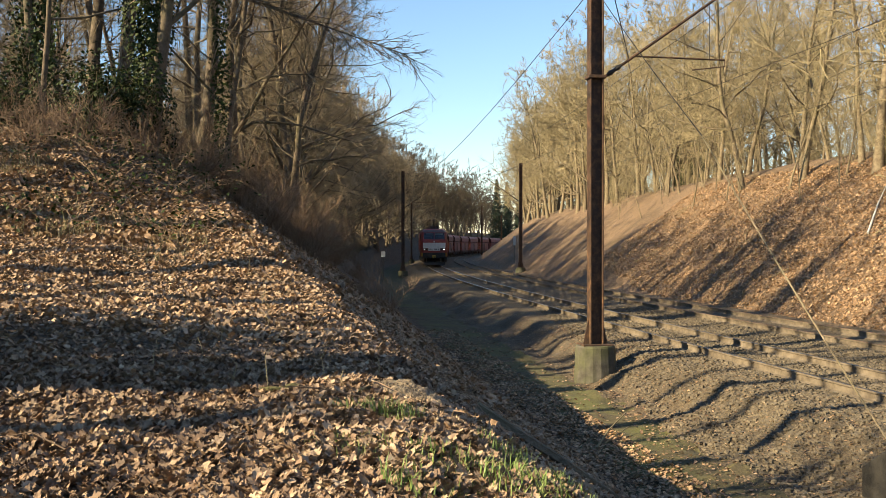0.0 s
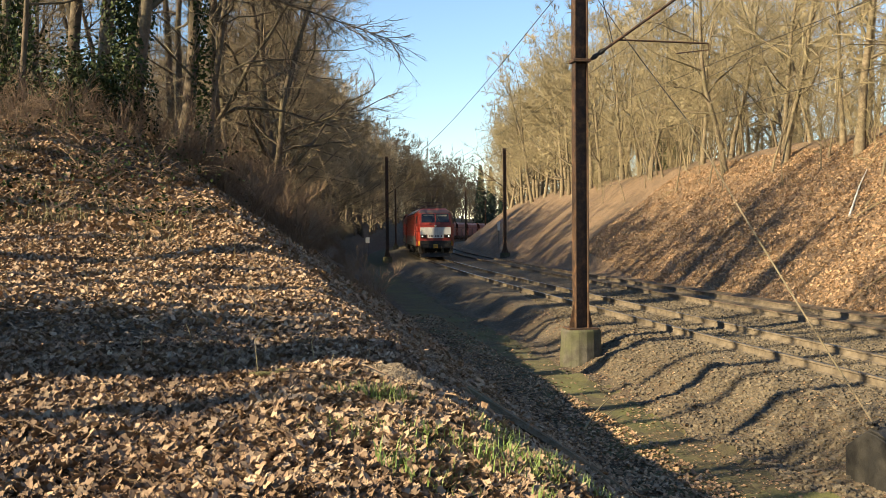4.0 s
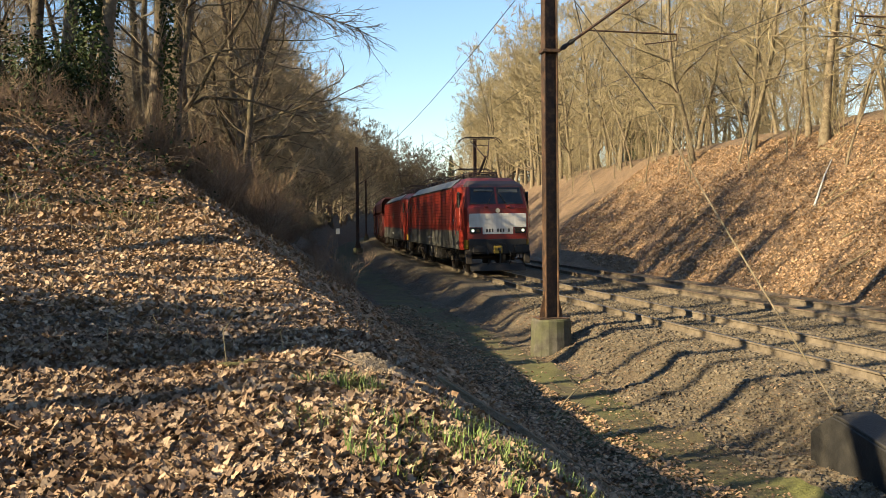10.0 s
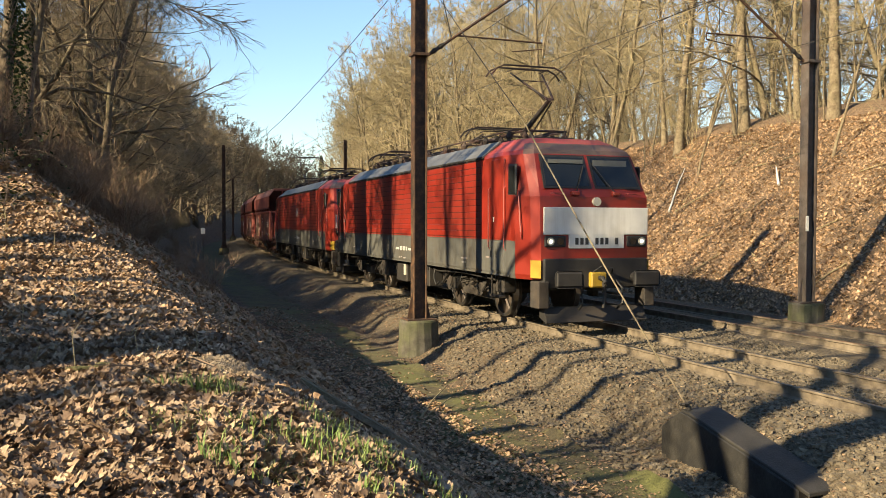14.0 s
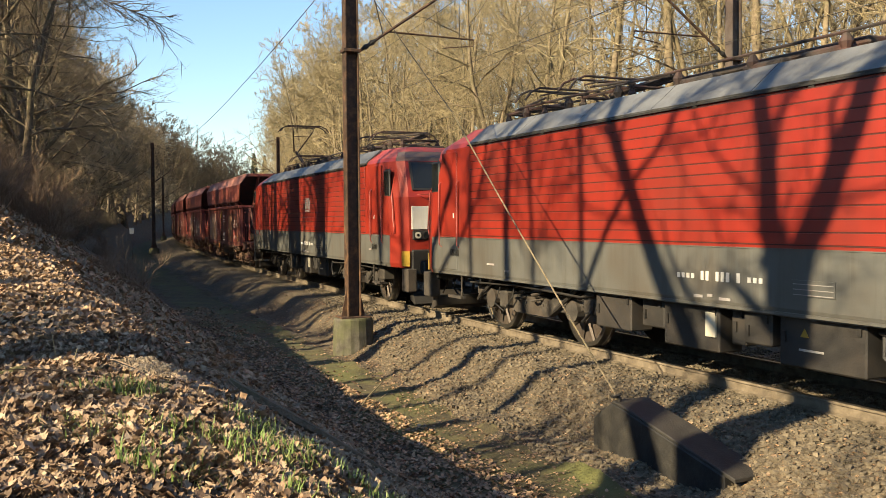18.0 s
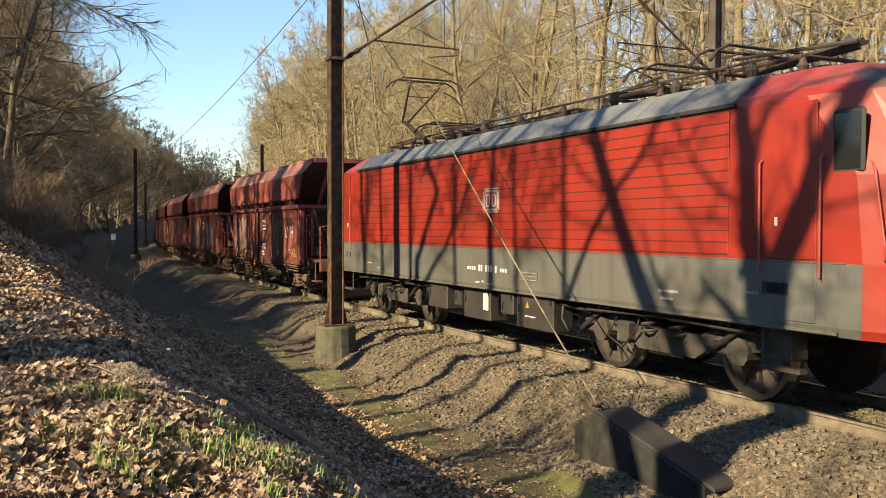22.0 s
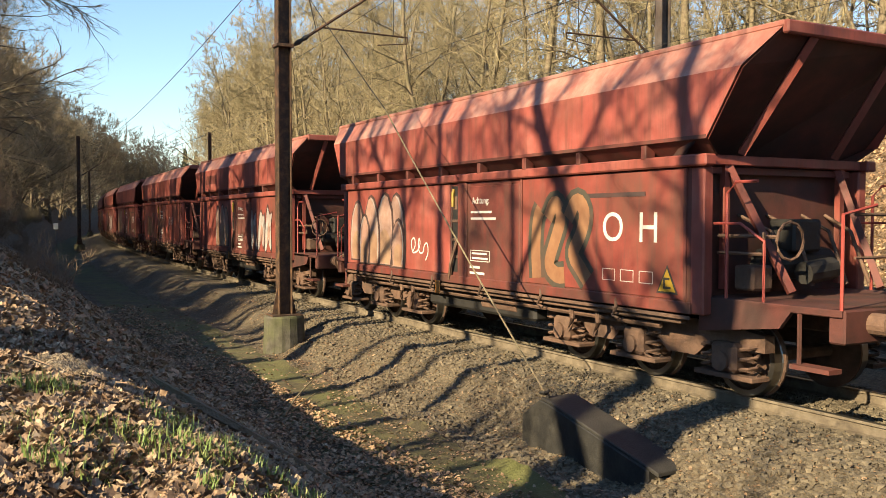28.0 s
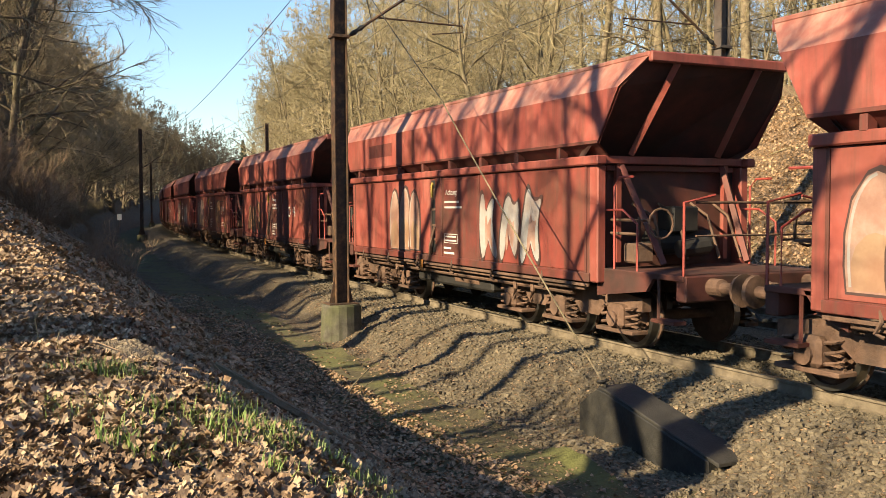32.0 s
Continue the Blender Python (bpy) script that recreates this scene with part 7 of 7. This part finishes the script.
def grass_tuft(x, y, seed, blades, height, spread_r, label="tuft of fresh green grass among dry leaves", mat="grass"):
    rng = random.Random(seed)
    v, f = [], []
    z0 = ground_at(x, y)
    gx, gy = (ground_at(x + 0.1, y) - z0) * 10, (ground_at(x, y + 0.1) - z0) * 10
    for _ in range(blades):
        a, q = rng.uniform(0, 6.283), spread_r * math.sqrt(rng.random())
        bx, by = q * math.cos(a), q * math.sin(a) * 0.8
        bz = gx * bx + gy * by - 0.01
        h, w = height * rng.uniform(0.35, 1.25), rng.uniform(0.0018, 0.0038) * (1 if height < 0.13 else 1.6)
        d, lean = rng.uniform(0, 6.283), rng.uniform(0.1, 0.7)
        i = len(v)
        for k, (g, ww) in enumerate(((0, 1), (0.5, 0.8), (1.0, 0.0))):
            px, py, pz = bx + math.cos(d) * lean * h * g * g, by + math.sin(d) * lean * h * g * g, bz + h * g * (1 - 0.25 * lean * g)
            if ww:
                v += [(px - math.sin(d) * w * ww, py + math.cos(d) * w * ww, pz), (px + math.sin(d) * w * ww, py - math.cos(d) * w * ww, pz)]
            else:
                v.append((px, py, pz))
        f += [(i, i + 1, i + 3, i + 2), (i + 2, i + 3, i + 4)]
    ob = raw("grass_tuft", v, f, M[mat])
    ob.location = (x, y, ground_at(x, y))
    tagged(ob, label, "grass", "grass tufts")


for k, (x, y, n, h, r) in enumerate(((-0.20, 3.85, 120, 0.075, 0.09), (0.42, 3.35, 130, 0.06, 0.13), (0.55, 3.55, 90, 0.06, 0.10), (0.68, 3.25, 110, 0.06, 0.14), (0.25, 3.6, 70, 0.09, 0.09), (0.02, 3.25, 80, 0.07, 0.12), (-0.42, 3.95, 50, 0.07, 0.08), (0.85, 3.65, 80, 0.055, 0.1), (0.3, 3.15, 90, 0.08, 0.14), (0.75, 3.0, 90, 0.06, 0.12), (0.0, 2.95, 100, 0.06, 0.16), (0.5, 2.8, 110, 0.06, 0.16), (-0.35, 3.3, 70, 0.06, 0.14))):
    grass_tuft(x, y, 200 + k, int(n * 2.3), h * 1.1, r * 1.3)
for k in range(12):
    rng = random.Random(300 + k)
    y = rng.uniform(11.5, 18)
    grass_tuft(rng.uniform(-0.56, -0.30) * y, y, 400 + k, 110, rng.uniform(0.14, 0.34), rng.uniform(0.3, 0.6), "clump of pale dry grass on the slope", "straw")


def bramble(x, y, seed, w, h, n):
    """Arching canes with small green leaves."""
    rng = random.Random(seed)
    b = new("bramble")
    sh = Shape()
    spots = []
    for _ in range(14):
        a = rng.uniform(0, 6.283)
        line = bend(rng, (rng.gauss(0, 0.15), rng.gauss(0, 0.15), -0.05), (math.cos(a) * 0.8, math.sin(a) * 0.8, 1), w * rng.uniform(0.7, 1.3), 6, 0.12, -0.22)
        line = [(p[0], p[1], min(p[2], h)) for p in line]
        sh.limb(line, [0.007, 0.007, 0.006, 0.005, 0.004, 0.003, 0], 3)
        for _ in range(n // 14):
            p, d = at(line, rng.uniform(0.15, 1))
            spots.append(((p[0] + rng.gauss(0, 0.05), p[1] + rng.gauss(0, 0.05), p[2] + rng.gauss(0, 0.05)), (rng.gauss(0, 0.4), rng.gauss(0, 0.4), 1)))
    tagged(raw("cane", sh.v, sh.f, M["twig_red"], b), kind="stuff")
    v, f = leaf_quads(rng, spots, 0.04)
    raw("foliage", v, f, M["ivy"], b)
    b.matrix_world = pose(x, y, ground_at(x, y))
    tagged(b, "low green bramble with arching canes on the slope", "bramble", "brambles")


for k in range(22):
    rng = random.Random(500 + k)
    y = rng.uniform(12.5, 19.5)
    bramble(rng.uniform(-0.55, -0.27) * y, y, 520 + k, rng.uniform(0.8, 1.4), rng.uniform(0.35, 0.7), 110)


# sticks and stems
def stick(pts, radius, label, mat="twig", name="stick", group="sticks"):
    pts = [(x, y, ground_at(x, y) + dz) for x, y, dz in pts]
    ob = finish(name, tubed(pts, [radius * (1 - 0.6 * i / (len(pts) - 1)) for i in range(len(pts))], 6), M[mat])
    tagged(ob, label, name.replace("_", " "), group)


rs = random.Random(17)
for _ in range(48):
    d = rs.uniform(3.2, 11)
    x, y = rs.uniform(-0.5, 0.08) * d, d
    a, q = rs.uniform(0, 6.283), rs.uniform(0.12, 0.45)
    stick([(x, y, 0.02), (x + q * 0.5 * math.cos(a), y + q * 0.5 * math.sin(a), 0.04 + rs.uniform(0, 0.05)), (x + q * math.cos(a + 0.2), y + q * math.sin(a + 0.2), 0.03 + rs.uniform(0, 0.10))], rs.uniform(0.003, 0.0055), "thin dry twig lying on the leaves", "twig_red")
for _ in range(60):
    d = rs.uniform(4.5, 16)
    x, y = rs.uniform(-0.5, -0.02) * d, d
    if x - float(track_x(y)) > -8.4:
        continue
    h = rs.uniform(0.08, 0.3)
    stick([(x, y, -0.03), (x + rs.gauss(0, 0.03), y, h * 0.6), (x + rs.gauss(0, 0.06), y, h)], 0.004, "short dry stem standing among the leaves", "twig", "dry_stem", "dry stems")
stick([(-3.6, 24.5, 0), (-3.65, 24.5, 1.0)], 0.035, "thin bare stake standing at the edge of the slope", "bark", "stake", "stakes")
stick([(2.15, 12.3, 0.03), (2.45, 13.0, 0.14), (2.8, 13.5, 0.30)], 0.02, "pale broken branch lying in the ditch", "twig", "branch", "branches")
stick([(2.3, 12.5, 0.05), (2.75, 13.0, 0.2)], 0.012, "pale broken branch lying in the ditch", "twig", "branch", "branches")
stick([(0.25, 6.6, 0.05), (0.9, 6.35, 0.06), (1.6, 6.3, 0.05), (2.2, 6.6, 0.06)], 0.05, "long dark fallen branch lying down the shaded slope", "bark_dark", "branch", "branches")
stick([(15.2, 31.5, 0.06), (16.4, 33.2, 0.08), (17.4, 34.6, 0.06)], 0.045, "pale fallen birch trunk lying on the bank", "plate", "birch_log", "logs")
stick([(17.0, 27.0, 0.05), (17.4, 27.8, 0.3)], 0.05, "pale broken stump on the bank", "plate", "birch_log", "logs")
rs = random.Random(23)
for _ in range(40):
    y = rs.uniform(12, 55)
    x = float(track_x(y)) + rs.uniform(8, 15)
    a, q = rs.uniform(0, 6.283), rs.uniform(0.6, 2.0)
    stick([(x, y, 0.04), (x + q * 0.5 * math.cos(a), y + q * 0.5 * math.sin(a), 0.07), (x + q * math.cos(a), y + q * math.sin(a), 0.05)], rs.uniform(0.012, 0.03), "dead branch lying on the leafy bank", "twig", "branch", "branches")


def moss_log(x, y, a, length, r):
    pts = [(x + math.cos(a) * length * k / 4, y + math.sin(a) * length * k / 4) for k in range(5)]
    ob = finish("mossy_branch", tubed([(px, py, ground_at(px, py) + r * 0.8 + 0.01 * math.sin(3 * k)) for k, (px, py) in enumerate(pts)], [r, r * 1.1, r * 0.9, r, r * 0.7], 8), M["ditch"])
    tagged(ob, "short broken branch with yellow green moss", "branch", "branches")


moss_log(-0.95, 4.55, 0.2, 0.22, 0.02)
moss_log(-0.42, 4.45, 1.3, 0.15, 0.018)


def sawdust_mound():
    x0, y0 = -0.15, 4.72
    v, f = [], []
    n = 30
    for i in range(n + 1):
        for j in range(n + 1):
            a, b = (i / n - 0.5) * 0.66, (j / n - 0.5) * 0.7
            d = math.hypot(a / 0.26, b / 0.3)
            h = 0.075 * max(0.0, 1 - d * d) * (1 + 0.25 * math.sin(a * 31) * math.cos(b * 27)) + (0.012 * math.sin(a * 90 + b * 40) * math.sin(b * 83) + 0.016 * math.sin(a * 171 + 3 * math.sin(b * 120)) * math.cos(b * 190 + a * 77)) * (d < 1.1)
            v.append((x0 + a, y0 + b, ground_at(x0 + a, y0 + b) + h - 0.015 - 0.05 * max(0, d - 1)))
    for i in range(n):
        for j in range(n):
            k = i * (n + 1) + j
            f.append((k, k + n + 1, k + n + 2, k + 1))
    tagged(raw("sawdust", v, f, M["sawdust"], smooth=True), "low pale heap of sawdust on the leaves", "heap")


sawdust_mound()


# anchor block with its stay
def anchor_block():
    A = new("stay_anchor")
    bm = bmesh.new()
    prism(bm, [(-0.36, -0.22), (-0.02, 0.02), (0.12, 0.0), (1.80, -0.40), (1.80, -0.9), (-0.36, -0.9)], -0.02, 0.42)
    bmesh.ops.bevel(bm, geom=list(bm.edges), offset=0.012, segments=1, affect="EDGES")
    part("block", bm, M["slab"], A, "concrete block coloured black for its shaded side")
    bm = bmesh.new()
    prism(bm, [(-0.02, 0.05), (0.12, 0.035), (1.92, -0.395), (1.92, -0.44), (0.12, 0.0), (-0.02, 0.015)], 0.0, 0.50)
    bmesh.ops.bevel(bm, geom=list(bm.edges), offset=0.008, segments=1, affect="EDGES")
    part("cover_slab", bm, M["cover"], A, "worn dark grey sloping cover slab, paled for glancing sun")
    bm = bmesh.new()
    for k in range(9):
        tube(bm, [(0.05 * math.cos(k * 0.8), 0.05 + 0.05 * math.sin(k * 0.8), 0.06 + 0.008 * k), (0.05 * math.cos(k * 0.8 + 0.8), 0.05 + 0.05 * math.sin(k * 0.8 + 0.8), 0.065 + 0.008 * k)], 0.02, 5)
    part("turnbuckle", bm, M["dark"], A)
    A.matrix_world = pose(4.78, 9.50, -0.05, 0, 0, -78)
    tagged(A, "dark concrete anchor block holding the guy of the mast", "anchor block")
    return A


anchor_block()


def guy(name, a, b, radius, mat, label):
    pts = [tuple(a[k] + (b[k] - a[k]) * i / 6 - (0.05 * 4 * (i / 6) * (1 - i / 6) if k == 2 else 0) for k in range(3)) for i in range(7)]
    tagged(finish(name, tubed(pts, radius, 6), mat), label, "guy wire")


guy("guy_wire", (4.15, 14.1, 3.95), (3.32, 18.85, 7.6), 0.009, M["wire"], "thin guy cable running up to the mast")
guy("guy_sleeve", (4.83, 9.50, 0.05), (4.15, 14.1, 3.95), 0.012, M["bark"], "pale sleeve on the lower part of the guy cable")


# small signs beside the line
def line_sign(x, y, h, label, board=(0.16, 0.22)):
    s = new("line_sign")
    part("post", tubed([(0, 0, -0.3), (0, 0, h)], 0.03, 6), M["mast_grey"], s)
    part("board", boxed(-board[0], board[0], -0.05, -0.035, h - board[1] * 2, h, 0.005), M["plate"], s, "white board")
    s.matrix_world = pose(x, y, ground_at(x, y))
    tagged(s, label, "sign", "signs beside the line")


line_sign(-4.75, 70, 2.4, "small white sign on a post beside the ditch")
line_sign(7.1, 87.5, 2.6, "narrow white sign on a post beside the mast", (0.12, 0.45))
tagged(finish("mast_plate", boxed(12.60, 12.68, 18.84, 18.86, 2.0, 2.36, 0.004), M["plate"]), "small white and blue plate fixed to the mast", "plate")


def stones():
    """Loose ballast stones, angular lumps."""
    x, y, r = scatter(110000, 61, (3.5, 9.8), (3.5, 34), lambda x, y, u, q: (u > -3.8) & (u < 3.4) & (q < 0.7 / (1 + (y / 15) ** 2) + 0.1) & (np.abs(np.abs(u) - 0.7525) > 0.09))
    z = land(x, y)
    m = len(x)
    s = r.uniform(0.012, 0.034, m)
    cube = np.array([(a, b, c) for a in (-1, 1) for b in (-1, 1) for c in (-0.5, 0.9)], float)
    P = cube[None] * s[:, None, None] * r.uniform(0.3, 1.3, (m, 8, 3))
    an = r.uniform(0, 6.28, m)
    ca, sa = np.cos(an)[:, None], np.sin(an)[:, None]
    X = x[:, None] + P[:, :, 0] * ca - P[:, :, 1] * sa
    Y = y[:, None] + P[:, :, 0] * sa + P[:, :, 1] * ca
    Z = z[:, None] + P[:, :, 2]
    v = np.stack([X, Y, Z], -1).reshape(-1, 3)
    base = (np.arange(m) * 8)[:, None]
    f = np.concatenate([base + np.array(q)[None] for q in ((0, 1, 3, 2), (4, 6, 7, 5), (0, 4, 5, 1), (2, 3, 7, 6), (1, 5, 7, 3))], 0)
    tagged(raw("ballast_stones", v.tolist(), f.tolist(), M["stone"]), "grey brown angular ballast stones", "gravel", kind="stuff")


stones()


motions()
